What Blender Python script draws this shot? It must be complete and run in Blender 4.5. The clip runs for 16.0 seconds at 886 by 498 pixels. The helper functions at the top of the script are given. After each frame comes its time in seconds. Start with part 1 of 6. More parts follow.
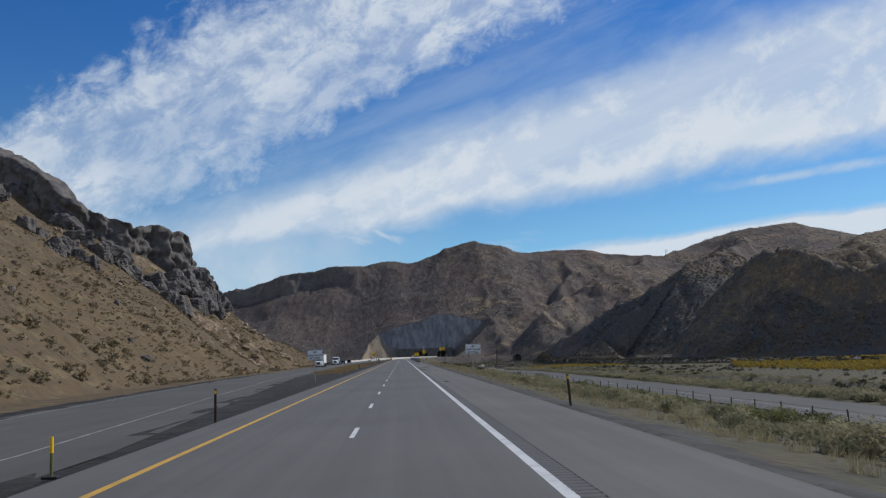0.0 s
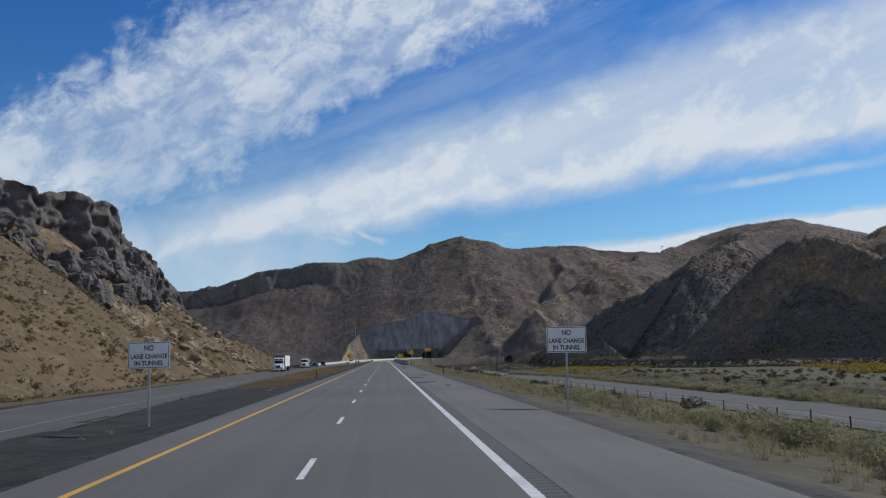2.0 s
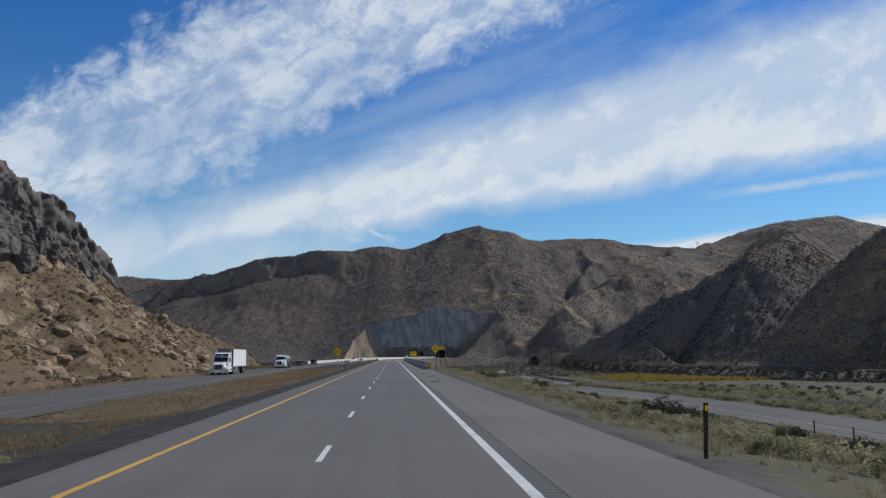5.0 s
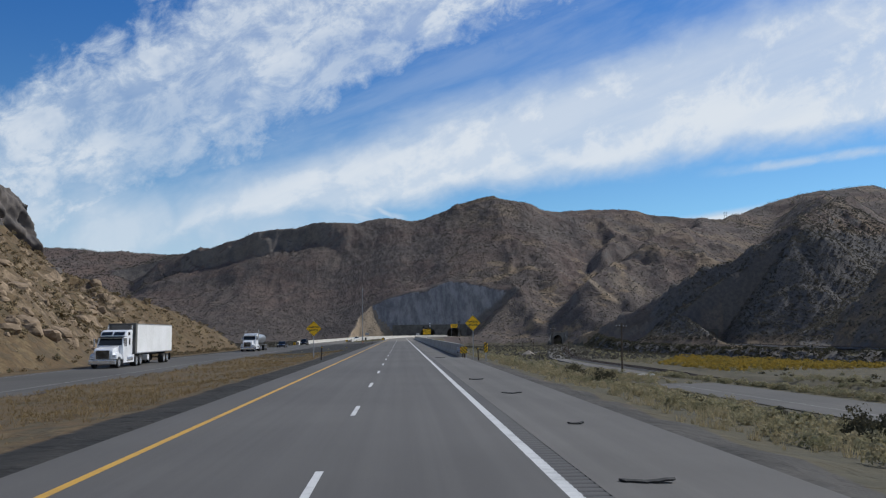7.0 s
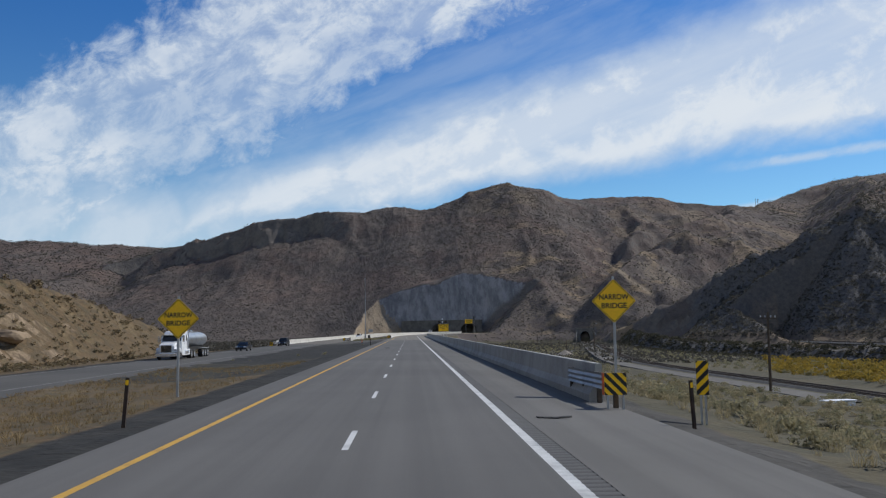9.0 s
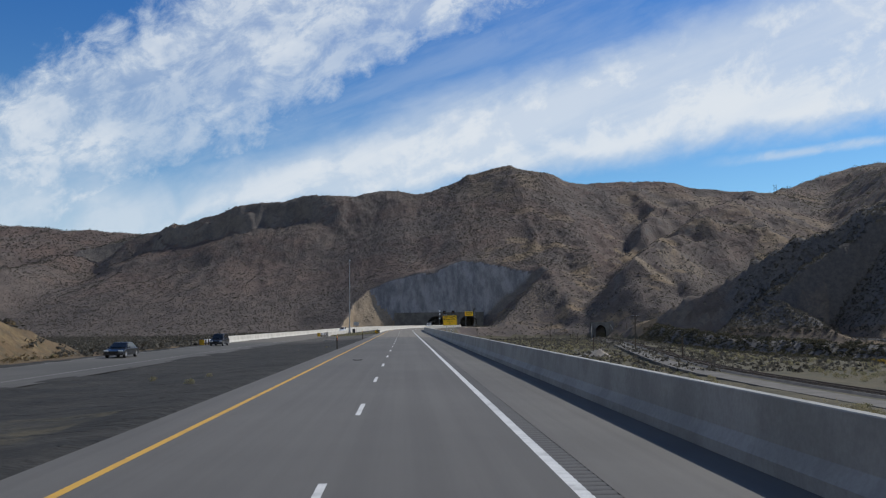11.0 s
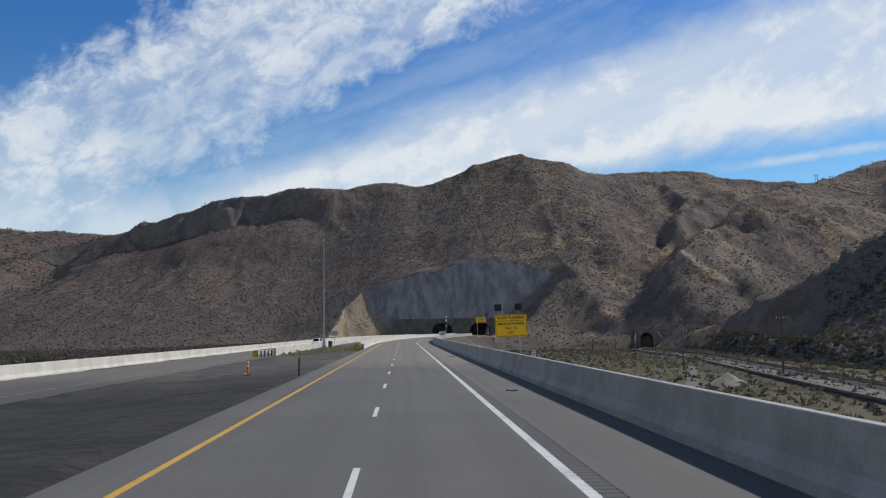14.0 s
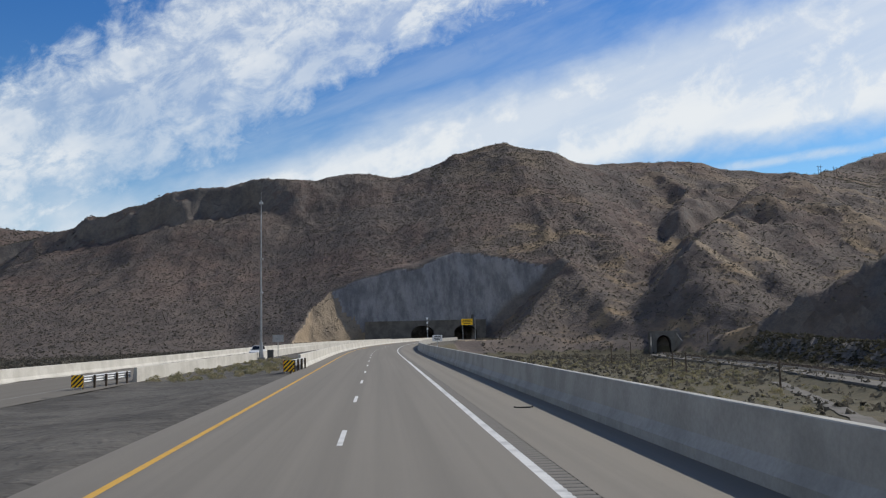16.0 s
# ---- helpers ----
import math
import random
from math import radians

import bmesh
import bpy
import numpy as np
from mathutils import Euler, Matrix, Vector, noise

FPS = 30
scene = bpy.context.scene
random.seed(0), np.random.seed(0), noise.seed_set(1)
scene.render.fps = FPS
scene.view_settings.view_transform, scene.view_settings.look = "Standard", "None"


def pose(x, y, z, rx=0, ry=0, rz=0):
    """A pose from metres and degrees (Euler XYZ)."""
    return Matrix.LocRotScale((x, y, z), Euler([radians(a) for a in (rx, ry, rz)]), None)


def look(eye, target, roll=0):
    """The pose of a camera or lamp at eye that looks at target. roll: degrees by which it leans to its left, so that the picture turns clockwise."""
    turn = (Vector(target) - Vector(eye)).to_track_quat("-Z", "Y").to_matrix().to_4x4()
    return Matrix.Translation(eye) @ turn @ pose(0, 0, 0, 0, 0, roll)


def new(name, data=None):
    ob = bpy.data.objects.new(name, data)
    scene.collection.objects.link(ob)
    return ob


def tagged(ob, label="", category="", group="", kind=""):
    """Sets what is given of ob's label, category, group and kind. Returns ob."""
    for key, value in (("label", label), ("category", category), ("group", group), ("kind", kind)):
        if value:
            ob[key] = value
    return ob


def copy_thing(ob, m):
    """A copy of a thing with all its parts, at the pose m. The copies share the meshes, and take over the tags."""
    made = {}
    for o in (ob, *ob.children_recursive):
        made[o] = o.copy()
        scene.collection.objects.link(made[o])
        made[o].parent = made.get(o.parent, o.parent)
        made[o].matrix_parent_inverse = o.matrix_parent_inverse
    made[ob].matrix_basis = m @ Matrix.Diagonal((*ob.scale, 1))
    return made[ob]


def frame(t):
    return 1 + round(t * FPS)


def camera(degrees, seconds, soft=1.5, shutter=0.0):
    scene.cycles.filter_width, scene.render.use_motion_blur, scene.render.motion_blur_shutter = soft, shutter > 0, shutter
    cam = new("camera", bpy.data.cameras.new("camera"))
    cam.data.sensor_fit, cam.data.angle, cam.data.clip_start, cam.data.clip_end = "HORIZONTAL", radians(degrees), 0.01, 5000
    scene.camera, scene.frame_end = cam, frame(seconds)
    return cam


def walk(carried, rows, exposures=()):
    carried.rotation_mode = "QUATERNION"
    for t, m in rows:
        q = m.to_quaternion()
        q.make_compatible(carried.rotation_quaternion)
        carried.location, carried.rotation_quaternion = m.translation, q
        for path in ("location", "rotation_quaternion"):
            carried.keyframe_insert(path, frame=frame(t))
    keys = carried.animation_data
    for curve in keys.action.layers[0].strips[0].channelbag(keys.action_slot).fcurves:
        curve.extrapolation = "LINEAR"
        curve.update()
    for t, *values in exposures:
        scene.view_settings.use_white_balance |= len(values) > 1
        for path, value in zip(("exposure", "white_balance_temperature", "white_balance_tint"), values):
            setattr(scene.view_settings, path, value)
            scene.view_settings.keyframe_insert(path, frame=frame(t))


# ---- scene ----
cam = camera(56.1, 16.0, soft=1.2)
PATH = [
    (0, (1.335, -0.351, 2.014), (1.441, 1.63, 2.266), -2.0),
    (0.5, (1.35, 13.533, 2.017), (1.465, 15.513, 2.269), -2.2),
    (1, (1.38, 27.413, 2.021), (1.522, 29.392, 2.275), -2.3),
    (1.5, (1.443, 41.287, 2.028), (1.589, 43.265, 2.283), -2.3),
    (2, (1.515, 55.149, 2.037), (1.662, 57.128, 2.291), -2.0),
    (2.5, (1.574, 68.997, 2.047), (1.717, 70.975, 2.302), -1.5),
    (3, (1.599, 82.828, 2.057), (1.741, 84.806, 2.317), -1.2),
    (5.5, (1.456, 151.907, 2.116), (1.576, 153.888, 2.362), -0.6),
    (6, (1.41, 165.734, 2.133), (1.525, 167.719, 2.358), -0.8),
    (6.5, (1.362, 179.574, 2.157), (1.47, 181.56, 2.368), -0.6),
    (7, (1.321, 193.426, 2.183), (1.423, 195.413, 2.385), -0.7),
    (7.5, (1.301, 207.289, 2.205), (1.393, 209.277, 2.405), -0.8),
    (8, (1.294, 221.157, 2.22), (1.373, 223.145, 2.418), -0.8),
    (8.5, (1.287, 235.022, 2.229), (1.365, 237.011, 2.426), -0.9),
    (11, (1.212, 304.304, 2.339), (1.306, 306.294, 2.516), -0.6),
    (11.5, (1.162, 318.13, 2.356), (1.246, 320.121, 2.536), -0.2),
    (12, (1.096, 331.923, 2.373), (1.172, 333.913, 2.557), -0.3),
    (12.5, (1.028, 345.679, 2.39), (1.095, 347.669, 2.576), -0.2),
    (13, (0.964, 359.4, 2.41), (1.037, 361.39, 2.598), -0.4),
    (13.5, (0.908, 373.087, 2.431), (1.007, 375.075, 2.623), -0.8),
    (14, (0.868, 386.743, 2.449), (0.966, 388.731, 2.645), -1.0),
    (14.5, (0.858, 400.369, 2.451), (0.97, 402.356, 2.647), -1.1),
    (15, (0.86, 413.972, 2.451), (1.009, 415.956, 2.65), -1.3),
    (15.5, (0.87, 427.553, 2.435), (1.023, 429.536, 2.638), -1.2),
    (16, (0.889, 441.119, 2.415), (1.048, 443.102, 2.619), -1.3),
]
EXPOSURES = [(0.0, 0.08, 6130, 9), (3.0, 0.08, 6130, 9), (6.0, 0.16, 6180, 9), (11.0, 0.20, 6280, 9), (14.0, 0.26, 6430, 9), (16.0, 0.33, 6560, 9)]
walk(cam, [(t, look(eye, target, roll)) for t, eye, target, roll in PATH], EXPOSURES)

# ---- world, sun, exposure ----
SUN_EL, SUN_AZ = 42.0, 60.0  # degrees; azimuth clockwise from +y


class Nodes:
    """A small wrapper to write node trees as expressions."""

    def __init__(self, tree):
        self.tree = tree
        self.tree.nodes.clear()

    def node(self, kind, **given):
        n = self.tree.nodes.new(kind)
        for key, value in given.items():
            if key == "blend":
                n.blend_type = value
            elif key == "data":
                n.data_type = value
            elif key == "op":
                n.operation = value
            elif key == "dims":
                n.noise_dimensions = value
        return n

    def put(self, socket, value):
        if isinstance(value, bpy.types.NodeSocket):
            self.tree.links.new(value, socket)
        elif value is not None:
            if isinstance(value, (int, float)) or len(value) == len(socket.default_value):
                socket.default_value = value
            else:
                socket.default_value = (*value, 1.0)

    def math(self, op, a, b=None, c=None, clamp=False):
        n = self.node("ShaderNodeMath", op=op)
        n.use_clamp = clamp
        for k, v in enumerate((a, b, c)):
            if v is not None:
                self.put(n.inputs[k], v)
        return n.outputs[0]

    def mix(self, fac, a, b, blend="MIX"):
        n = self.node("ShaderNodeMix", data="RGBA", blend=blend)
        self.put(n.inputs[0], fac)
        self.put(n.inputs[6], a)
        self.put(n.inputs[7], b)
        return n.outputs[2]

    def noise(self, vec, scale, detail=4.0, rough=0.55, warp=0.0):
        n = self.node("ShaderNodeTexNoise")
        self.put(n.inputs["Vector"], vec)
        n.inputs["Scale"].default_value = scale
        n.inputs["Detail"].default_value = detail
        n.inputs["Roughness"].default_value = rough
        n.inputs["Distortion"].default_value = warp
        return n.outputs[0]

    def ramp(self, value, lo, hi):
        """0 below lo, 1 above hi, smooth between."""
        n = self.node("ShaderNodeMapRange")
        n.interpolation_type = "SMOOTHSTEP"
        self.put(n.inputs[0], value)
        n.inputs[1].default_value, n.inputs[2].default_value = lo, hi
        return n.outputs[0]

    def vec(self, x, y, z):
        n = self.node("ShaderNodeCombineXYZ")
        for k, v in enumerate((x, y, z)):
            self.put(n.inputs[k], v)
        return n.outputs[0]


def make_world():
    w = bpy.data.worlds.new("sky")
    scene.world = w
    w.use_nodes = True
    g = Nodes(w.node_tree)
    sky = g.node("ShaderNodeTexSky")
    sky.sky_type = "NISHITA"
    sky.sun_disc = False
    sky.sun_elevation, sky.sun_rotation = radians(SUN_EL), radians(SUN_AZ)
    sky.altitude, sky.air_density, sky.dust_density, sky.ozone_density = 1500, 1.0, 0.4, 2.5
    co = g.node("ShaderNodeTexCoord")
    xyz = g.node("ShaderNodeSeparateXYZ")
    g.put(xyz.inputs[0], co.outputs["Generated"])
    tint = g.mix(g.ramp(xyz.outputs[2], 0.08, 0.42), (0.72, 0.98, 1.03), (0.30, 0.69, 1.09))
    blue = g.mix(1.0, sky.outputs[0], tint, "MULTIPLY")
    up = g.math("MAXIMUM", xyz.outputs[2], 0.03)
    u, v = g.math("DIVIDE", xyz.outputs[0], up), g.math("DIVIDE", xyz.outputs[1], up)
    # camera's picture plane, so clouds fit its view: X to the right, Y down
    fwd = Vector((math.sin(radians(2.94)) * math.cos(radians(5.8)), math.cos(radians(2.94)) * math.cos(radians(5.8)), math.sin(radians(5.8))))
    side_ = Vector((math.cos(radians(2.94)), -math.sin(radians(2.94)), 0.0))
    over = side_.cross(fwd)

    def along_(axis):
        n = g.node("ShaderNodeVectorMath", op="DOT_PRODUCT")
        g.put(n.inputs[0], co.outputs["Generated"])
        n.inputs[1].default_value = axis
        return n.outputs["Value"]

    def lin(a, x_, b, y_, c):
        return g.math("ADD", g.math("ADD", g.math("MULTIPLY", x_, a), g.math("MULTIPLY", y_, b)), c)

    def inv(v_):
        return g.math("SUBTRACT", 1.0, v_)

    def times(*vs):
        out_ = vs[0]
        for v_ in vs[1:]:
            out_ = g.math("MULTIPLY", out_, v_)
        return out_

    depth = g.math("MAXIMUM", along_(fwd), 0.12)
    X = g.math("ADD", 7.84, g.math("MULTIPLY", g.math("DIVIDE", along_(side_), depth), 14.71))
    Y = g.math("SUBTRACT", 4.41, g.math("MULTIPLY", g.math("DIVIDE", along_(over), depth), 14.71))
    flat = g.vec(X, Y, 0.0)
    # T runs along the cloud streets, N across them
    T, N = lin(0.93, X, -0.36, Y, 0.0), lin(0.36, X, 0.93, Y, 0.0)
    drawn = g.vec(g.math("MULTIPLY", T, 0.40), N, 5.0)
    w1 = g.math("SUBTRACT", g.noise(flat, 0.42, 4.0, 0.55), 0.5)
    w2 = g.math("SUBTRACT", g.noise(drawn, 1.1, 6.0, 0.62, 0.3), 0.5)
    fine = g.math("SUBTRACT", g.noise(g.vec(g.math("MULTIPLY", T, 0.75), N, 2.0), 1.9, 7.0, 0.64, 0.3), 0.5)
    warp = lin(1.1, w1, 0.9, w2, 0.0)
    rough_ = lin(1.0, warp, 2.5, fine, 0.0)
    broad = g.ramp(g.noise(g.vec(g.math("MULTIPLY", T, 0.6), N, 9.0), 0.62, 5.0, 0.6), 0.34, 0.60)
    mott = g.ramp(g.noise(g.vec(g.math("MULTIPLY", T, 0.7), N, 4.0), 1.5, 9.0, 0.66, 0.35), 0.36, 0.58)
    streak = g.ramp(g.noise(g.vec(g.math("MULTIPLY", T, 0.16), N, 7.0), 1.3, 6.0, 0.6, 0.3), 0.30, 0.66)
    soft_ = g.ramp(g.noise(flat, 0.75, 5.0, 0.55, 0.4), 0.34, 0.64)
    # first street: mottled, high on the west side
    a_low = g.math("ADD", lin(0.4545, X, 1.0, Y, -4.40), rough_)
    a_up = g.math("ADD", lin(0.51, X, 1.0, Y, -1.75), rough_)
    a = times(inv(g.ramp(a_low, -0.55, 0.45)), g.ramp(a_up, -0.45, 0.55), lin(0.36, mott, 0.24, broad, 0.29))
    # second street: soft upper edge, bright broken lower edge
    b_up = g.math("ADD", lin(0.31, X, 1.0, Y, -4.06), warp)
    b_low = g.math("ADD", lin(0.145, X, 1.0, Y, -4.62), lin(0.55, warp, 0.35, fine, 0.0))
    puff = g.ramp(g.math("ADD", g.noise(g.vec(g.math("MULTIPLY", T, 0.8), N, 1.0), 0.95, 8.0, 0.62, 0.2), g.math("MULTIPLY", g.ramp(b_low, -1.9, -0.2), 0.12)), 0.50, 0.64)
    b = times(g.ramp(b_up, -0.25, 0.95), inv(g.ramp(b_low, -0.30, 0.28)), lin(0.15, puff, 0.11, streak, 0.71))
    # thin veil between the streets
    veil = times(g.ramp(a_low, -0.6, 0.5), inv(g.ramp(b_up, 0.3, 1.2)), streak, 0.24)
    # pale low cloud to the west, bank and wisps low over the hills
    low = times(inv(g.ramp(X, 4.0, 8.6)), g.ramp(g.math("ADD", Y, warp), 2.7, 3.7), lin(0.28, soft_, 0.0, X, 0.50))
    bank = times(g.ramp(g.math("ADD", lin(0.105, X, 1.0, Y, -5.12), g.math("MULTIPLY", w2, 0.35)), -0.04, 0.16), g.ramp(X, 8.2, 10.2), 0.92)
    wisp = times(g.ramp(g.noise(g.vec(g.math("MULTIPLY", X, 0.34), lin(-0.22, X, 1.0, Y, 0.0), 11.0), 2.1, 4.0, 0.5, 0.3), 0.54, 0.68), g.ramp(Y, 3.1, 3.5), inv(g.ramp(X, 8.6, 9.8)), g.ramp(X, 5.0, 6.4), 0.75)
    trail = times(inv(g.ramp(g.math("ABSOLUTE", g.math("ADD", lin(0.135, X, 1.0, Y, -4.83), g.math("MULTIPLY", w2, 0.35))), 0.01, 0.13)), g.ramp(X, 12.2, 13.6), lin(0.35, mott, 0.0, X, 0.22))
    # unseen broken cloud over and behind the road, added to brighten shaded sign faces
    up = g.math("MAXIMUM", xyz.outputs[2], 0.03)
    u, v = g.math("DIVIDE", xyz.outputs[0], up), g.math("DIVIDE", xyz.outputs[1], up)
    rear = times(inv(g.ramp(lin(0.88, u, 1.0, v, 0.0), -1.6, -0.6)), g.ramp(g.noise(g.vec(u, v, 0.0), 1.3, 5.0, 0.6, 0.4), 0.32, 0.56))
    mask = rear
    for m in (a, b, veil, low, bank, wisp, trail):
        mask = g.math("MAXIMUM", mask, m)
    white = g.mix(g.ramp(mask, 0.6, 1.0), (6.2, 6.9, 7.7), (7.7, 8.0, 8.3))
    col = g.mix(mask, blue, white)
    bg = g.node("ShaderNodeBackground")
    g.put(bg.inputs[0], col)
    bg.inputs[1].default_value = 0.085
    out = g.node("ShaderNodeOutputWorld")
    g.put(out.inputs[0], bg.outputs[0])


make_world()
sun = new("sun", bpy.data.lights.new("sun", "SUN"))
sun.data.energy, sun.data.angle, sun.data.color = 3.4, radians(0.6), (1.0, 0.95, 0.87)
_az, _el = radians(SUN_AZ), radians(SUN_EL)
sun.matrix_world = look((0, 0, 60), Vector((0, 0, 60)) - Vector((math.sin(_az) * math.cos(_el), math.cos(_az) * math.cos(_el), math.sin(_el))))


# ---- materials ----
def surface(name, colours, scale=4.0, rough=0.85, metal=0.0, bump=0.0, bump_scale=30.0, mask=(0.35, 0.65), vary=0.0, spec=0.4, fine=None):
    """Two-tone surface: large mottling between two colours, fine grain on top, and relief."""
    m = bpy.data.materials.new(name)
    m.use_nodes = True
    g = Nodes(m.node_tree)
    co = g.node("ShaderNodeTexCoord").outputs["Object"]
    geo = g.node("ShaderNodeNewGeometry").outputs["Position"]
    f = g.ramp(g.noise(geo, scale, 6.0, 0.6, 0.2), *mask)
    col = g.mix(f, colours[0], colours[1])
    grain = g.noise(geo, scale * 9.0 if fine is None else fine, 4.0, 0.65)
    col = g.mix(0.55, col, g.mix(grain, (0.55, 0.55, 0.55), (1.45, 1.45, 1.45)), "MULTIPLY")
    if vary:
        rnd = g.node("ShaderNodeObjectInfo").outputs["Random"]
        col = g.mix(vary, col, g.mix(rnd, (0.5, 0.5, 0.5), (1.5, 1.5, 1.5)), "MULTIPLY")
    p = g.node("ShaderNodeBsdfPrincipled")
    g.put(p.inputs["Base Color"], col)
    g.put(p.inputs["Roughness"], g.math("ADD", rough, g.math("MULTIPLY", g.math("SUBTRACT", grain, 0.5), 0.15), clamp=True))
    p.inputs["Metallic"].default_value = metal
    p.inputs["Specular IOR Level"].default_value = spec
    if bump:
        b = g.node("ShaderNodeBump")
        b.inputs["Strength"].default_value = bump
        b.inputs["Distance"].default_value = 0.02
        g.put(b.inputs["Height"], g.noise(geo, bump_scale, 5.0, 0.6))
        g.put(p.inputs["Normal"], b.outputs[0])
    o = g.node("ShaderNodeOutputMaterial")
    g.put(o.inputs[0], p.outputs[0])
    return m


def ground_material():
    """Dry high-desert soil: tan earth, grey scree, dry grass; gravel, cut rock and field by painted zones of the ground sheet."""
    m = bpy.data.materials.new("desert_ground")
    m.use_nodes = True
    g = Nodes(m.node_tree)
    geo = g.node("ShaderNodeNewGeometry")
    pos = geo.outputs["Position"]
    big = g.ramp(g.noise(pos, 0.012, 5.0, 0.6), 0.35, 0.65)
    mid = g.ramp(g.noise(pos, 0.09, 6.0, 0.65), 0.36, 0.66)
    tuft = g.ramp(g.noise(pos, 0.75, 3.0, 0.6), 0.48, 0.60)
    fine = g.noise(pos, 3.0, 6.0, 0.7)
    col = g.mix(big, (0.136, 0.093, 0.049), (0.112, 0.080, 0.048))
    col = g.mix(g.math("MULTIPLY", mid, 0.6), col, (0.122, 0.086, 0.050))
    col = g.mix(g.math("MULTIPLY", tuft, 0.45), col, (0.075, 0.068, 0.050))
    # pale straw and olive patches
    straw = g.ramp(g.noise(pos, 0.24, 6.0, 0.7, 0.4), 0.50, 0.64)
    olive = g.ramp(g.noise(pos, 0.33, 5.0, 0.7, 0.2), 0.56, 0.68)
    col = g.mix(g.math("MULTIPLY", straw, 0.6), col, (0.200, 0.150, 0.082))
    col = g.mix(g.math("MULTIPLY", olive, 0.75), col, (0.082, 0.073, 0.042))
    clumps = g.ramp(g.noise(pos, 1.4, 4.0, 0.65), 0.52, 0.62)
    col = g.mix(g.math("MULTIPLY", clumps, 0.5), col, (0.078, 0.060, 0.036))
    # darker soil on the far mountain, its colour cooled to imitate haze
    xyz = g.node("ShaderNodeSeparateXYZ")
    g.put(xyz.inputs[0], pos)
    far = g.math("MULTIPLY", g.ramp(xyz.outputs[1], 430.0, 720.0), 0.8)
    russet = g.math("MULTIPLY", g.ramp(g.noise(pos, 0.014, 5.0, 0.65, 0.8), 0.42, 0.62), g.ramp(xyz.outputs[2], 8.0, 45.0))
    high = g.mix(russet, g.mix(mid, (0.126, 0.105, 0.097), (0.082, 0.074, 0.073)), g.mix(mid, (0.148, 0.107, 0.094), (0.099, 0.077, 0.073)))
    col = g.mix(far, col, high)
    # bare tan earth in patches on the spurs
    bare = g.math("MULTIPLY", g.ramp(g.noise(pos, 0.022, 4.0, 0.6, 0.6), 0.51, 0.61), g.math("MULTIPLY", g.ramp(xyz.outputs[0], 40.0, 80.0), g.math("SUBTRACT", 0.85, g.math("MULTIPLY", g.ramp(xyz.outputs[2], 40.0, 85.0), 0.5))))
    col = g.mix(bare, col, (0.240, 0.176, 0.110))
    # bare rock where it is steep
    nz = g.node("ShaderNodeSeparateXYZ")
    g.put(nz.inputs[0], geo.outputs["True Normal"])
    steep = g.math("SUBTRACT", 1.0, g.ramp(g.math("ADD", nz.outputs[2], g.math("MULTIPLY", g.math("SUBTRACT", mid, 0.5), 0.12)), 0.52, 0.68))
    rock = g.mix(g.ramp(g.noise(pos, 0.45, 7.0, 0.75, 0.8), 0.38, 0.62), (0.110, 0.082, 0.056), (0.300, 0.225, 0.148))
    # haze again put into the far rock's cooler grey
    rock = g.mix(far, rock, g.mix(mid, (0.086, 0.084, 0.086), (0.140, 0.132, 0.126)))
    zone = g.node("ShaderNodeVertexColor")
    zone.layer_name = "zone"
    z = g.node("ShaderNodeSeparateColor")
    g.put(z.inputs[0], zone.outputs[0])
    # rock colour darkened where the cliff and flanks lie in shade
    shaded_rock = g.ramp(g.math("ADD", zone.outputs[1], g.math("MULTIPLY", g.math("SUBTRACT", g.noise(pos, 0.12, 6.0, 0.7), 0.5), 1.3)), 0.35, 0.75)
    col = g.mix(g.math("MULTIPLY", shaded_rock, 0.9), col, g.mix(g.ramp(g.noise(pos, 0.5, 6.0, 0.75), 0.35, 0.65), (0.074, 0.074, 0.077), (0.126, 0.119, 0.112)))
    col = g.mix(g.math("MULTIPLY", steep, g.math("SUBTRACT", 1.0, g.math("MULTIPLY", shaded_rock, 0.85))), col, rock)
    gravel = g.mix(g.ramp(g.noise(pos, 0.35, 6.0, 0.7), 0.35, 0.65), (0.027, 0.027, 0.0255), (0.045, 0.043, 0.039))
    gore_and_veil = g.mix(g.ramp(g.noise(pos, 0.22, 6.0, 0.7, 0.4), 0.36, 0.62), (0.062, 0.058, 0.052), (0.112, 0.104, 0.092))
    # gore past y 425; right verge lightened toward it for a windscreen reflection
    gravel = g.mix(g.math("MAXIMUM", g.ramp(xyz.outputs[1], 425.0, 462.0), g.math("MULTIPLY", g.ramp(xyz.outputs[0], 6.0, 8.0), 0.6)), gravel, gore_and_veil)
    cut = g.mix(g.ramp(g.noise(pos, 0.15, 5.0, 0.7, 0.5), 0.3, 0.7), (0.235, 0.185, 0.130), (0.315, 0.248, 0.172))
    grass = g.mix(g.ramp(g.noise(pos, 0.3, 5.0, 0.7), 0.35, 0.65), (0.098, 0.084, 0.053), (0.072, 0.067, 0.046))
    blasted = g.node("ShaderNodeAttribute")
    blasted.attribute_name = "face"
    streaks = g.noise(g.vec(g.math("MULTIPLY", xyz.outputs[0], 0.20), g.math("MULTIPLY", xyz.outputs[1], 0.06), g.math("MULTIPLY", xyz.outputs[2], 0.07)), 1.0, 6.0, 0.7)
    col = g.mix(g.ramp(blasted.outputs["Fac"], 0.3, 0.7), col, g.mix(g.ramp(streaks, 0.35, 0.65), (0.150, 0.146, 0.148), (0.290, 0.280, 0.270)))
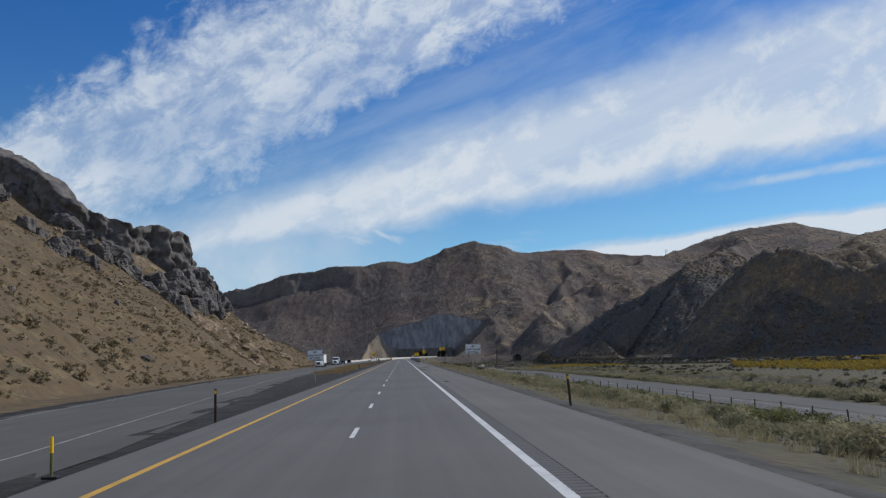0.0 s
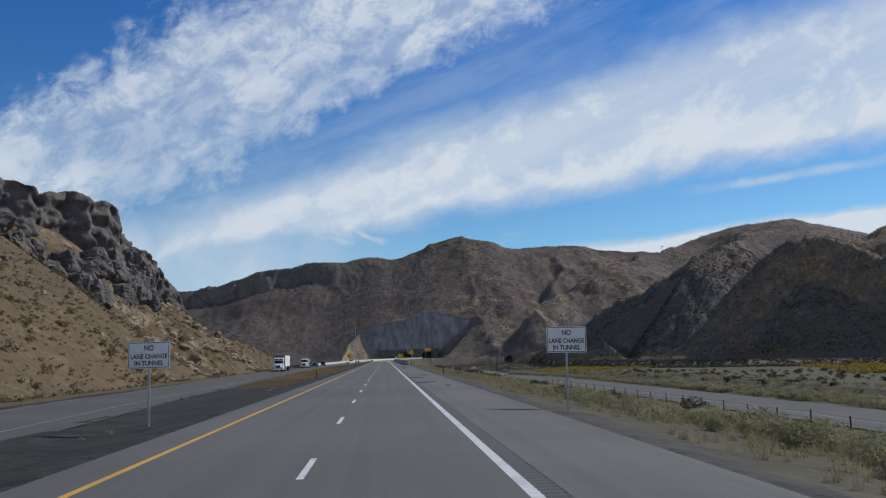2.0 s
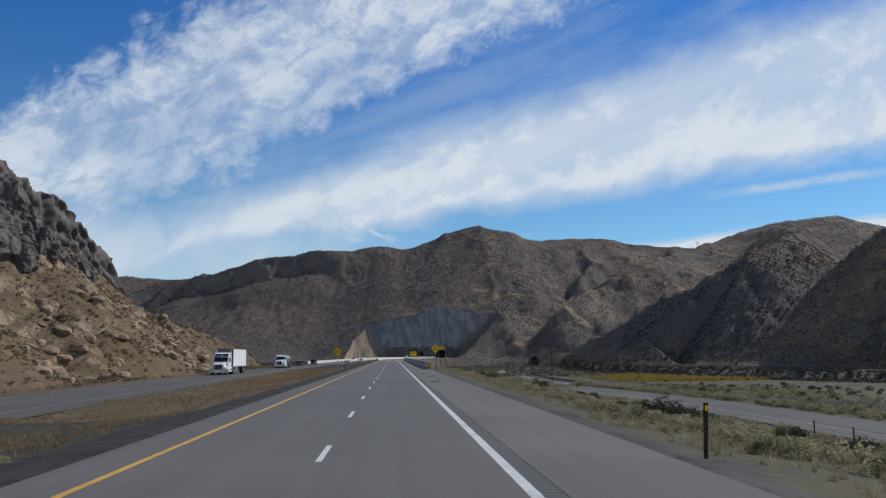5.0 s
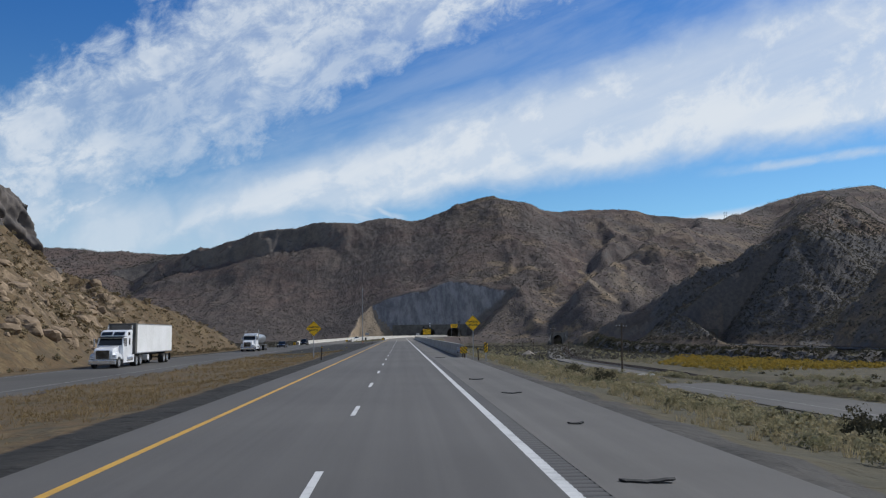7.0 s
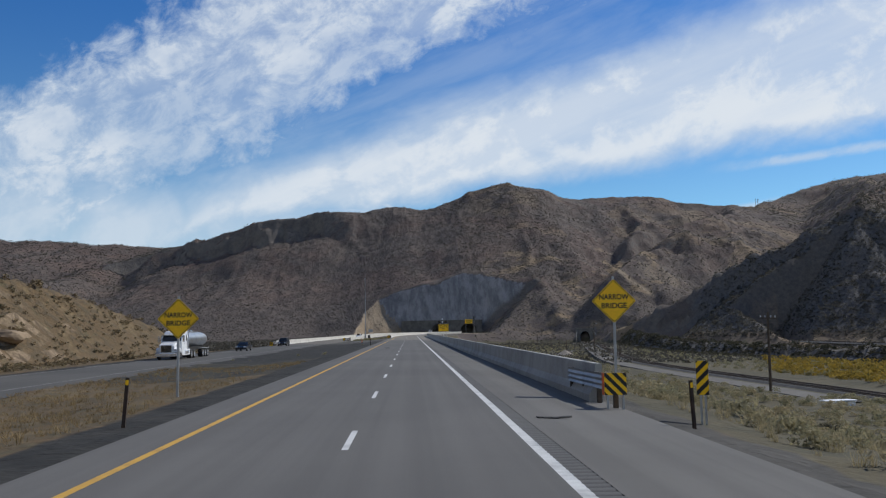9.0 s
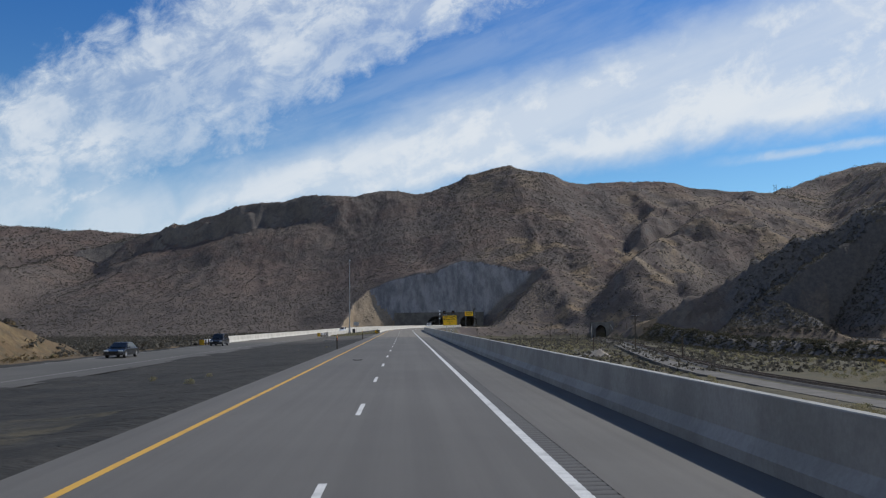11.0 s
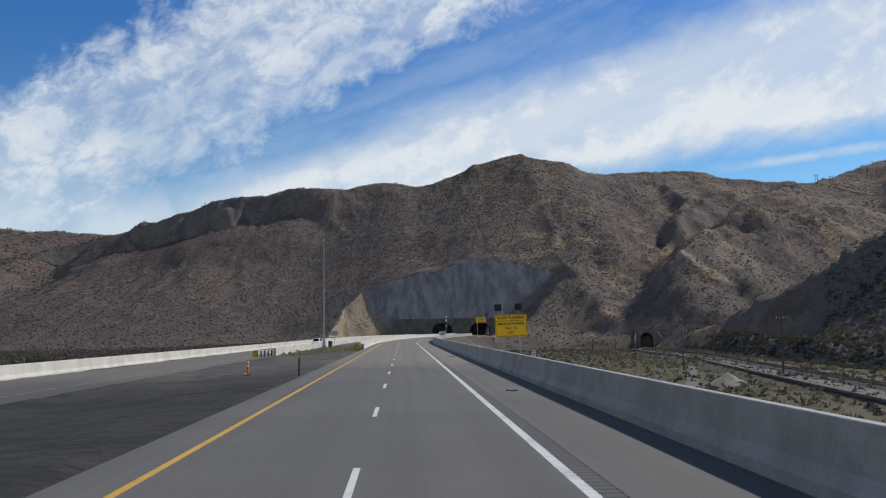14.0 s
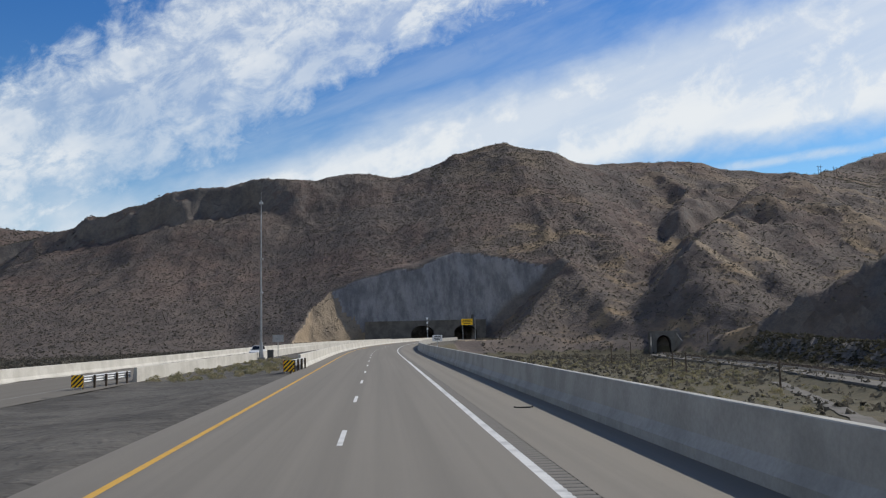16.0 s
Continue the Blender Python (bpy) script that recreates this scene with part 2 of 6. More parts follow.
    for k, c in ((0, cut), (1, gravel), (2, grass)):
        f = g.ramp(g.math("ADD", z.outputs[k], g.math("MULTIPLY", g.math("SUBTRACT", g.noise(pos, 0.8, 5.0, 0.7), 0.5), 0.7)), 0.35, 0.65)
        col = g.mix(f, col, c)
    col = g.mix(0.7, col, g.mix(fine, (0.4, 0.4, 0.4), (1.6, 1.6, 1.6)), "MULTIPLY")
    p = g.node("ShaderNodeBsdfPrincipled")
    g.put(p.inputs["Base Color"], col)
    p.inputs["Roughness"].default_value = 0.95
    p.inputs["Specular IOR Level"].default_value = 0.15
    # rills and broken ledges on the slopes, then stones and tufts
    rill = g.noise(g.vec(g.math("MULTIPLY", xyz.outputs[0], 0.16), g.math("MULTIPLY", xyz.outputs[1], 0.07), g.math("MULTIPLY", xyz.outputs[2], 0.10)), 1.0, 6.0, 0.62, 0.5)
    slopes = g.math("MULTIPLY", g.ramp(xyz.outputs[2], 1.0, 8.0), 2.6)
    b0 = g.node("ShaderNodeBump")
    b0.inputs["Strength"].default_value = 0.55
    b0.inputs["Distance"].default_value = 1.0
    g.put(b0.inputs["Height"], g.math("MULTIPLY", rill, slopes))
    b = g.node("ShaderNodeBump")
    b.inputs["Strength"].default_value = 0.7
    b.inputs["Distance"].default_value = 0.35
    g.put(b.inputs["Height"], g.math("MULTIPLY", g.math("ADD", g.noise(pos, 0.6, 7.0, 0.7), g.math("MULTIPLY", tuft, 0.35)), g.math("ADD", 0.45, g.math("MULTIPLY", g.ramp(xyz.outputs[2], -0.2, 2.5), 0.55))))
    g.put(b.inputs["Normal"], b0.outputs[0])
    g.put(p.inputs["Normal"], b.outputs[0])
    o = g.node("ShaderNodeOutputMaterial")
    g.put(o.inputs[0], p.outputs[0])
    return m


def asphalt_material(name, dark, pale, lane_wear=True):
    m = bpy.data.materials.new(name)
    m.use_nodes = True
    g = Nodes(m.node_tree)
    pos = g.node("ShaderNodeNewGeometry").outputs["Position"]
    xyz = g.node("ShaderNodeSeparateXYZ")
    g.put(xyz.inputs[0], pos)
    patch = g.ramp(g.noise(pos, 0.08, 5.0, 0.6), 0.3, 0.7)
    long_ = g.noise(g.vec(g.math("MULTIPLY", xyz.outputs[0], 1.6), g.math("MULTIPLY", xyz.outputs[1], 0.012), 0.0), 1.0, 5.0, 0.6)
    grain = g.noise(pos, 55.0, 3.0, 0.7)
    speck = g.ramp(g.noise(pos, 7.0, 4.0, 0.8), 0.66, 0.76)
    col = g.mix(patch, dark, pale)
    deck = g.ramp(g.math("ADD", xyz.outputs[1], g.math("MULTIPLY", patch, 6.0)), 436.0, 462.0)
    col = g.mix(deck, col, tuple(c * f for c, f in zip(pale, (1.42, 1.36, 1.24))))
    if lane_wear:
        col = g.mix(0.4, col, g.mix(g.ramp(long_, 0.3, 0.7), (0.78, 0.78, 0.78), (1.2, 1.2, 1.19)), "MULTIPLY")
    col = g.mix(0.5, col, g.mix(grain, (0.5, 0.5, 0.5), (1.5, 1.5, 1.5)), "MULTIPLY")
    col = g.mix(g.math("MULTIPLY", speck, 0.12), col, (0.03, 0.03, 0.03))
    p = g.node("ShaderNodeBsdfPrincipled")
    g.put(p.inputs["Base Color"], col)
    p.inputs["Roughness"].default_value = 0.88
    p.inputs["Specular IOR Level"].default_value = 0.22
    b = g.node("ShaderNodeBump")
    b.inputs["Strength"].default_value = 0.35
    b.inputs["Distance"].default_value = 0.01
    g.put(b.inputs["Height"], g.noise(pos, 40.0, 4.0, 0.7))
    g.put(p.inputs["Normal"], b.outputs[0])
    o = g.node("ShaderNodeOutputMaterial")
    g.put(o.inputs[0], p.outputs[0])
    return m


GROUND = ground_material()
ASPHALT = asphalt_material("asphalt", (0.100, 0.096, 0.091), (0.121, 0.116, 0.109))
ASPHALT_OLD = asphalt_material("old_asphalt", (0.078, 0.075, 0.069), (0.100, 0.095, 0.087))
PAINT_WHITE = surface("white_road_paint", ((0.55, 0.55, 0.53), (0.36, 0.36, 0.35)), 1.2, 0.7, fine=40.0, mask=(0.45, 0.75))
PAINT_FADED = surface("faded_road_paint", ((0.30, 0.295, 0.28), (0.17, 0.165, 0.155)), 0.9, 0.8, fine=30.0, mask=(0.35, 0.65))
PAINT_YELLOW = surface("yellow_road_paint", ((0.52, 0.30, 0.045), (0.38, 0.22, 0.05)), 1.2, 0.7, fine=40.0, mask=(0.45, 0.75))
CONCRETE = surface("concrete", ((0.36, 0.355, 0.33), (0.27, 0.265, 0.245)), 0.5, 0.9, bump=0.3, fine=9.0)
CONCRETE_WHITE = surface("whitewashed_concrete", ((0.52, 0.50, 0.45), (0.41, 0.39, 0.345)), 0.4, 0.9, bump=0.3, fine=9.0)
ROCK = surface("dark_rock", ((0.064, 0.058, 0.056), (0.140, 0.121, 0.107)), 0.35, 0.95, bump=0.7, bump_scale=2.5, fine=2.2)
STEEL = surface("galvanised_steel", ((0.42, 0.43, 0.44), (0.33, 0.34, 0.35)), 2.0, 0.5, 0.7, fine=30.0)
WOOD = surface("weathered_wood", ((0.10, 0.075, 0.052), (0.065, 0.050, 0.038)), 3.0, 0.9, fine=40.0)
BLACK = surface("black_rubber", ((0.014, 0.014, 0.014), (0.022, 0.021, 0.020)), 8.0, 0.8)
SIGN_WHITE = surface("white_sign_sheeting", ((0.80, 0.81, 0.82), (0.72, 0.73, 0.74)), 1.0, 0.45, fine=20.0)
SIGN_YELLOW = surface("yellow_sign_sheeting", ((0.98, 0.58, 0.006), (0.95, 0.55, 0.006)), 1.0, 0.45, fine=20.0)
INK = surface("black_ink", ((0.012, 0.012, 0.014), (0.018, 0.018, 0.020)), 6.0, 0.5)
# near-black lining paints in the darkness that the short bores lack
DARK = surface("painted_bore_dark", ((0.012, 0.012, 0.013), (0.02, 0.02, 0.02)), 1.0, 1.0)


# ---- mesh helpers ----
def mesh_np(name, verts, faces, mats, index=None, smooth=False):
    """A mesh from arrays; faces are rows of equal length."""
    me = bpy.data.meshes.new(name)
    verts, faces = np.asarray(verts, np.float32), np.asarray(faces, np.int32)
    n, k = faces.shape
    me.vertices.add(len(verts))
    me.vertices.foreach_set("co", verts.ravel())
    me.loops.add(n * k)
    me.loops.foreach_set("vertex_index", faces.ravel())
    me.polygons.add(n)
    me.polygons.foreach_set("loop_start", np.arange(n, dtype=np.int32) * k)
    for mat in mats:
        me.materials.append(mat)
    if index is not None:
        me.polygons.foreach_set("material_index", np.asarray(index, np.int32))
    me.polygons.foreach_set("use_smooth", np.full(n, smooth))
    me.update(calc_edges=True)
    return me


def part(name, bm, material, parent, label="", smooth=False):
    me = bpy.data.meshes.new(name)
    bm.to_mesh(me)
    bm.free()
    me.materials.append(material)
    if smooth:
        me.polygons.foreach_set("use_smooth", [True] * len(me.polygons))
    ob = new(name, me)
    ob.parent = parent
    if label:
        ob["label"] = label
    return ob


def empty(name, m=None):
    ob = new(name)
    if m is not None:
        ob.matrix_basis = m
    return ob


def add_box(bm, lo, hi, bevel=0.0):
    lo, hi = Vector(lo), Vector(hi)
    made = bmesh.ops.create_cube(bm, size=1.0, matrix=Matrix.LocRotScale((lo + hi) / 2, None, hi - lo))
    if bevel:
        edges = list({e for v in made["verts"] for e in v.link_edges})
        bmesh.ops.bevel(bm, geom=edges, offset=bevel, segments=2, affect="EDGES", profile=0.5)
    return bm


def box(lo, hi, bevel=0.0):
    return add_box(bmesh.new(), lo, hi, bevel)


def add_tube(bm, a, b, r0, r1=None, sides=10, caps=True):
    a, b = Vector(a), Vector(b)
    r1 = r0 if r1 is None else r1
    d = b - a
    rot = d.to_track_quat("Z", "Y").to_matrix().to_4x4()
    bmesh.ops.create_cone(bm, cap_ends=caps, segments=sides, radius1=r0, radius2=r1, depth=d.length, matrix=Matrix.Translation((a + b) / 2) @ rot)
    return bm


def tube(a, b, r0, r1=None, sides=10):
    return add_tube(bmesh.new(), a, b, r0, r1, sides)


def add_prism(bm, outline, y0, y1):
    """Extrudes an outline of (x, z) along y."""
    front = [bm.verts.new((x, y0, z)) for x, z in outline]
    back = [bm.verts.new((x, y1, z)) for x, z in outline]
    n = len(outline)
    bm.faces.new(front)
    bm.faces.new(back[::-1])
    for k in range(n):
        bm.faces.new((front[k], back[k], back[(k + 1) % n], front[(k + 1) % n]))
    bmesh.ops.recalc_face_normals(bm, faces=bm.faces)
    return bm


# ---- the lie of the land ----
def hash2(ix, iy, seed):
    h = (ix.astype(np.int64) * 374761393 + iy.astype(np.int64) * 668265263 + seed * 974634777) & 0x7FFFFFFF
    h = ((h ^ (h >> 13)) * 1274126177) & 0x7FFFFFFF
    return ((h ^ (h >> 16)) & 0xFFFF) / 65535.0


def vnoise(x, y, seed=0):
    ix, iy = np.floor(x), np.floor(y)
    fx, fy = x - ix, y - iy
    fx, fy = fx * fx * (3 - 2 * fx), fy * fy * (3 - 2 * fy)
    a, b = hash2(ix, iy, seed), hash2(ix + 1, iy, seed)
    c, d = hash2(ix, iy + 1, seed), hash2(ix + 1, iy + 1, seed)
    return (a + (b - a) * fx) * (1 - fy) + (c + (d - c) * fx) * fy


def fbm(x, y, octaves=5, seed=0, gain=0.5):
    total, amp, norm = 0.0, 1.0, 0.0
    for k in range(octaves):
        total = total + amp * (vnoise(x * 2**k, y * 2**k, seed + k) - 0.5)
        norm += amp
        amp *= gain
    return total / norm * 2


def ridged(x, y, octaves=4, seed=0):
    total, amp, norm = 0.0, 1.0, 0.0
    for k in range(octaves):
        total = total + amp * (1 - np.abs(2 * vnoise(x * 2**k, y * 2**k, seed + k) - 1))
        norm += amp
        amp *= 0.5
    return total / norm


def tent(x, y, crest, slope):
    """A ridge: falls off with the given slope on both sides of a crest line."""
    best = np.full(np.shape(x), -1e3)
    for (x0, y0, z0), (x1, y1, z1) in zip(crest, crest[1:]):
        dx, dy = x1 - x0, y1 - y0
        t = np.clip(((x - x0) * dx + (y - y0) * dy) / (dx * dx + dy * dy), 0, 1)
        d = np.hypot(x - x0 - t * dx, y - y0 - t * dy)
        best = np.maximum(best, z0 + t * (z1 - z0) - slope * d)
    return best


def spur(x, y, crest, west, east):
    """A ridge with a slope of its own on either flank; the crest runs from the mountain towards the road."""
    best = np.full(np.shape(x), -1e3)
    for (x0, y0, z0), (x1, y1, z1) in zip(crest, crest[1:]):
        dx, dy = x1 - x0, y1 - y0
        long = np.hypot(dx, dy)
        t = np.clip(((x - x0) * dx + (y - y0) * dy) / long**2, 0, 1)
        d = np.hypot(x - x0 - t * dx, y - y0 - t * dy)
        across = ((x - x0) * dy - (y - y0) * dx) / long
        slope = west + (east - west) * step(-across / np.maximum(d, 1e-3), -0.7, 0.7)
        best = np.maximum(best, z0 + t * (z1 - z0) - slope * d)
    return best


def nearest(x, y, crest):
    """Height of the nearest point of a crest line, and the distance to it."""
    dist, top = np.full(np.shape(x), 1e9), np.zeros(np.shape(x))
    for (x0, y0, z0), (x1, y1, z1) in zip(crest, crest[1:]):
        dx, dy = x1 - x0, y1 - y0
        t = np.clip(((x - x0) * dx + (y - y0) * dy) / (dx * dx + dy * dy), 0, 1)
        d = np.hypot(x - x0 - t * dx, y - y0 - t * dy)
        top, dist = np.where(d < dist, z0 + t * (z1 - z0), top), np.minimum(d, dist)
    return top, dist


def nearest_soft(x, y, crest, width=6.0):
    """As nearest(), with the height blended between neighbouring stretches of the crest."""
    ds, zs = [], []
    for (x0, y0, z0), (x1, y1, z1) in zip(crest, crest[1:]):
        dx, dy = x1 - x0, y1 - y0
        t = np.clip(((x - x0) * dx + (y - y0) * dy) / (dx * dx + dy * dy), 0, 1)
        ds.append(np.hypot(x - x0 - t * dx, y - y0 - t * dy))
        zs.append(z0 + t * (z1 - z0))
    low = np.min(np.stack(ds), 0)
    w = [np.exp(-(d - low) / width) for d in ds]
    return sum(a * b for a, b in zip(w, zs)) / sum(w), low


def smax(a, b, k):
    return np.maximum(a, b) + k * np.log1p(np.exp(-np.abs(a - b) / k))


def step(v, lo, hi):
    t = np.clip((v - lo) / (hi - lo), 0, 1)
    return t * t * (3 - 2 * t)


def bend(y):
    """The highway's centre line: straight, then a long bend to the right."""
    return np.where(np.asarray(y, float) > 545, (np.maximum(y, 545) - 545.0) ** 2 / 2330.0, 0.0)


LEFT_Y = (-300, 24, 69, 120, 200, 300, 400, 500, 560, 620, 2000)
LEFT_X = (-8, -9.5, -12.8, -16.5, -19.0, -20.5, -20.5, -19.5, -18.5, -18.0, -18.0)


def left_line(y):
    """The near edge line of the opposite carriageway."""
    return np.interp(y, LEFT_Y, LEFT_X) + bend(y)


def left_z(y):
    return np.interp(y, (-300, 60, 150, 560, 700, 2000), (-0.35, -0.4, -0.6, -0.6, -0.1, -0.1))


def valley_z(y):
    return np.interp(y, (-300, 95, 230, 290, 400, 520, 3000), (-3.1, -3.2, -3.4, -4.1, -5.6, -6.6, -6.6))


FRONTAGE_X = 34.3
RAIL = [(66, -150, -3.4), (56, 60, -3.9), (47, 200, -4.6), (45.3, 310, -4.8), (46.7, 328, -4.9), (48.6, 361, -5.2), (50.5, 405, -5.5), (54, 450, -5.4), (72, 552, -5.2), (81.5, 600, -5.3), (92, 680, -5.7), (103.5, 738, -6.0)]
TRACK = [(30, 470, 0), (36, 488, 0), (41, 503, 0), (48, 522, 0), (56, 545, 0), (66, 575, 0)]
BANK = [(140, 150, -2.4), (114, 250, -2.4), (102, 310, -2.3), (100, 400, -2.6), (100, 485, -3.0), (100, 545, -2.4), (107, 620, -0.8), (119, 690, 1.0)]
RAIL_B = [(210, 300, -4.6), (172, 430, -4.6), (158, 520, -4.6), (164, 600, -4.6), (171, 646, -4.6)]
LEFT_CREST = [(-126, -400, 62), (-124, 60, 62), (-119, 200, 58), (-114, 228, 54)]
LEFT_TOP = [(-260, 320, 130), (-130, 268, 67), (-98, 243, 44), (-82, 258, 36), (-73, 284, 34)]
LEFT_SHOULDER = [(-73, 284, 33), (-76, 315, 30.5), (-76, 338, 28), (-73, 356, 22)]
LEFT_TOE = [(-73, 356, 23), (-65, 357, 15.5), (-56, 354, 12), (-48, 375, 8.0), (-43.5, 395, 4.0), (-41, 414, -0.5)]
MAIN = [(-560, 1260, 120), (-411, 1200, 109), (-275, 1190, 98), (-215, 1090, 92), (-195, 1045, 92), (-170, 1040, 98), (-140, 1035, 105), (-106, 1030, 109),
        (-77, 1030, 115), (-40, 1040, 116), (-9, 1050, 121), (15, 1050, 117), (41, 1050, 125), (66, 1050, 137), (99, 1050, 145), (127, 1050, 138),
        (161, 1050, 128), (209, 1060, 130), (253, 1050, 128), (298, 1050, 122), (338, 1050, 118)]
ROUND = [(338, 1050, 118), (400, 1120, 138), (480, 1150, 163), (563, 1150, 172), (640, 1160, 160), (760, 1200, 130), (1100, 1300, 90)]
SPURS = [
    ([(99, 1050, 143), (97, 950, 92), (90, 868, 50), (98, 800, 20), (97, 770, 9)], 0.62, 0.50),
    ([(320, 1050, 120), (282, 960, 101), (232, 900, 85), (188, 863, 66), (152, 802, 43), (138, 783, 35), (146, 770, 22), (151, 761, 12), (154, 752, 3)], 0.82, 0.52),
    ([(140, 785, 34), (128, 762, 16), (116, 738, 3)], 0.70, 0.55),
    ([(209, 1060, 128), (204, 965, 95), (176, 900, 62), (150, 866, 40)], 0.85, 0.60),
    ([(480, 1150, 160), (370, 860, 110), (290, 720, 85), (226, 653, 62), (205, 622, 30), (186, 598, 8)], 0.72, 0.80),
    ([(900, 760, 160), (420, 640, 96), (310, 540, 70)], 0.55, 0.55),
    ([(226, 653, 62), (183, 672, 40), (150, 690, 21), (131, 700, 9), (118, 707, 2)], 0.60, 1.12),
]
NOSE = [(-205, 1084, 90), (-232, 1086, 87), (-252, 1084, 80), (-285, 1078, 54)]
CLIFF = [(177, 506, 14), (183, 500, 37), (200, 493, 45), (219, 485, 52.5), (228, 468, 53.5), (235, 455, 49), (242, 440, 41), (275, 395, 43), (340, 320, 55), (440, 220, 80)]


def natural(x, y):
    h = np.interp(y, (-300, 700, 3000), (-1.5, -4, -4)) * np.ones_like(x) - 5.0 * step(x - bend(y), 10, 32) * (1 - step(y, 760, 860))
    k = 3.0
    n = fbm(x / 60, y / 60, 5, 11)
    wx, wy = x + 14 * fbm(x / 45, y / 45, 4, 21), y + 14 * fbm(x / 45, y / 45, 4, 31)
    left = np.maximum(np.maximum(tent(wx * 0.35 + x * 0.65, y, LEFT_CREST, 0.70), tent(x, y, LEFT_TOP, 0.98)), np.maximum(tent(x, y, LEFT_TOE, 0.95), tent(x, y, LEFT_SHOULDER, 0.86)))
    h = smax(h, left, 1.2)
    # main mountain: steep band near the crest towards the road, gentle below
    slope = np.interp(x, (-300, -200, -100, -25, 15, 40, 66, 99, 200, 340), (0.30, 0.33, 0.40, 0.46, 0.44, 0.43, 0.47, 0.52, 0.52, 0.50))
    main, dist = nearest_soft(wx * 0.5 + x * 0.5, wy * 0.5 + y * 0.5, MAIN)
    scarp = step(x, -320, -262) * (1 - step(x, -75, 5))
    # two broken steps of rock with a ledge between, buttresses standing forward
    lip = 9 + 5.0 * fbm(x / 34, y / 60, 3, 41) + 4.5 * fbm(x / 11, y / 13, 4, 43)
    ledge = lip + 6 + 5.0 * fbm(x / 17, y / 25, 3, 47)
    part_ = np.clip(0.5 + 0.9 * fbm(x / 40, y / 80, 2, 49), 0.15, 0.85)
    ease = 40 * step(x, -95, -40)
    steps = part_ * step(dist, lip - 3, lip + 2 + ease) + (1 - part_) * step(dist, ledge - 3, ledge + 3 + ease)
    drop = scarp * (19 * steps + 10 * step(dist, 26, 85)) * (y < 1100)
    crags = scarp * (1 - step(x, -90, -40)) * step(dist, 0, 3) * (1 - step(dist, 24, 32)) * (y < 1100)
    main = main - dist * slope - drop + crags * (5.0 * (ridged(x / 9, y / 11, 4, 151) - 0.62) + 2.4 * (ridged(x / 3.4, y / 4, 3, 157) - 0.6))
    h = smax(h, main, k)
    h = smax(h, tent(wx * 0.4 + x * 0.6, wy * 0.4 + y * 0.6, ROUND, 0.42), k)
    nose = tent(wx * 0.4 + x * 0.6, wy * 0.4 + y * 0.6, NOSE, 0.95)
    h = smax(h, nose + step(nose, 30, 50) * 4.0 * (ridged(x / 10, y / 11, 4, 153) - 0.6), 1.5)
    sx = wx * 0.5 + x * 0.5 + 5 * fbm(x / 15, y / 15, 3, 161)
    sy = wy * 0.5 + y * 0.5 + 5 * fbm(x / 15, y / 15, 3, 163)
    for crest, west, east in SPURS:
        h = smax(h, spur(sx, sy, crest, west, east), 2.2)
    cl, cd = nearest(wx * 0.3 + x * 0.7, wy * 0.3 + y * 0.7, CLIFF)
    h = smax(h, cl + 3 - cd * 0.95 - 14 * step(cd, 4 + 3 * fbm(x / 12, y / 12, 3, 51), 11), 1.2)
    rise = step(h, 2, 30)
    near_rock = step(-x, 38, 46) * (1 - step(-x, 70, 90)) * step(y, 240, 262) * (1 - step(y, 345, 375))
    h = h + near_rock * (3.4 * (ridged(x / 7.0, y / 9.0, 4, 65) - 0.62) + 1.9 * (ridged(x / 2.6, y / 3.4, 3, 67) - 0.6))
    gully = ridged(x / 38 + 0.3 * n, y / 55, 4, 61) - 0.6
    calm = 1 - 0.8 * scarp * (1 - step(dist, 40, 60)) - 0.9 * (1 - step(np.hypot(x - 5, y - 885), 70, 115))
    h = h + rise * (4.5 * gully * np.clip(calm, 0.12, 1) + 2.2 * n * np.clip(calm, 0.25, 1) + 1.1 * fbm(x / 11, y / 11, 4, 71))
    # rills down the main slope
    wash = step(y, 640, 700) * rise * np.clip(calm, 0.1, 1)
    h = h + wash * (2.4 * (ridged((x + 9 * n) / 21, y / 95, 4, 171) - 0.6) + 0.9 * (ridged((x + 4 * n) / 8, y / 40, 3, 173) - 0.6))
    # broken ribs on the spurs, crags on the dark cliff
    ribs = step(x, 75, 120) * step(y, 540, 620) * (1 - step(y, 960, 1040))
    h = h + ribs * rise * (7.5 * (ridged((x - 0.3 * y) / 30, (y + 0.3 * x) / 62, 5, 121) - 0.6) + 3.0 * (ridged(x / 11, y / 13, 4, 127) - 0.6))
    crag = step(x, 166, 182) * (1 - step(x, 300, 340)) * step(y, 400, 430) * (1 - step(y, 515, 535)) * rise
    h = h + crag * (14.0 * (ridged(x / 23, y / 25, 5, 111) - 0.66) + 5.5 * (ridged(x / 8, y / 9, 4, 117) - 0.6))
    return h


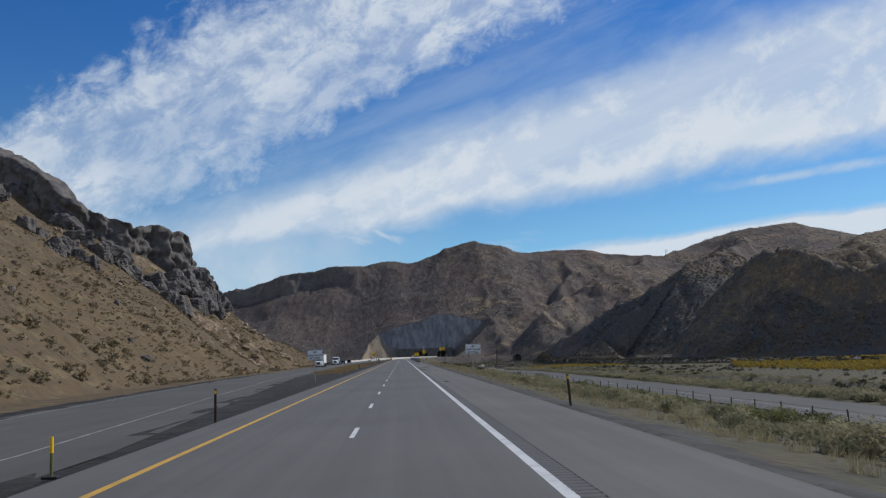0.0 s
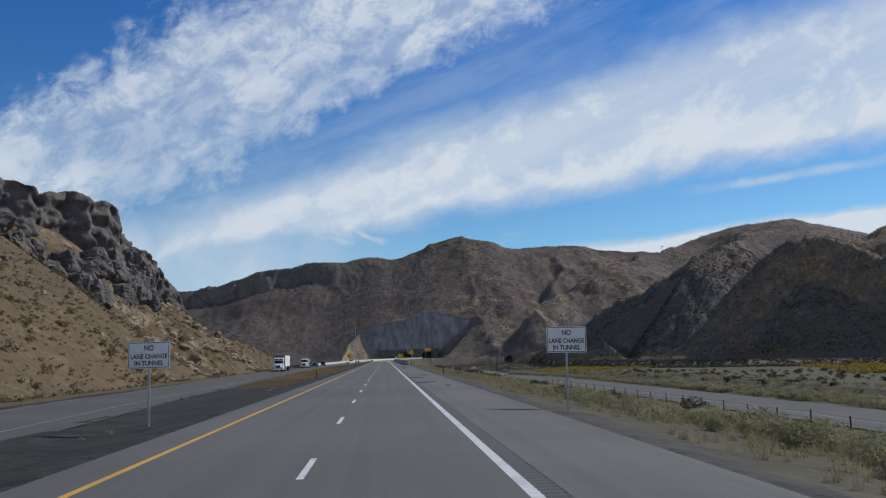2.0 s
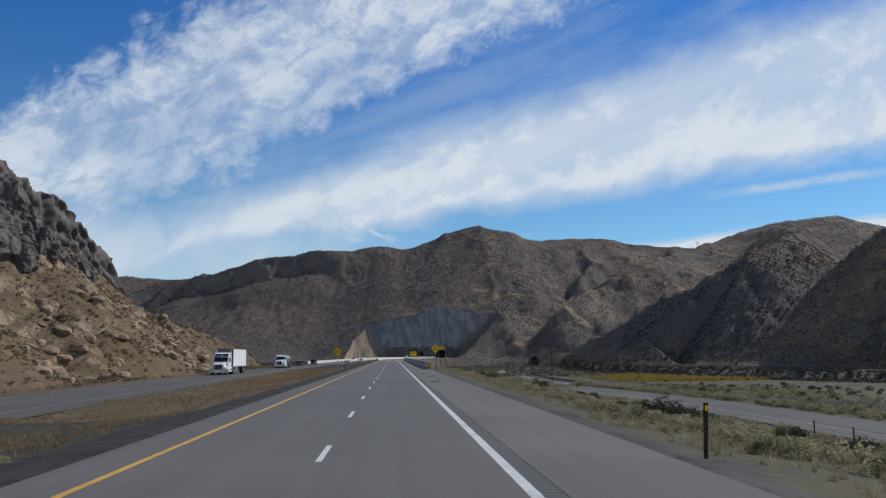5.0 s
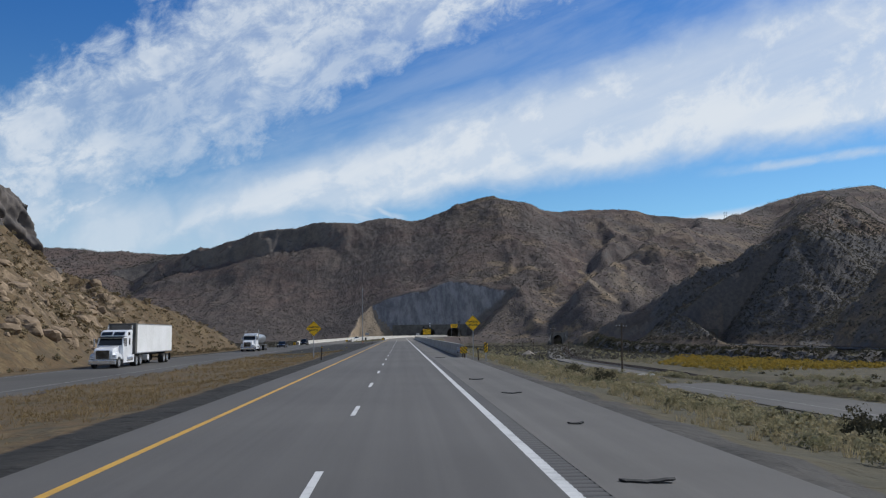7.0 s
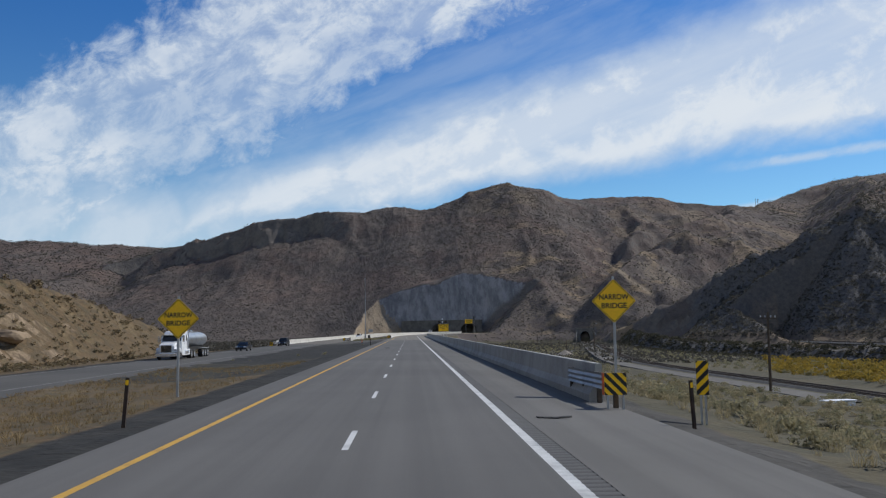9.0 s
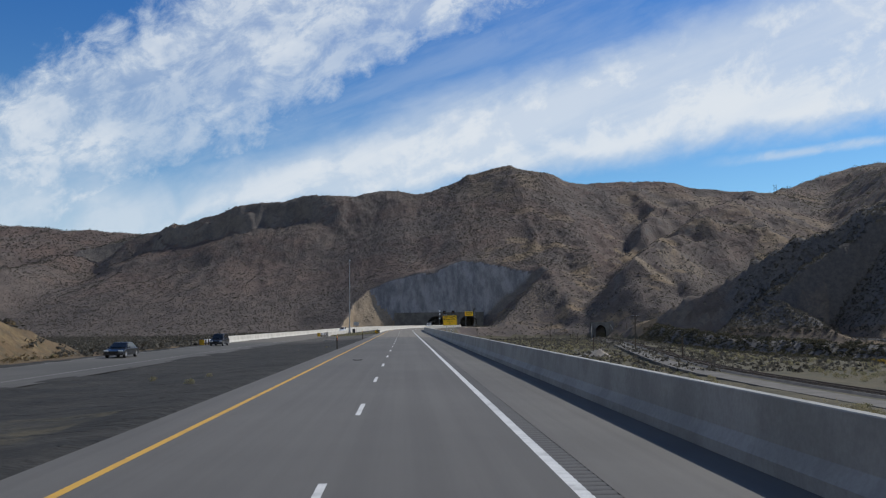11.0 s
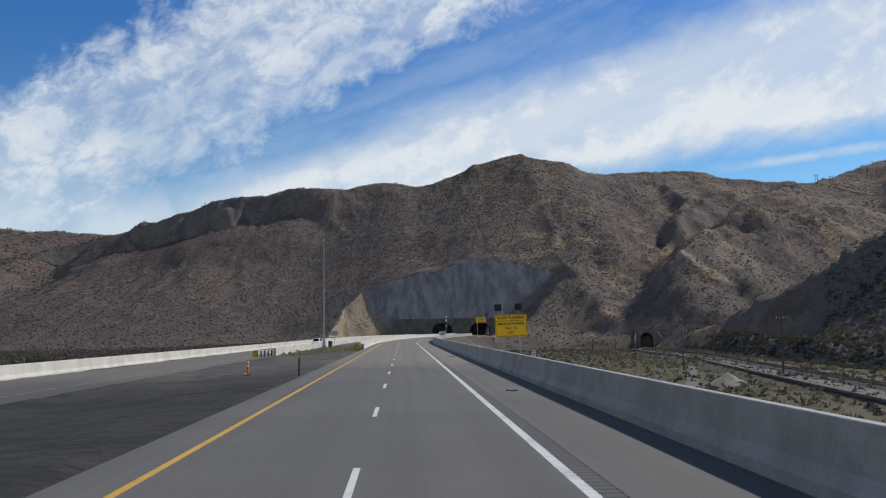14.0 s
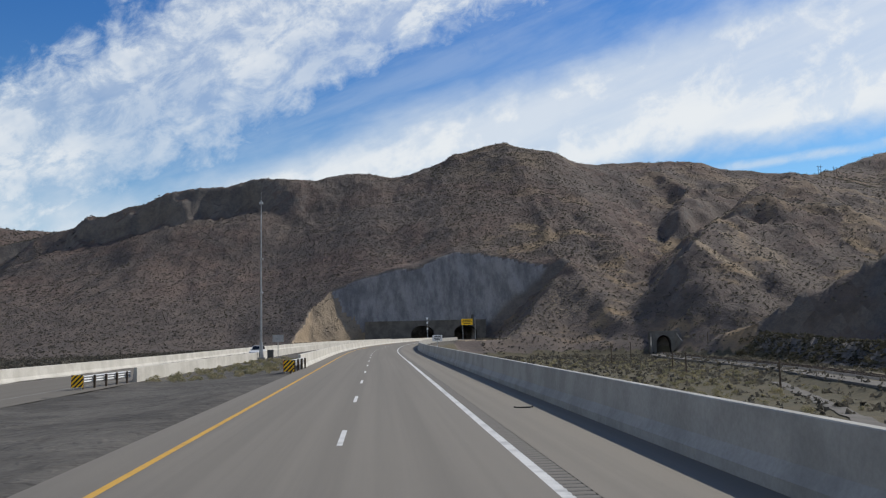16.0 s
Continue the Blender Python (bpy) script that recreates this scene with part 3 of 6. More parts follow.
def height(x, y, zones=False):
    x, y = np.asarray(x, float), np.asarray(y, float)
    h = natural(x, y)
    base = h.copy()
    c = bend(y)
    # the cut above the tunnel mouths
    cut = 0.25 * (x + 4) + 0.3 * np.maximum(x - 50, 0) + 1.75 * (y - 838 - 1.6 * fbm(x / 16, y / 20, 4, 81))
    west = -0.35 * (x + 4) + 1.05 * (y - 837) + 2.2 * np.maximum(-31 - x, 0) + 1.2 * fbm(x / 5, y / 5, 4, 91)
    east = (x - 53) * 0.86 + 2.0 * fbm(x / 8, y / 8, 3, 95)
    bowl = np.maximum(np.maximum(cut, west), np.maximum(east, -0.2))
    bowl = np.where(y > 560, bowl, 1e3)
    dug = (h - bowl) > 0.5
    h = np.minimum(h, bowl)
    # road corridor
    L, lz, vz = left_line(y), left_z(y), valley_z(y)
    u = x - c
    between = np.clip((x - L - 2.4) / np.maximum(c - 5.0 - L - 2.4, 0.5), 0, 1)
    dip = -0.22 * np.sin(np.pi * between) * step(-(L - c), 6, 12)
    corridor = lz + (0 - lz) * step(between, 0.0, 1.0) + dip - 0.056 * np.maximum(u - 4.12, 0)
    rough_ = 0.10 * fbm(x / 3, y / 3, 4, 101)
    inside = (x > L - 9.5) & (u < 8.0)
    road = (u > -5.0) & (u < 7.6)
    lroad = (x > L - 7.4) & (x < L + 1.8)
    near = corridor + rough_ * ~(road | lroad)
    # verge beside the opposite carriageway, out to the hill
    verge = lz - 0.15 - 0.03 * np.maximum(L - 9.5 - x, 0) + rough_
    # right side: fall from the shoulder to the valley floor
    fill = np.interp(y, (-300, 240, 330, 3000), (0.28, 0.28, 0.62, 0.62))
    bench = np.minimum(-1.2, vz + 1.0)
    right = np.where(u < 12.5, -0.26 - (u - 8.0) / 4.5 * 0.61, np.where(u < 19.5, -0.87 + (bench + 0.87) * (u - 12.5) / 7.0, bench + (vz - bench) * np.clip((u - 19.5) / 5.0, 0, 1))) + 2.2 * rough_
    right = np.where(y > 300, np.maximum(-0.26 - fill * np.maximum(u - 8.0, 0), vz + 2.2 * rough_), right)
    flat = np.where(u >= 8.0, right, np.where(inside, near, verge))
    keep = (x > L - 12) & (u < 9)
    h = np.where(keep, flat, np.where(u > 0, np.maximum(right, h), np.maximum(verge, np.where(y < 700, np.minimum(h, verge + 1.0 * np.maximum(L - 12.0 - x, 0)), h))))
    h = np.where((y > 838) & keep, np.minimum(bowl, base), h)
    ragged = tent(x + 2.5 * fbm(x / 9, y / 9, 3, 131), y, BANK, 0.95) + 0.6 * fbm(x / 5, y / 5, 3, 133)
    h = np.where(u > 30, np.maximum(h, ragged), h)
    # railway beds: a low bank in the valley, a trench into the hill
    for line, top in ((RAIL, 738), (RAIL_B, 646)):
        zb, db = nearest(x, y, line)
        wide = np.where((y > 318) & (y < 700) & (top == 738), 7.6, 3.6)
        trench = zb - 0.12 + np.maximum(db - wide, 0) * 1.3
        bank = zb - 0.12 - np.maximum(db - wide + 1.0, 0) * 0.5
        h = np.where(y < top, np.minimum(h, np.maximum(trench, -7.0)), h)
        h = np.where((y < top) & (u > 12), np.maximum(h, bank), h)
    # flatten under the valley road
    fr = np.abs(x - FRONTAGE_X)
    onf = (1 - step(fr, 5.0, 8.0)) * (1 - step(y, 292, 306))
    h = h * (1 - onf) + (valley_z(y) - 0.03) * onf
    sink = road | lroad
    h = np.where(sink & (y < 838), h - 0.10, h)
    if not zones:
        return h
    zc = (dug & (y < 920) & (west > cut)).astype(float)
    scar = [(138, 783, 35), (146, 770, 22), (151, 761, 12)]
    zc = np.maximum(zc, 0.62 * (1 - step(nearest(x, y, scar)[1], 1.0, 7.0)))
    zc = np.maximum(zc, 0.46 * (1 - step(np.hypot((x - 166) / 20, (y - 792) / 26), 0.6, 1.0)))
    zc = np.maximum(zc, 0.42 * (1 - step(np.hypot((x - 84) / 16, (y - 800) / 22), 0.6, 1.0)))
    zg = (x > L - 11) * (1 - step(u + 1.6 * fbm(x / 4, y / 6, 3, 141), 7.7, 12.0)) * (y < 838) * (1 - 0.75 * ((y > 175) & (y < 300) & (u < -6.5)) )
    zf = ((u > 9.5) & (x < 150) & ((h < vz + 1.8) | (x < 30))).astype(float) * 0.9
    face = (dug & (y < 920) & (west <= cut)) * (1 - step(east - cut + 5.0 * fbm(x / 9, y / 9, 3, 143), -16, 2))
    # dark rock: shade coloured into the cliff and spur flank over the far railway tunnel
    zr = np.maximum(0.6 * (1 - step(nearest(x, y, CLIFF)[1], 38, 60)), (1 - step(nearest(x, y, SPURS[4][0][2:])[1], 66, 95)) * step(h, -3, 2) * (1 - step(h, 48, 70)))
    # the bank's brushy, shaded face is darkened the same way
    zr = np.maximum(zr, 1 - step(nearest(x, y, BANK)[1], 5, 8))
    zf = zf * (nearest(x, y, BANK)[1] > 6)
    zf = np.maximum(zf, 0.45 * ((x > L + 2) & (u < -6.8) & (y > 140) & (y < 330)))
    return h, np.stack([zc, zg, zf, zr], -1), face


def lines(marks):
    """Grid lines: pairs of (position, spacing), graded between."""
    out, at = [], marks[0][0]
    pos, gap = [m[0] for m in marks], [m[1] for m in marks]
    while at < pos[-1]:
        out.append(at)
        at += float(np.interp(at, pos, gap))
    return np.array(out + [pos[-1]])


def make_ground():
    xs = lines([(-4200, 300), (-1200, 120), (-500, 12), (-330, 4), (-290, 2.2), (-130, 2.2), (-60, 1.3), (-30, 0.8), (36, 0.8), (60, 1.8), (120, 2.4), (320, 2.8), (420, 7), (900, 25), (1600, 150), (4200, 300)])
    ys = lines([(-1200, 150), (-150, 15), (-20, 2.0), (240, 1.8), (260, 1.1), (390, 1.1), (410, 2.0), (640, 3.0), (820, 3.0), (832, 1.3), (885, 1.3), (900, 3.0), (980, 3.0), (1000, 1.5), (1090, 1.5), (1110, 4), (1200, 10), (1500, 40), (2200, 150), (4600, 300)])
    gx, gy = np.meshgrid(xs, ys)
    h, zone, face = height(gx, gy, True)
    ny, nx = gx.shape
    verts = np.stack([gx, gy, h], -1).reshape(-1, 3)
    k = np.arange(ny * nx).reshape(ny, nx)
    faces = np.stack([k[:-1, :-1], k[:-1, 1:], k[1:, 1:], k[1:, :-1]], -1).reshape(-1, 4)
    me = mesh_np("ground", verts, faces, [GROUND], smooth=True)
    att = me.color_attributes.new("zone", "FLOAT_COLOR", "POINT")
    att.data.foreach_set("color", zone.reshape(-1).astype(np.float32))
    att = me.attributes.new("face", "FLOAT", "POINT")
    att.data.foreach_set("value", face.ravel().astype(np.float32))
    ob = new("ground", me)
    return tagged(ob, "dry tan desert ground rising into brown hills with dark rock", "ground", kind="structure")


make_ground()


# ---- roads ----
def ribbon(name, ys, x_of, z_of, offsets, mat, lift=0.0, label="", kind="structure", category="road", fall=0.0):
    """A strip along the road: columns at the given offsets from a line."""
    cols = []
    for off in offsets:
        cols.append(np.stack([x_of(ys) + off, ys, z_of(ys) + lift - fall * (off - offsets[0])], -1))
    v = np.stack(cols, 1)
    n, m = v.shape[:2]
    k = np.arange(n * m).reshape(n, m)
    faces = np.stack([k[:-1, :-1], k[:-1, 1:], k[1:, 1:], k[1:, :-1]], -1).reshape(-1, 4)
    ob = new(name, mesh_np(name, v.reshape(-1, 3), faces, [mat], smooth=True))
    return tagged(ob, label, category, kind=kind)


def zero(y):
    return np.zeros_like(np.asarray(y, float))


SHOULDER_FALL = 0.05
YS = np.arange(-120.0, 842.0, 4.0)
road = ribbon("road", YS, bend, zero, (-5.0, -2, 0, 2, 3.54), ASPHALT, 0.0, "grey asphalt highway with two lanes")
shoulder = ribbon("road_shoulder", YS, bend, zero, (4.12, 5.5, 7.6), asphalt_material("shoulder_asphalt", (0.102, 0.097, 0.090), (0.128, 0.122, 0.113)), 0.0, "worn grey asphalt road shoulder", fall=SHOULDER_FALL)
left_road = ribbon("road_opposite", YS, left_line, left_z, (-8.1, -4, 0, 2.6), ASPHALT_OLD, 0.0, "pale worn asphalt of the opposite carriageway")
YF = np.arange(-120.0, 294.0, 4.0)
frontage = ribbon("road_frontage", YF, lambda y: zero(y) + FRONTAGE_X, valley_z, (-4.4, 0, 4.4), ASPHALT_OLD, 0.04, "narrow grey asphalt road along the valley")


def paint(name, y0, y1, x_of, off, width, mat, z_of=zero, lift=0.005, label="", every=4.0, category="road marking"):
    ys = np.append(np.arange(y0, y1, every), y1)
    ob = ribbon(name, ys, x_of, z_of, (off - width / 2, off + width / 2), mat, lift, label, "structure", category)
    return ob


paint("yellow_edge_line", -120, 840, bend, -3.66, 0.17, PAINT_YELLOW, label="worn yellow edge line on asphalt")
paint("edge_line_opposite", -120, 840, left_line, 0.0, 0.12, PAINT_FADED, left_z, label="faded edge line of the opposite carriageway")
paint("far_edge_line_opposite", -120, 840, left_line, -7.3, 0.10, PAINT_FADED, left_z, label="faded white far edge line")
paint("frontage_line", -120, 288, lambda y: zero(y) + FRONTAGE_X, -1.5, 0.12, PAINT_FADED, valley_z, 0.045, label="thin white edge line on the valley road")


def lane_dashes():
    made = None
    for k in range(-6, 68):
        y0 = 21.24 + 12.19 * k
        if y0 > 835:
            break
        ys = np.linspace(y0, y0 + 3.05, 4)
        if y0 > 530:
            ob = ribbon("lane_dash", ys, bend, zero, (-0.065, 0.065), PAINT_WHITE, 0.005, "", "", "")
        elif made is None:
            made = new("lane_dash", mesh_np("lane_dash", [(-0.065, 0, 0), (0.065, 0, 0), (0.065, 3.05, 0), (-0.065, 3.05, 0)], [(0, 1, 2, 3)], [PAINT_WHITE]))
            ob = made
            ob.location = (0, y0, 0.005)
        else:
            ob = new("lane_dash", made.data)
            ob.location = (0, y0, 0.005)
        tagged(ob, "white painted lane dash on grey asphalt", "road marking", "lane dashes", "structure")


lane_dashes()


def rumble():
    """The milled strip under and beside the white edge line: real shallow grooves."""
    y0, y1, pitch = -4.0, 520.0, 0.305
    n = int((y1 - y0) / pitch)
    prof_y, prof_z = np.array([0.0, 0.05, 0.09, 0.155, 0.195]), np.array([0.0, -0.004, -0.014, -0.014, -0.004])
    ys = (y0 + np.arange(n)[:, None] * pitch + prof_y).ravel()
    zs = np.tile(prof_z, n)
    # groove floors take a darker colour than the strip between them
    dirt = surface("groove_floor", ((0.030, 0.029, 0.028), (0.045, 0.043, 0.041)), 4.0, 0.95)
    flat = asphalt_material("strip_asphalt", (0.090, 0.088, 0.086), (0.110, 0.107, 0.103), False)
    for name, x0, x1, mats, label in (
        ("white_edge_line", 3.54, 3.75, (PAINT_WHITE, PAINT_WHITE), "white edge line with milled ribs"),
        ("rumble_strip", 3.75, 4.12, (flat, dirt), "milled rumble strip with dark groove floors"),
    ):
        v = np.stack([np.stack([np.full_like(ys, x), ys, zs], -1) for x in (x0, x1)], 1)
        k = np.arange(len(ys) * 2).reshape(-1, 2)
        f = np.stack([k[:-1, 0], k[:-1, 1], k[1:, 1], k[1:, 0]], -1)
        idx = np.tile([0, 0, 1, 0, 0], n)[: len(f)]
        ob = new(name, mesh_np(name, v.reshape(-1, 3), f, mats, idx))
        tagged(ob, label, "road marking", kind="structure")
    far = np.arange(ys[-1], 841.0, 4.0)
    ribbon("white_edge_line_far", far, bend, zero, (3.54, 3.68), PAINT_WHITE, 0.0, "white edge line on the bend", "structure", "road marking")
    ribbon("road_strip_far", far, bend, zero, (3.68, 4.12), flat, 0.0, "grey asphalt beside the edge line", "structure", "road")
    near = np.array([-120.0, -60.0, y0])
    ribbon("road_strip_near", near, bend, zero, (3.54, 4.12), flat, 0.0, "grey asphalt strip beside the lane", "structure", "road")


rumble()


# ---- concrete barriers ----
def barrier(name, ys, x_of, z_of, profile, mat, label):
    """A barrier swept along the road; profile is a closed outline of (offset, height)."""
    v = np.stack([np.stack([x_of(ys) + a, ys, z_of(ys) + b], -1) for a, b in profile], 1)
    n, m = v.shape[:2]
    k = np.arange(n * m).reshape(n, m)
    k2 = np.roll(k, -1, 1)
    faces = np.stack([k[:-1], k2[:-1], k2[1:], k[1:]], -1).reshape(-1, 4)
    me = mesh_np(name, v.reshape(-1, 3), faces, [mat])
    bm = bmesh.new()
    bm.from_mesh(me)
    bm.verts.ensure_lookup_table()
    for row in (k[0], k[-1]):
        bm.faces.new([bm.verts[int(i)] for i in row])
    bmesh.ops.recalc_face_normals(bm, faces=bm.faces)
    bm.to_mesh(me)
    bm.free()
    return tagged(new(name, me), label, "barrier", kind="structure")


BR = 7.05
PARAPET = [(0.0, -0.3), (0.0, 0.08), (0.16, 0.33), (0.22, 1.06), (0.24, 1.08), (0.42, 1.08), (0.44, 1.06), (0.46, -0.3)]
barrier("wall_parapet_right", np.append(np.arange(276.0, 545, 6.0), np.arange(545.0, 800, 4.0)), lambda y: bend(y) + BR, zero, PARAPET, CONCRETE, "grey concrete bridge parapet with a pale worn top")
LEFTBAR = [(-a, b) for a, b in PARAPET]
barrier("wall_parapet_median", np.arange(508.0, 836.0, 4.0), lambda y: bend(y) - 5.0, zero, LEFTBAR, CONCRETE_WHITE, "whitish concrete barrier along the inner shoulder")
barrier("wall_parapet_opposite_inner", np.arange(505.0, 836.0, 4.0), lambda y: left_line(y) + 2.0, left_z, PARAPET, CONCRETE_WHITE, "whitish concrete barrier of the opposite bridge")
barrier("wall_parapet_opposite_outer", np.arange(438.0, 836.0, 4.0), lambda y: left_line(y) - 8.4, left_z, LEFTBAR, CONCRETE_WHITE, "long whitish concrete barrier below the brown hillside")


# ---- portals ----
def portal(name, m, width, top, arches, depth, mat, label, lining=DARK):
    """A headwall with arched openings: front at y = 0, openings run back for depth metres."""
    thing = empty(name, m)
    tagged(thing, label, "tunnel portal", kind="structure")
    marks = sorted({-width / 2, width / 2, *(c + s * w / 2 * f for c, w, hgt, spring in arches for s in (-1, 1) for f in np.cos(np.linspace(0, np.pi / 2, 9)))})

    def low(x):
        for c, w, hgt, spring in arches:
            if abs(x - c) < w / 2 - 1e-6:
                return spring + (hgt - spring) * math.sqrt(max(0, 1 - ((x - c) / (w / 2)) ** 2))
        return -1.5

    bm = bmesh.new()
    for a, b in zip(marks, marks[1:]):
        mid = (a + b) / 2
        inside = low(mid) > -1
        za, zb = (low(a) if inside else -1.5), (low(b) if inside else -1.5)
        if inside:
            za = za if za > -1 else next(s for c, w, hgt, s in arches if abs(mid - c) < w / 2)
            zb = zb if zb > -1 else next(s for c, w, hgt, s in arches if abs(mid - c) < w / 2)
        f = [bm.verts.new((x, y, z)) for y in (0.0, 1.2) for x, z in ((a, za), (b, zb), (b, top), (a, top))]
        bm.faces.new(f[:4])
        bm.faces.new(f[7:3:-1])
        bm.faces.new((f[3], f[2], f[6], f[7]))
        bm.faces.new((f[1], f[0], f[4], f[5]))
    bmesh.ops.remove_doubles(bm, verts=bm.verts, dist=0.001)
    bmesh.ops.recalc_face_normals(bm, faces=bm.faces)
    part("headwall", bm, mat, thing)
    bm = bmesh.new()
    add_box(bm, (-width / 2 - 0.15, -0.18, top), (width / 2 + 0.15, 1.3, top + 0.35), 0.04)
    part("coping", bm, mat, thing)
    for c, w, hgt, spring in arches:
        bm = bmesh.new()
        ring = [(c - w / 2, -0.05)] + [(c - w / 2 * math.cos(t), spring + (hgt - spring) * math.sin(t)) for t in np.linspace(0, math.pi, 17)] + [(c + w / 2, -0.05)]
        rows = [[bm.verts.new((x, y, z)) for x, z in ring] for y in (0.0, depth)]
        for k in range(len(ring) - 1):
            bm.faces.new((rows[0][k], rows[0][k + 1], rows[1][k + 1], rows[1][k]))
        bm.faces.new(rows[1])
        part("bore", bm, lining, thing, "tunnel bore coloured near-black for its unlit depth")
        bm = bmesh.new()
        inner = ring
        outer = [(c + (x - c) * (1 + 0.55 / (w / 2)), z + (0.4 if z > spring else 0.0)) for x, z in ring]
        for y in (-0.12,):
            a = [bm.verts.new((x, y, z)) for x, z in inner]
            b = [bm.verts.new((x, y, z)) for x, z in outer]
            d = [bm.verts.new((x, 0.02, z)) for x, z in outer]
            e = [bm.verts.new((x, 0.02, z)) for x, z in inner]
            for k in range(len(ring) - 1):
                bm.faces.new((a[k], a[k + 1], b[k + 1], b[k]))
                bm.faces.new((b[k], b[k + 1], d[k + 1], d[k]))
                bm.faces.new((e[k], e[k + 1], a[k + 1], a[k]))
        bmesh.ops.recalc_face_normals(bm, faces=bm.faces)
        part("arch_ring", bm, mat, thing)
    return thing


MID_CONCRETE = surface("grey_weathered_concrete", ((0.20, 0.195, 0.18), (0.135, 0.13, 0.12)), 0.4, 0.95, bump=0.3, fine=4.0)
DULL = surface("stained_concrete", ((0.085, 0.082, 0.076), (0.135, 0.130, 0.120)), 0.3, 0.95, bump=0.3, fine=3.0)
portal("tunnel_portal", pose(23, 827, 0), 56, 8.6, [(-1.5, 10.5, 6.6, 3.2), (18.5, 10.5, 6.6, 3.2)], 12, DULL, "dark stained concrete headwall with two road tunnel mouths")
cap = empty("tunnel_cover", pose(23, 827, 0))
tagged(cap, "stony earth cover over the tunnel mouths", "tunnel cover", kind="structure")
part("cover", box((-28, 1.2, 6.9), (28, 17, 8.5), 0.3), GROUND, cap)
rail_mouth = portal("railway_portal", pose(103.5, 735.5, -6.1), 10.5, 7.6, [(0, 5.4, 6.4, 3.6)], 9, MID_CONCRETE, "grey concrete railway tunnel mouth in the hillside")
for side_ in (-1, 1):
    bm = bmesh.new()
    rows = [[bm.verts.new((side_ * (4.4 + w + 1.6 * k), -4.5 * k, z)) for w, z in ((0, -1.2), (0, 7.2 - 4.2 * k), (0.45, 7.2 - 4.2 * k), (0.45, -1.2))] for k in (0, 0.5, 1)]
    for a, b in zip(rows, rows[1:]):
        for k in range(4):
            bm.faces.new((a[k], a[(k + 1) % 4], b[(k + 1) % 4], b[k]))
    bm.faces.new(rows[0])
    bm.faces.new(rows[2][::-1])
    bmesh.ops.recalc_face_normals(bm, faces=bm.faces)
    part("wing_wall", bm, MID_CONCRETE, rail_mouth)
portal("railway_portal_rock", pose(171, 643.5, -4.7), 8.0, 7.2, [(0, 5.4, 6.2, 3.6)], 9, DULL, "dark railway tunnel mouth in a shaded cliff")


# ---- railway ----
def along(line, gap):
    """Points and headings every gap metres along a line of (x, y, z)."""
    pts = [Vector(p) for p in line]
    # round the corners a little
    fine = []
    for k in range(len(pts) - 1):
        a, b = pts[max(k - 1, 0)], pts[k]
        c, d = pts[k + 1], pts[min(k + 2, len(pts) - 1)]
        for t in np.linspace(0, 1, 24, endpoint=False):
            fine.append(0.5 * (2 * b + (c - a) * t + (2 * a - 5 * b + 4 * c - d) * t**2 + (3 * b - a - 3 * c + d) * t**3))
    fine.append(pts[-1])
    out, left = [], 0.0
    for p, q in zip(fine, fine[1:]):
        length = (q - p).length
        while left <= length:
            out.append((p + (q - p) * (left / length), (q - p).normalized()))
            left += gap
        left -= length
    return out


def sweep(name, stations, outline, mat, parent=None, label=""):
    v = []
    for p, d in stations:
        side = Vector((d.y, -d.x, 0)).normalized()
        v.append([p + side * a + Vector((0, 0, b)) for a, b in outline])
    v = np.array(v, np.float32)
    n, m = v.shape[:2]
    k = np.arange(n * m).reshape(n, m)
    k2 = np.roll(k, -1, 1)
    f = np.stack([k[:-1], k2[:-1], k2[1:], k[1:]], -1).reshape(-1, 4)
    ob = new(name, mesh_np(name, v.reshape(-1, 3), f, [mat]))
    ob.parent = parent
    if label:
        ob["label"] = label
    return ob


BALLAST = surface("ballast", ((0.085, 0.080, 0.075), (0.055, 0.052, 0.050)), 0.8, 0.95, bump=0.8, bump_scale=9.0, fine=12.0)
RAIL_STEEL = surface("rusty_rail", ((0.075, 0.050, 0.036), (0.11, 0.08, 0.06)), 2.0, 0.6, 0.6)


def railway(name, line, label):
    thing = empty(name, pose(0, 0, 0))
    tagged(thing, label, "railway", kind="structure")
    st = along(line, 3.0)
    sweep("ballast_bed", st, [(-2.3, -0.35), (-1.5, 0.16), (1.5, 0.16), (2.3, -0.35)], BALLAST, thing, "dark grey ballast bed")
    for s in (-0.75, 0.75):
        sweep("rail", st, [(s - 0.06, 0.2), (s - 0.035, 0.37), (s + 0.035, 0.37), (s + 0.06, 0.2)], RAIL_STEEL, thing, "brown rusty steel rail")
    v, f = [], []
    for p, d in along(line, 0.9):
        side = Vector((d.y, -d.x, 0)).normalized()
        n = len(v)
        for z in (0.12, 0.24):
            for a, b in ((-1.25, -0.12), (1.25, -0.12), (1.25, 0.12), (-1.25, 0.12)):
                v.append(p + side * a + d * b + Vector((0, 0, z)))
        f += [(n + 4, n + 5, n + 6, n + 7), (n, n + 1, n + 5, n + 4), (n + 1, n + 2, n + 6, n + 5), (n + 2, n + 3, n + 7, n + 6), (n + 3, n, n + 4, n + 7)]
    ob = new("sleepers", mesh_np("sleepers", v, f, [WOOD]))
    ob.parent = thing
    tagged(ob, "weathered wooden sleepers", kind="stuff")


railway("railway_track", RAIL, "single railway track on dark ballast curving to a tunnel")
GRIT = surface("pale_grit", ((0.125, 0.115, 0.100), (0.090, 0.083, 0.073)), 0.4, 0.95, bump=0.6, bump_scale=6.0, fine=4.0)


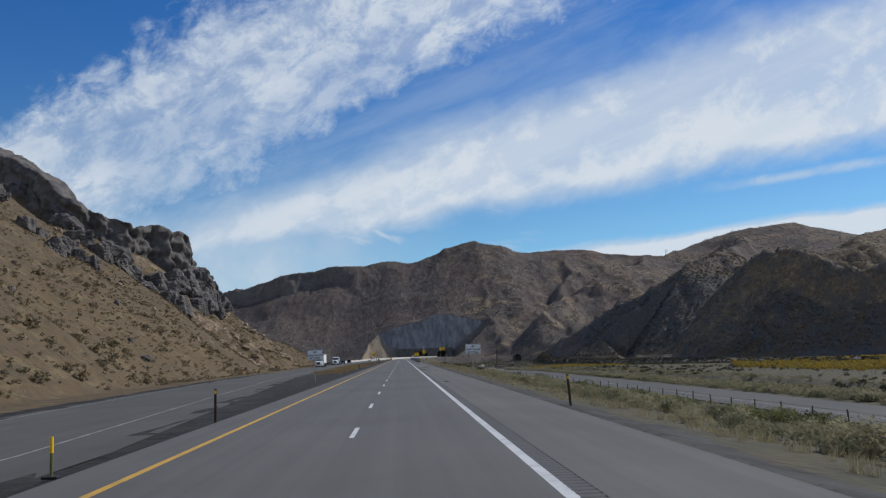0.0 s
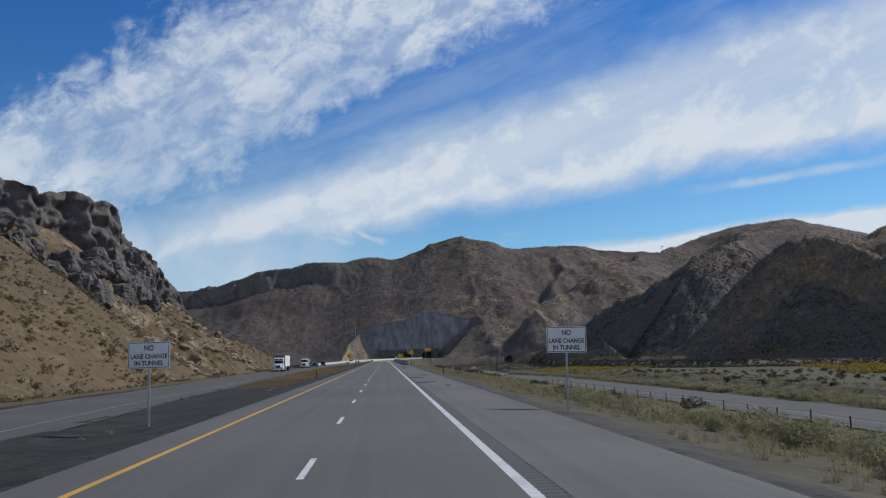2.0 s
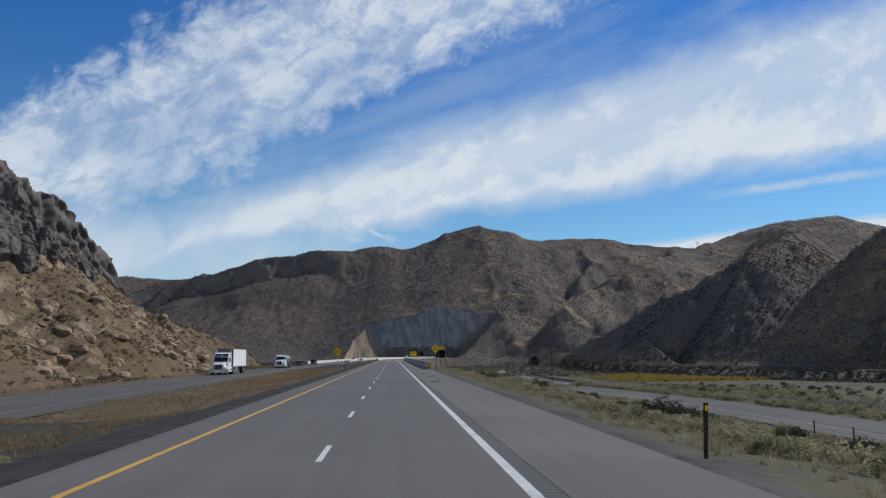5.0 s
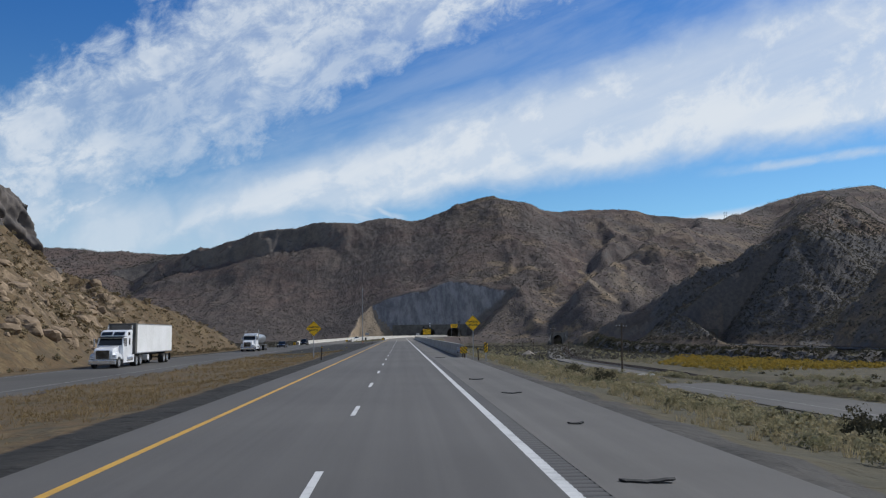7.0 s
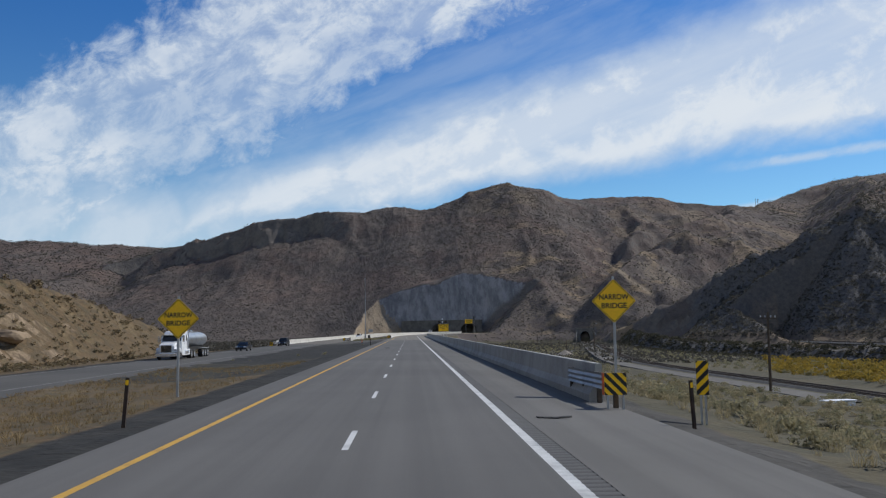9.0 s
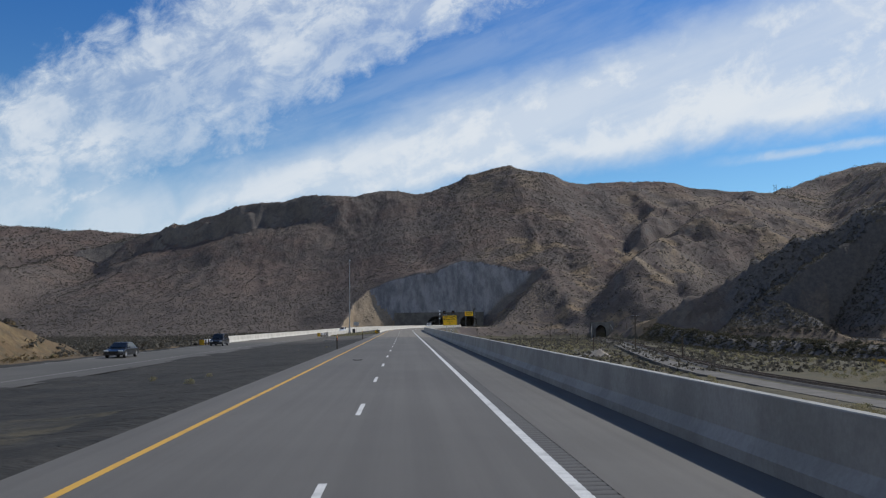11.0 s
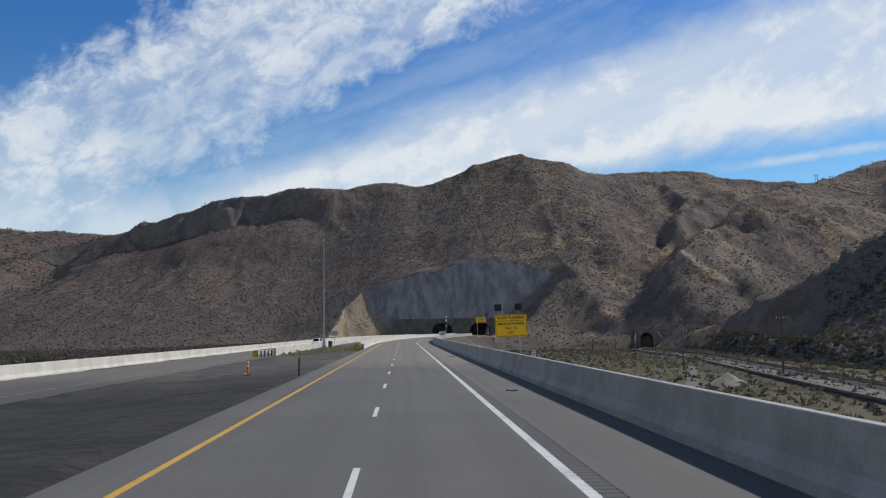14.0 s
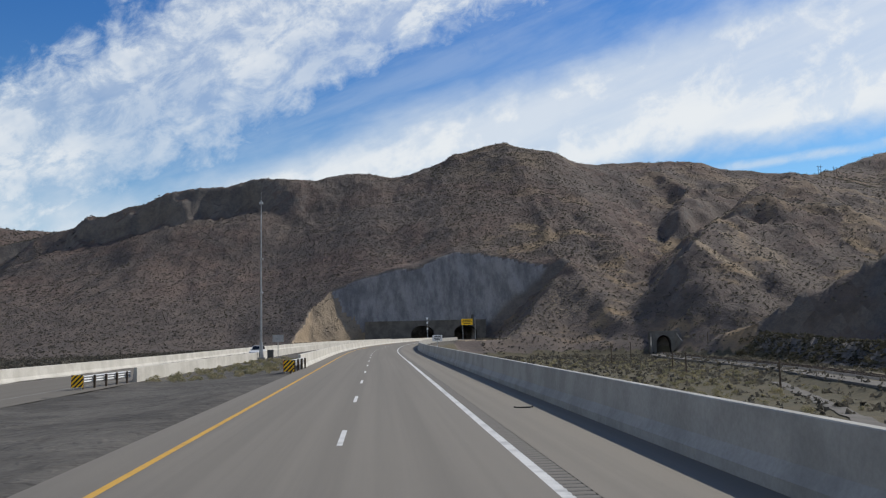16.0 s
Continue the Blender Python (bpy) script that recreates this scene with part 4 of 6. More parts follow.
def dirt_road(name, stations, wide, label):
    """A worn strip laid on the ground, with slightly uneven edges."""
    rows = []
    for k, (p, d) in enumerate(stations):
        side = Vector((d.y, -d.x, 0)).normalized()
        row = []
        for a in (-1, -0.4, 0.4, 1):
            q = p + side * a * wide / 2 * (1 + 0.14 * math.sin(k * 1.7 + a * 2) + 0.08 * math.sin(k * 0.6))
            row.append((q.x, q.y))
        rows.append(row)
    v = np.array(rows)
    z = height(v[..., 0], v[..., 1]) + 0.09
    z = np.maximum(z, z.mean(1, keepdims=True))
    n, m = z.shape
    k = np.arange(n * m).reshape(n, m)
    f = np.stack([k[:-1, :-1], k[:-1, 1:], k[1:, 1:], k[1:, :-1]], -1).reshape(-1, 4)
    ob = new(name, mesh_np(name, np.concatenate([v, z[..., None]], -1).reshape(-1, 3), f, [GRIT], smooth=True))
    return tagged(ob, label, "dirt road", kind="structure")


bench = [(Vector((p.x - d.y * 5.0, p.y + d.x * 5.0, p.z - 0.02)), d) for p, d in along(RAIL, 3.0) if 322 < p.y < 716]
road_service = sweep("road_service", bench, [(-1.9, -0.3), (-1.8, 0.0), (1.8, 0.0), (1.9, -0.3)], GRIT)
tagged(road_service, "pale gravel service road beside the railway", "dirt road", kind="structure")
dirt_road("road_dirt", along(TRACK, 2.0), 2.0, "pale dirt track through the brush")
railway("railway_track_far", RAIL_B, "railway track on a low bank under a dark cliff")


# ---- rocks ----
def boulder_mesh(name, seed, mat, planes=16, detail=4, rough=0.10, blocky=False):
    """An angular block: a ball cut down by random planes, with cracks and pits."""
    rng = np.random.default_rng(1000 + seed)
    n = rng.normal(size=(planes, 3))
    n /= np.linalg.norm(n, axis=1, keepdims=True)
    d = rng.uniform(0.62, 1.0, planes)
    if blocky:
        axes = np.array([(1, 0, 0.08), (-1, 0, 0.08), (0, 1, 0.08), (0, -1, 0.08), (0, 0.12, 1), (0.7, 0.7, 0.1), (-0.7, 0.7, 0.1), (0.7, -0.7, 0.1), (-0.7, -0.7, 0.1)], float)
        n = np.concatenate([axes / np.linalg.norm(axes, axis=1, keepdims=True) + rng.normal(size=(9, 3)) * 0.07, n[:5]])
        d = np.concatenate([rng.uniform(0.66, 0.84, 5), rng.uniform(0.74, 0.98, 4), rng.uniform(0.85, 1.05, 5)])
    bm = bmesh.new()
    bmesh.ops.create_icosphere(bm, subdivisions=detail, radius=1.0)
    off = Vector((seed * 3.7, seed * 1.3, seed * 5.1))
    for v in bm.verts:
        p = v.co.normalized()
        facing = n @ np.array(p)
        r = min(1.15, float(np.min(np.where(facing > 0.05, d / np.maximum(facing, 0.05), 9.0))))
        joint = noise.fractal(Vector((p.x * 3.5, p.y * 3.5, p.z * 1.4)) * r + off, 1.0, 2.0, 4)
        ledge = 0.05 * (round(p.z * r * 5 + 0.6 * noise.noise(p * 1.5 + off)) - p.z * r * 5)
        v.co = p * (r * (1 + rough * joint + ledge))
    me = bpy.data.meshes.new(name)
    bm.to_mesh(me)
    bm.free()
    me.materials.append(mat)
    return me


ROCK_TAN = surface("tan_rock", ((0.300, 0.222, 0.142), (0.190, 0.138, 0.088)), 0.5, 0.95, bump=0.9, bump_scale=3.0, fine=3.0)
DARK_ROCKS = [boulder_mesh("rock_outcrop", k, ROCK, 14, 4, 0.15, k % 3 != 2) for k in range(9)]
TAN_ROCKS = [boulder_mesh("boulder", 20 + k, ROCK_TAN, 11, 3, 0.10, k % 2 == 0) for k in range(8)]
RNG = np.random.default_rng(7)


def hz(x, y):
    return float(height(np.array([x]), np.array([y]))[0])


def rock(name, meshes, x, y, size, tall, label, group, sink=0.35):
    ob = new(name, meshes[int(RNG.integers(len(meshes)))])
    s = (size * RNG.uniform(0.75, 1.2), size * RNG.uniform(0.75, 1.2), tall)
    ob.matrix_basis = Matrix.LocRotScale((x, y, hz(x, y) + tall * (0.5 - sink)), Euler((RNG.uniform(-0.2, 0.2), RNG.uniform(-0.2, 0.2), RNG.uniform(0, 6.28))), s)
    return tagged(ob, label, "rock", group)


def crag_line():
    """The dark crags along the top of the near hill."""
    crest = [(-175, 285), (-130, 266), (-98, 245), (-82, 258), (-73, 282), (-75, 306), (-75, 336), (-66, 352)]
    for k in range(46):
        t = RNG.uniform(0, len(crest) - 1.001)
        a, b = crest[int(t)], crest[int(t) + 1]
        f = t - int(t)
        down = RNG.uniform(0.5, 12.0)
        x, y = a[0] + (b[0] - a[0]) * f + down * 0.9, a[1] + (b[1] - a[1]) * f - down * 0.35
        big = 1.0 if t < 5.8 else 0.55
        size = RNG.uniform(1.6, 3.4) * big
        rock("rock_outcrop", DARK_ROCKS, x, y, size, size * RNG.uniform(0.6, 0.95), "dark weathered rock crag on the hilltop", "hilltop crags", 0.62)
    for k in range(46):
        t, down = RNG.uniform(1.6, 4.9), RNG.uniform(5.0, 19.0)
        a, b = crest[int(t)], crest[int(t) + 1]
        f = t - int(t)
        x, y = a[0] + (b[0] - a[0]) * f + down * 0.85, a[1] + (b[1] - a[1]) * f - down * 0.45
        size = RNG.uniform(2.4, 5.0)
        rock("rock_outcrop", DARK_ROCKS, x, y, size, size * RNG.uniform(0.7, 1.0), "dark rock stepping down from the hilltop crags", "hilltop crags", 0.50)
    for k in range(150):
        x, y = RNG.uniform(-128, -70), RNG.uniform(95, 262)
        if fbm(np.array([x / 14]), np.array([y / 14]), 3, 301)[0] < -0.14 + 0.012 * (x + 92) or x > -74 - 0.09 * abs(y - 215):
            continue
        size = RNG.uniform(1.6, 4.4)
        rock("rock_outcrop", DARK_ROCKS, x, y, size, size * RNG.uniform(0.6, 0.95), "dark weathered rock on the upper slope", "hilltop crags", 0.52)
    # broken tan rock at the foot, where the hill was cut back for the road
    for k in range(150):
        y = RNG.uniform(235, 356)
        x = np.interp(y, (235, 262, 300, 356), (-38.5, -38.5, -38.5, -45)) - 15 * RNG.uniform(0, 1) ** 1.4 + 1.0
        s = RNG.uniform(0.35, 1.3) ** 1.3
        rock("boulder", TAN_ROCKS, x, y, s * 1.15, s * RNG.uniform(0.6, 1.0), "broken tan rock at the foot of the slope", "rocks of the road cut", 0.78)
    for k in range(60):
        y = RNG.uniform(20, 330)
        x = np.interp(y, (0, 250, 330), (-40, -42, -50)) - RNG.uniform(0, 55)
        s = RNG.uniform(0.3, 1.0)
        rock("boulder", TAN_ROCKS if k % 3 else DARK_ROCKS, x, y, s, s, "loose stone on the dry slope", "stones on the slope")


crag_line()

CRAG_TOP = [(-150, 280, 86), (-130, 267, 74.5), (-112, 255, 63.0), (-98, 246, 54.0), (-89, 251, 48.0), (-82, 258, 45.0), (-78, 266, 46.6), (-73, 283, 45.2), (-73.5, 288, 41.0), (-75, 306, 39.6), (-76, 318, 39.0), (-76, 336, 37.0), (-75, 349, 32.0), (-73, 358, 28.0)]


def crag_band():
    """The cliff along the hilltop: buttresses and clefts over a steep face, with a broken top running back into the hill."""
    st = along(CRAG_TOP, 0.45)
    n = len(st)
    top = np.array([p for p, d in st])
    out = np.array([(d.y, -d.x) for p, d in st])
    wide = np.ones(25) / 25
    out = np.stack([np.convolve(np.pad(out[:, k], 12, "edge"), wide, "valid") for k in range(2)], -1)
    out /= np.linalg.norm(out, axis=1, keepdims=True)
    run = np.arange(n) * 0.45
    prof = [(2.2 - 2.4 * t, -17 + 17 * t) for t in np.linspace(0, 1, 44)] + [(-0.2 - 1.1 * k, -0.12 * k) for k in range(1, 9)] + [(-10.5, -3.0), (-11.5, -9.0)]
    o, z = np.array([a for a, b in prof]), np.array([b for a, b in prof])
    S, Z = np.meshgrid(run, z, indexing="ij")
    O = np.tile(o, (n, 1))
    face = step(O, -3.0, -0.2)
    cell = fbm(S / 9.0, Z / 40.0, 3, 401)
    joint = np.abs(fbm(S / 4.2 + 0.3 * cell, Z / 16.0, 3, 403))
    O = O + face * (1 - 0.45 * step(Z, -5.0, 0.0)) * (4.4 * cell + 1.1 * np.minimum(joint * 2.6, 1.0) - 1.0) + 1.3 * fbm(S / 2.6, Z / 2.2, 4, 407) + 0.4 * np.sin((Z + 0.18 * S + 2.5 * fbm(S / 9, Z / 9, 3, 409)) * 1.2) + 0.9
    top_z = 1.9 * fbm(S / 7.0, O / 9.0, 3, 411) + 1.0 * (ridged(S / 3.0, O / 3.0, 3, 413) - 0.5)
    Zt = Z + top_z * step(Z, -7.0, 0.0) + 0.25 * fbm(S / 1.1, Z / 1.1 + O / 1.1, 3, 415)
    v = np.stack([top[:, 0, None] + out[:, 0, None] * O, top[:, 1, None] + out[:, 1, None] * O, top[:, 2, None] + Zt], -1)
    m = len(prof)
    k = np.arange(n * m).reshape(n, m)
    f = np.stack([k[:-1, :-1], k[1:, :-1], k[1:, 1:], k[:-1, 1:]], -1).reshape(-1, 4)
    ob = new("cliff_band", mesh_np("cliff_band", v.reshape(-1, 3), f, [ROCK], smooth=True))
    tagged(ob, "long dark weathered cliff of rounded rock buttresses on the hilltop", "cliff", kind="structure")


crag_band()


# ---- desert plants ----
def leaf_material(name, a, b, c=None):
    m = bpy.data.materials.new(name)
    m.use_nodes = True
    g = Nodes(m.node_tree)
    geo = g.node("ShaderNodeNewGeometry")
    big = g.ramp(g.noise(geo.outputs["Position"], 0.35, 3.0, 0.6), 0.38, 0.62)
    col = g.mix(big, a, b)
    if c is not None:
        col = g.mix(g.ramp(g.noise(geo.outputs["Position"], 0.9, 2.0, 0.6), 0.55, 0.66), col, c)
    col = g.mix(0.8, col, g.mix(geo.outputs["Random Per Island"], (0.8, 0.8, 0.8), (1.2, 1.2, 1.2)), "MULTIPLY")
    p = g.node("ShaderNodeBsdfPrincipled")
    g.put(p.inputs["Base Color"], col)
    p.inputs["Roughness"].default_value = 0.9
    p.inputs["Specular IOR Level"].default_value = 0.1
    thin = g.node("ShaderNodeBsdfTranslucent")
    g.put(thin.inputs[0], col)
    both = g.node("ShaderNodeMixShader")
    both.inputs[0].default_value = 0.35
    g.put(both.inputs[1], p.outputs[0])
    g.put(both.inputs[2], thin.outputs[0])
    o = g.node("ShaderNodeOutputMaterial")
    g.put(o.inputs[0], both.outputs[0])
    return m


SAGE_BROWN = leaf_material("brown_sagebrush", (0.205, 0.164, 0.098), (0.235, 0.176, 0.105), (0.160, 0.142, 0.084))
# far sage and pale sage leaves greyed, distance haze mixed into their colour
SAGE = leaf_material("sagebrush", (0.078, 0.074, 0.061), (0.138, 0.126, 0.104), (0.052, 0.051, 0.044))
SAGE_PALE = leaf_material("pale_sage", (0.175, 0.160, 0.128), (0.135, 0.126, 0.102), (0.092, 0.088, 0.070))
SAGE_GREY = leaf_material("grey_sage", (0.345, 0.305, 0.185), (0.265, 0.248, 0.152), (0.160, 0.160, 0.092))
THICKET = leaf_material("dark_thicket", (0.050, 0.052, 0.036), (0.075, 0.068, 0.045), (0.11, 0.10, 0.065))
RABBIT = leaf_material("rabbitbrush", (0.36, 0.25, 0.045), (0.30, 0.22, 0.055), (0.18, 0.165, 0.055))
STRAW_BRUSH = leaf_material("straw_brush", (0.36, 0.305, 0.185), (0.29, 0.26, 0.155), (0.20, 0.195, 0.11))
MEDIAN_GRASS = leaf_material("brown_grass", (0.250, 0.178, 0.088), (0.190, 0.140, 0.072), (0.300, 0.215, 0.110))
GREEN_BRUSH = leaf_material("green_brush", (0.120, 0.135, 0.062), (0.165, 0.165, 0.075), (0.24, 0.225, 0.085))
STRAW = leaf_material("dry_grass", (0.38, 0.32, 0.195), (0.31, 0.265, 0.16), (0.23, 0.205, 0.12))


def bush_template(leaves, rng, thin=0.26, squash=0.75, long=1.2):
    """A ragged dome of small pointed leaf clumps on no visible stem; unit radius, base at 0."""
    d = rng.normal(size=(leaves, 3))
    d[:, 2] = np.abs(d[:, 2]) * 0.9 + 0.05
    d /= np.linalg.norm(d, axis=1, keepdims=True)
    r = rng.uniform(0.45, 1.0, (leaves, 1)) * (0.8 + 0.35 * np.sin(3 * np.arctan2(d[:, 1], d[:, 0]) + rng.uniform(0, 6)))[:, None]
    c = d * r * (1, 1, squash)
    a = rng.normal(size=(leaves, 3))
    a -= (a * d).sum(1, keepdims=True) * d * 0.6
    a /= np.linalg.norm(a, axis=1, keepdims=True)
    b = np.cross(d, a)
    tip = c + (d + np.array((0, 0, 0.7 if long > 2 else 0.0))) * thin * long
    w = thin * rng.uniform(0.7, 1.4, (leaves, 1)) * (0.55 if long > 2 else 1.0)
    v = np.stack([c - a * w - b * w * 0.4, c + a * w - b * w * 0.4, tip + b * w * 0.8], 1)
    v[..., 2] = np.maximum(v[..., 2], 0.0)
    return v  # leaves, 3, 3


def clump_template(leaves, rng, clumps=9, leaf=0.07):
    """A rounded shrub of several leafy heads crowded on a low dome; unit radius, base at 0."""
    az, el = rng.uniform(0, 2 * np.pi, clumps), rng.uniform(0.05, 1.35, clumps)
    at = np.stack([np.cos(az) * np.cos(el), np.sin(az) * np.cos(el), 0.25 + 0.75 * np.sin(el)], -1) * rng.uniform(0.42, 0.72, (clumps, 1))
    r = rng.uniform(0.26, 0.46, clumps)
    pick = rng.integers(clumps, size=leaves)
    d = rng.normal(size=(leaves, 3))
    d[:, 2] += 0.5
    d /= np.linalg.norm(d, axis=1, keepdims=True)
    c = at[pick] + d * (r[pick] * rng.uniform(0.6, 1.05, leaves))[:, None]
    a = np.cross(d, rng.normal(size=(leaves, 3)))
    a /= np.linalg.norm(a, axis=1, keepdims=True)
    b = np.cross(d, a) + 0.7 * d
    w = leaf * rng.uniform(0.6, 1.3, (leaves, 1))
    v = np.stack([c - a * w, c + a * w, c + b * w * 1.9], 1)
    v[..., 2] = np.maximum(v[..., 2], 0.0)
    return v


def tuft_template(blades, rng):
    """A tuft of bent dry blades."""
    az = rng.uniform(0, 2 * np.pi, blades)
    lean = rng.uniform(0.1, 0.75, blades)
    h = rng.uniform(0.6, 1.0, blades)
    root = rng.normal(size=(blades, 2)) * 0.16
    tip = np.stack([root[:, 0] + np.cos(az) * lean * h, root[:, 1] + np.sin(az) * lean * h, h * np.cos(lean * 0.8)], -1)
    w = rng.uniform(0.014, 0.026, blades)
    a = np.stack([root[:, 0] - np.sin(az) * w, root[:, 1] + np.cos(az) * w, np.zeros(blades)], -1)
    b = np.stack([root[:, 0] + np.sin(az) * w, root[:, 1] - np.cos(az) * w, np.zeros(blades)], -1)
    return np.stack([a, b, tip], 1)


def scatter(name, x, y, size, templates, mat, label, sink=0.06, tall=1.0):
    rng = np.random.default_rng(len(x) + 3)
    z = height(x, y)
    pick = rng.integers(len(templates), size=len(x))
    turn = rng.uniform(0, 2 * np.pi, len(x))
    parts_ = []
    for k, t in enumerate(templates):
        m = pick == k
        c, s = np.cos(turn[m])[:, None, None], np.sin(turn[m])[:, None, None]
        vx, vy, vz = t[None, ..., 0], t[None, ..., 1], t[None, ..., 2]
        sz = size[m][:, None, None]
        px = x[m][:, None, None] + (vx * c - vy * s) * sz
        py = y[m][:, None, None] + (vx * s + vy * c) * sz
        pz = z[m][:, None, None] + vz * sz * tall - sink * sz
        parts_.append(np.stack([px, py, pz], -1).reshape(-1, 3))
    v = np.concatenate(parts_)
    f = np.arange(len(v)).reshape(-1, 3)
    ob = new(name, mesh_np(name, v, f, [mat]))
    return tagged(ob, label, "plants", kind="stuff")


PR = np.random.default_rng(11)
FAR_BUSH = [bush_template(5, PR, 0.52) for _ in range(10)]
HILL_BUSH = [clump_template(36, PR, 5, 0.20) for _ in range(8)]
MID_BUSH = [clump_template(60, PR, 6, 0.17) for _ in range(8)]
VERGE_BUSH = [clump_template(210, PR, 9, 0.070) for _ in range(8)]
NEAR_BUSH = [clump_template(1000, PR, 13, 0.036) for _ in range(6)]
FIELD_BUSH = [clump_template(34, PR, 6, 0.22) for _ in range(8)]
BANK_BUSH = [bush_template(10, PR, 0.38) for _ in range(8)]
TUFT = [tuft_template(15, PR) for _ in range(8)]
LOW_TUFT = [tuft_template(9, PR) * (1.5, 1.5, 0.8) for _ in range(8)]
BIG_TUFT = [tuft_template(30, PR) for _ in range(6)]


def field(n, x0, x1, y0, y1, keep):
    x, y = PR.uniform(x0, x1, n), PR.uniform(y0, y1, n)
    m = keep(x, y)
    return x[m], y[m]


def patchy(x, y, scale, level, seed):
    return fbm(x / scale, y / scale, 3, seed) + PR.uniform(-0.5, 0.5, len(x)) > level


def grown(x, y):
    """Where soil lies: not on cut faces or cliffs."""
    e = 2.0
    sx, sy = (height(x + e, y) - height(x - e, y)) / (2 * e), (height(x, y + e) - height(x, y - e)) / (2 * e)
    return np.hypot(sx, sy) < 1.05


def sizes(n, lo, hi):
    return lo + (hi - lo) * PR.uniform(0, 1, n) ** 1.8


x, y = field(17000, -150, -33, -20, 400, lambda x, y: (x < left_line(y) - 13.5) & grown(x, y) & patchy(x, y, 25, -0.3, 201))
scatter("sagebrush_near_hill", x, y, sizes(len(x), 0.20, 0.62), HILL_BUSH, SAGE_BROWN, "dark dry sagebrush dotted over the tan slope")
x, y = field(1700, -66, -36.5, 235, 392, lambda x, y: x < left_line(y) - 16.5)
scatter("brush_road_cut", x, y, sizes(len(x), 0.2, 0.6), HILL_BUSH, SAGE_BROWN, "small dry bushes between the rocks of the road cut")
x, y = field(520, -75, -33, -10, 380, lambda x, y: (x < left_line(y) - 14) & grown(x, y) & patchy(x, y, 14, 0.15, 231))
scatter("large_brush_hill", x, y, sizes(len(x), 0.8, 1.7), MID_BUSH, SAGE_BROWN, "large olive-brown bushes at the foot of the slope", tall=0.9)
x, y = field(5500, -120, -33, -20, 390, lambda x, y: (x < left_line(y) - 12.5) & grown(x, y))
scatter("dry_grass_hill", x, y, sizes(len(x), 0.25, 0.5), TUFT, STRAW, "straw-coloured dry grass on the slope")
x, y = field(106000, -420, 130, 640, 1060, lambda x, y: ((x < left_line(y) - 12) | (y > 845)) & grown(x, y) & (np.hypot(x - 24, y - 830) > 34))
scatter("sagebrush_mountain", x, y, sizes(len(x), 0.28, 0.68), FAR_BUSH, SAGE, "dense low sagebrush on the mountainside")
x, y = field(19000, -640, -150, 1030, 1260, lambda x, y: grown(x, y))
scatter("sagebrush_far_hill", x, y, sizes(len(x), 0.5, 1.2), FAR_BUSH, SAGE, "sagebrush on the distant hill")
x, y = field(19000, 340, 760, 700, 1180, lambda x, y: grown(x, y))
scatter("sagebrush_round_hill", x, y, sizes(len(x), 0.5, 1.2), FAR_BUSH, SAGE_PALE, "pale sagebrush on the round hill")
x, y = field(14000, -190, -30, 396, 660, lambda x, y: (x < left_line(y) - 11.5) & grown(x, y))
scatter("sagebrush_flat", x, y, sizes(len(x), 0.4, 1.0), BANK_BUSH, SAGE, "grey-green brush on the flat beyond the far barrier")
x, y = field(52000, 40, 430, 430, 1080, lambda x, y: ((x - bend(y) > 16) | (y > 860)) & grown(x, y) & patchy(x, y, 40, -0.45, 203))
scatter("sagebrush_spurs", x, y, sizes(len(x), 0.32, 0.85), FAR_BUSH, SAGE, "sagebrush on the spurs and gullies")
x, y = field(48000, 130, 330, 400, 760, lambda x, y: (height(x, y) > -3) & (nearest(x, y, SPURS[4][0][2:])[1] < 75))
scatter("dark_brush_flank", x, y, sizes(len(x), 0.4, 1.1), FAR_BUSH, SAGE, "dark brush on the shaded rocky flank")
x, y = field(16000, 150, 290, 400, 530, lambda x, y: (height(x, y) > -3) & (nearest(x, y, CLIFF)[1] < 60))
scatter("pale_brush_cliff", x, y, sizes(len(x), 0.3, 0.9), FAR_BUSH, SAGE_PALE, "grey brush between the rocks of the cliff")
x, y = field(14000, 60, 250, 540, 880, lambda x, y: (x - bend(y) > 16) & grown(x, y) & (nearest(x, y, RAIL)[1] > 5) & (nearest(x, y, SPURS[-2][0][2:])[1] > 72))
scatter("pale_sage_spurs", x, y, sizes(len(x), 0.28, 0.7), FAR_BUSH, SAGE_PALE, "pale grey sagebrush on the spurs")
x, y = field(110000, 70, 190, 120, 720, lambda x, y: (nearest(x, y, BANK)[1] < 9) & (nearest(x, y, RAIL)[1] > 4.5))
scatter("willow_thicket", x, y, sizes(len(x), 0.4, 1.0), BANK_BUSH, THICKET, "dense dark brush along the railway bank", tall=0.9)


def verge_ok(x, y):
    clear = (np.abs(x - FRONTAGE_X) > 5.3) | (y > 291)
    return clear & (x - bend(y) > 8.6) & (nearest(x, y, RAIL)[1] > np.where((y > 300) & (y < 740), 8.2, 3.6)) & (nearest(x, y, TRACK)[1] > 1.9)


x, y = field(2700, 11.5, 26.0, -10, 300, lambda x, y: verge_ok(x, y) & (x > 11.5 + 1.5 * fbm(x / 9, y / 9, 2, 233)) & patchy(x, y, 8, -0.12, 205))
scatter("sage_verge", x, y, sizes(len(x), 0.3, 0.85), VERGE_BUSH, SAGE_GREY, "grey-green brush beside the road")
x, y = field(2100, 10.8, 36, 165, 360, lambda x, y: verge_ok(x, y) & patchy(x, y, 8, -0.2, 227))
scatter("brush_verge", x, y, sizes(len(x), 0.4, 0.95), VERGE_BUSH, STRAW_BRUSH, "straw and grey-green brush on the bank of the highway", tall=0.85)
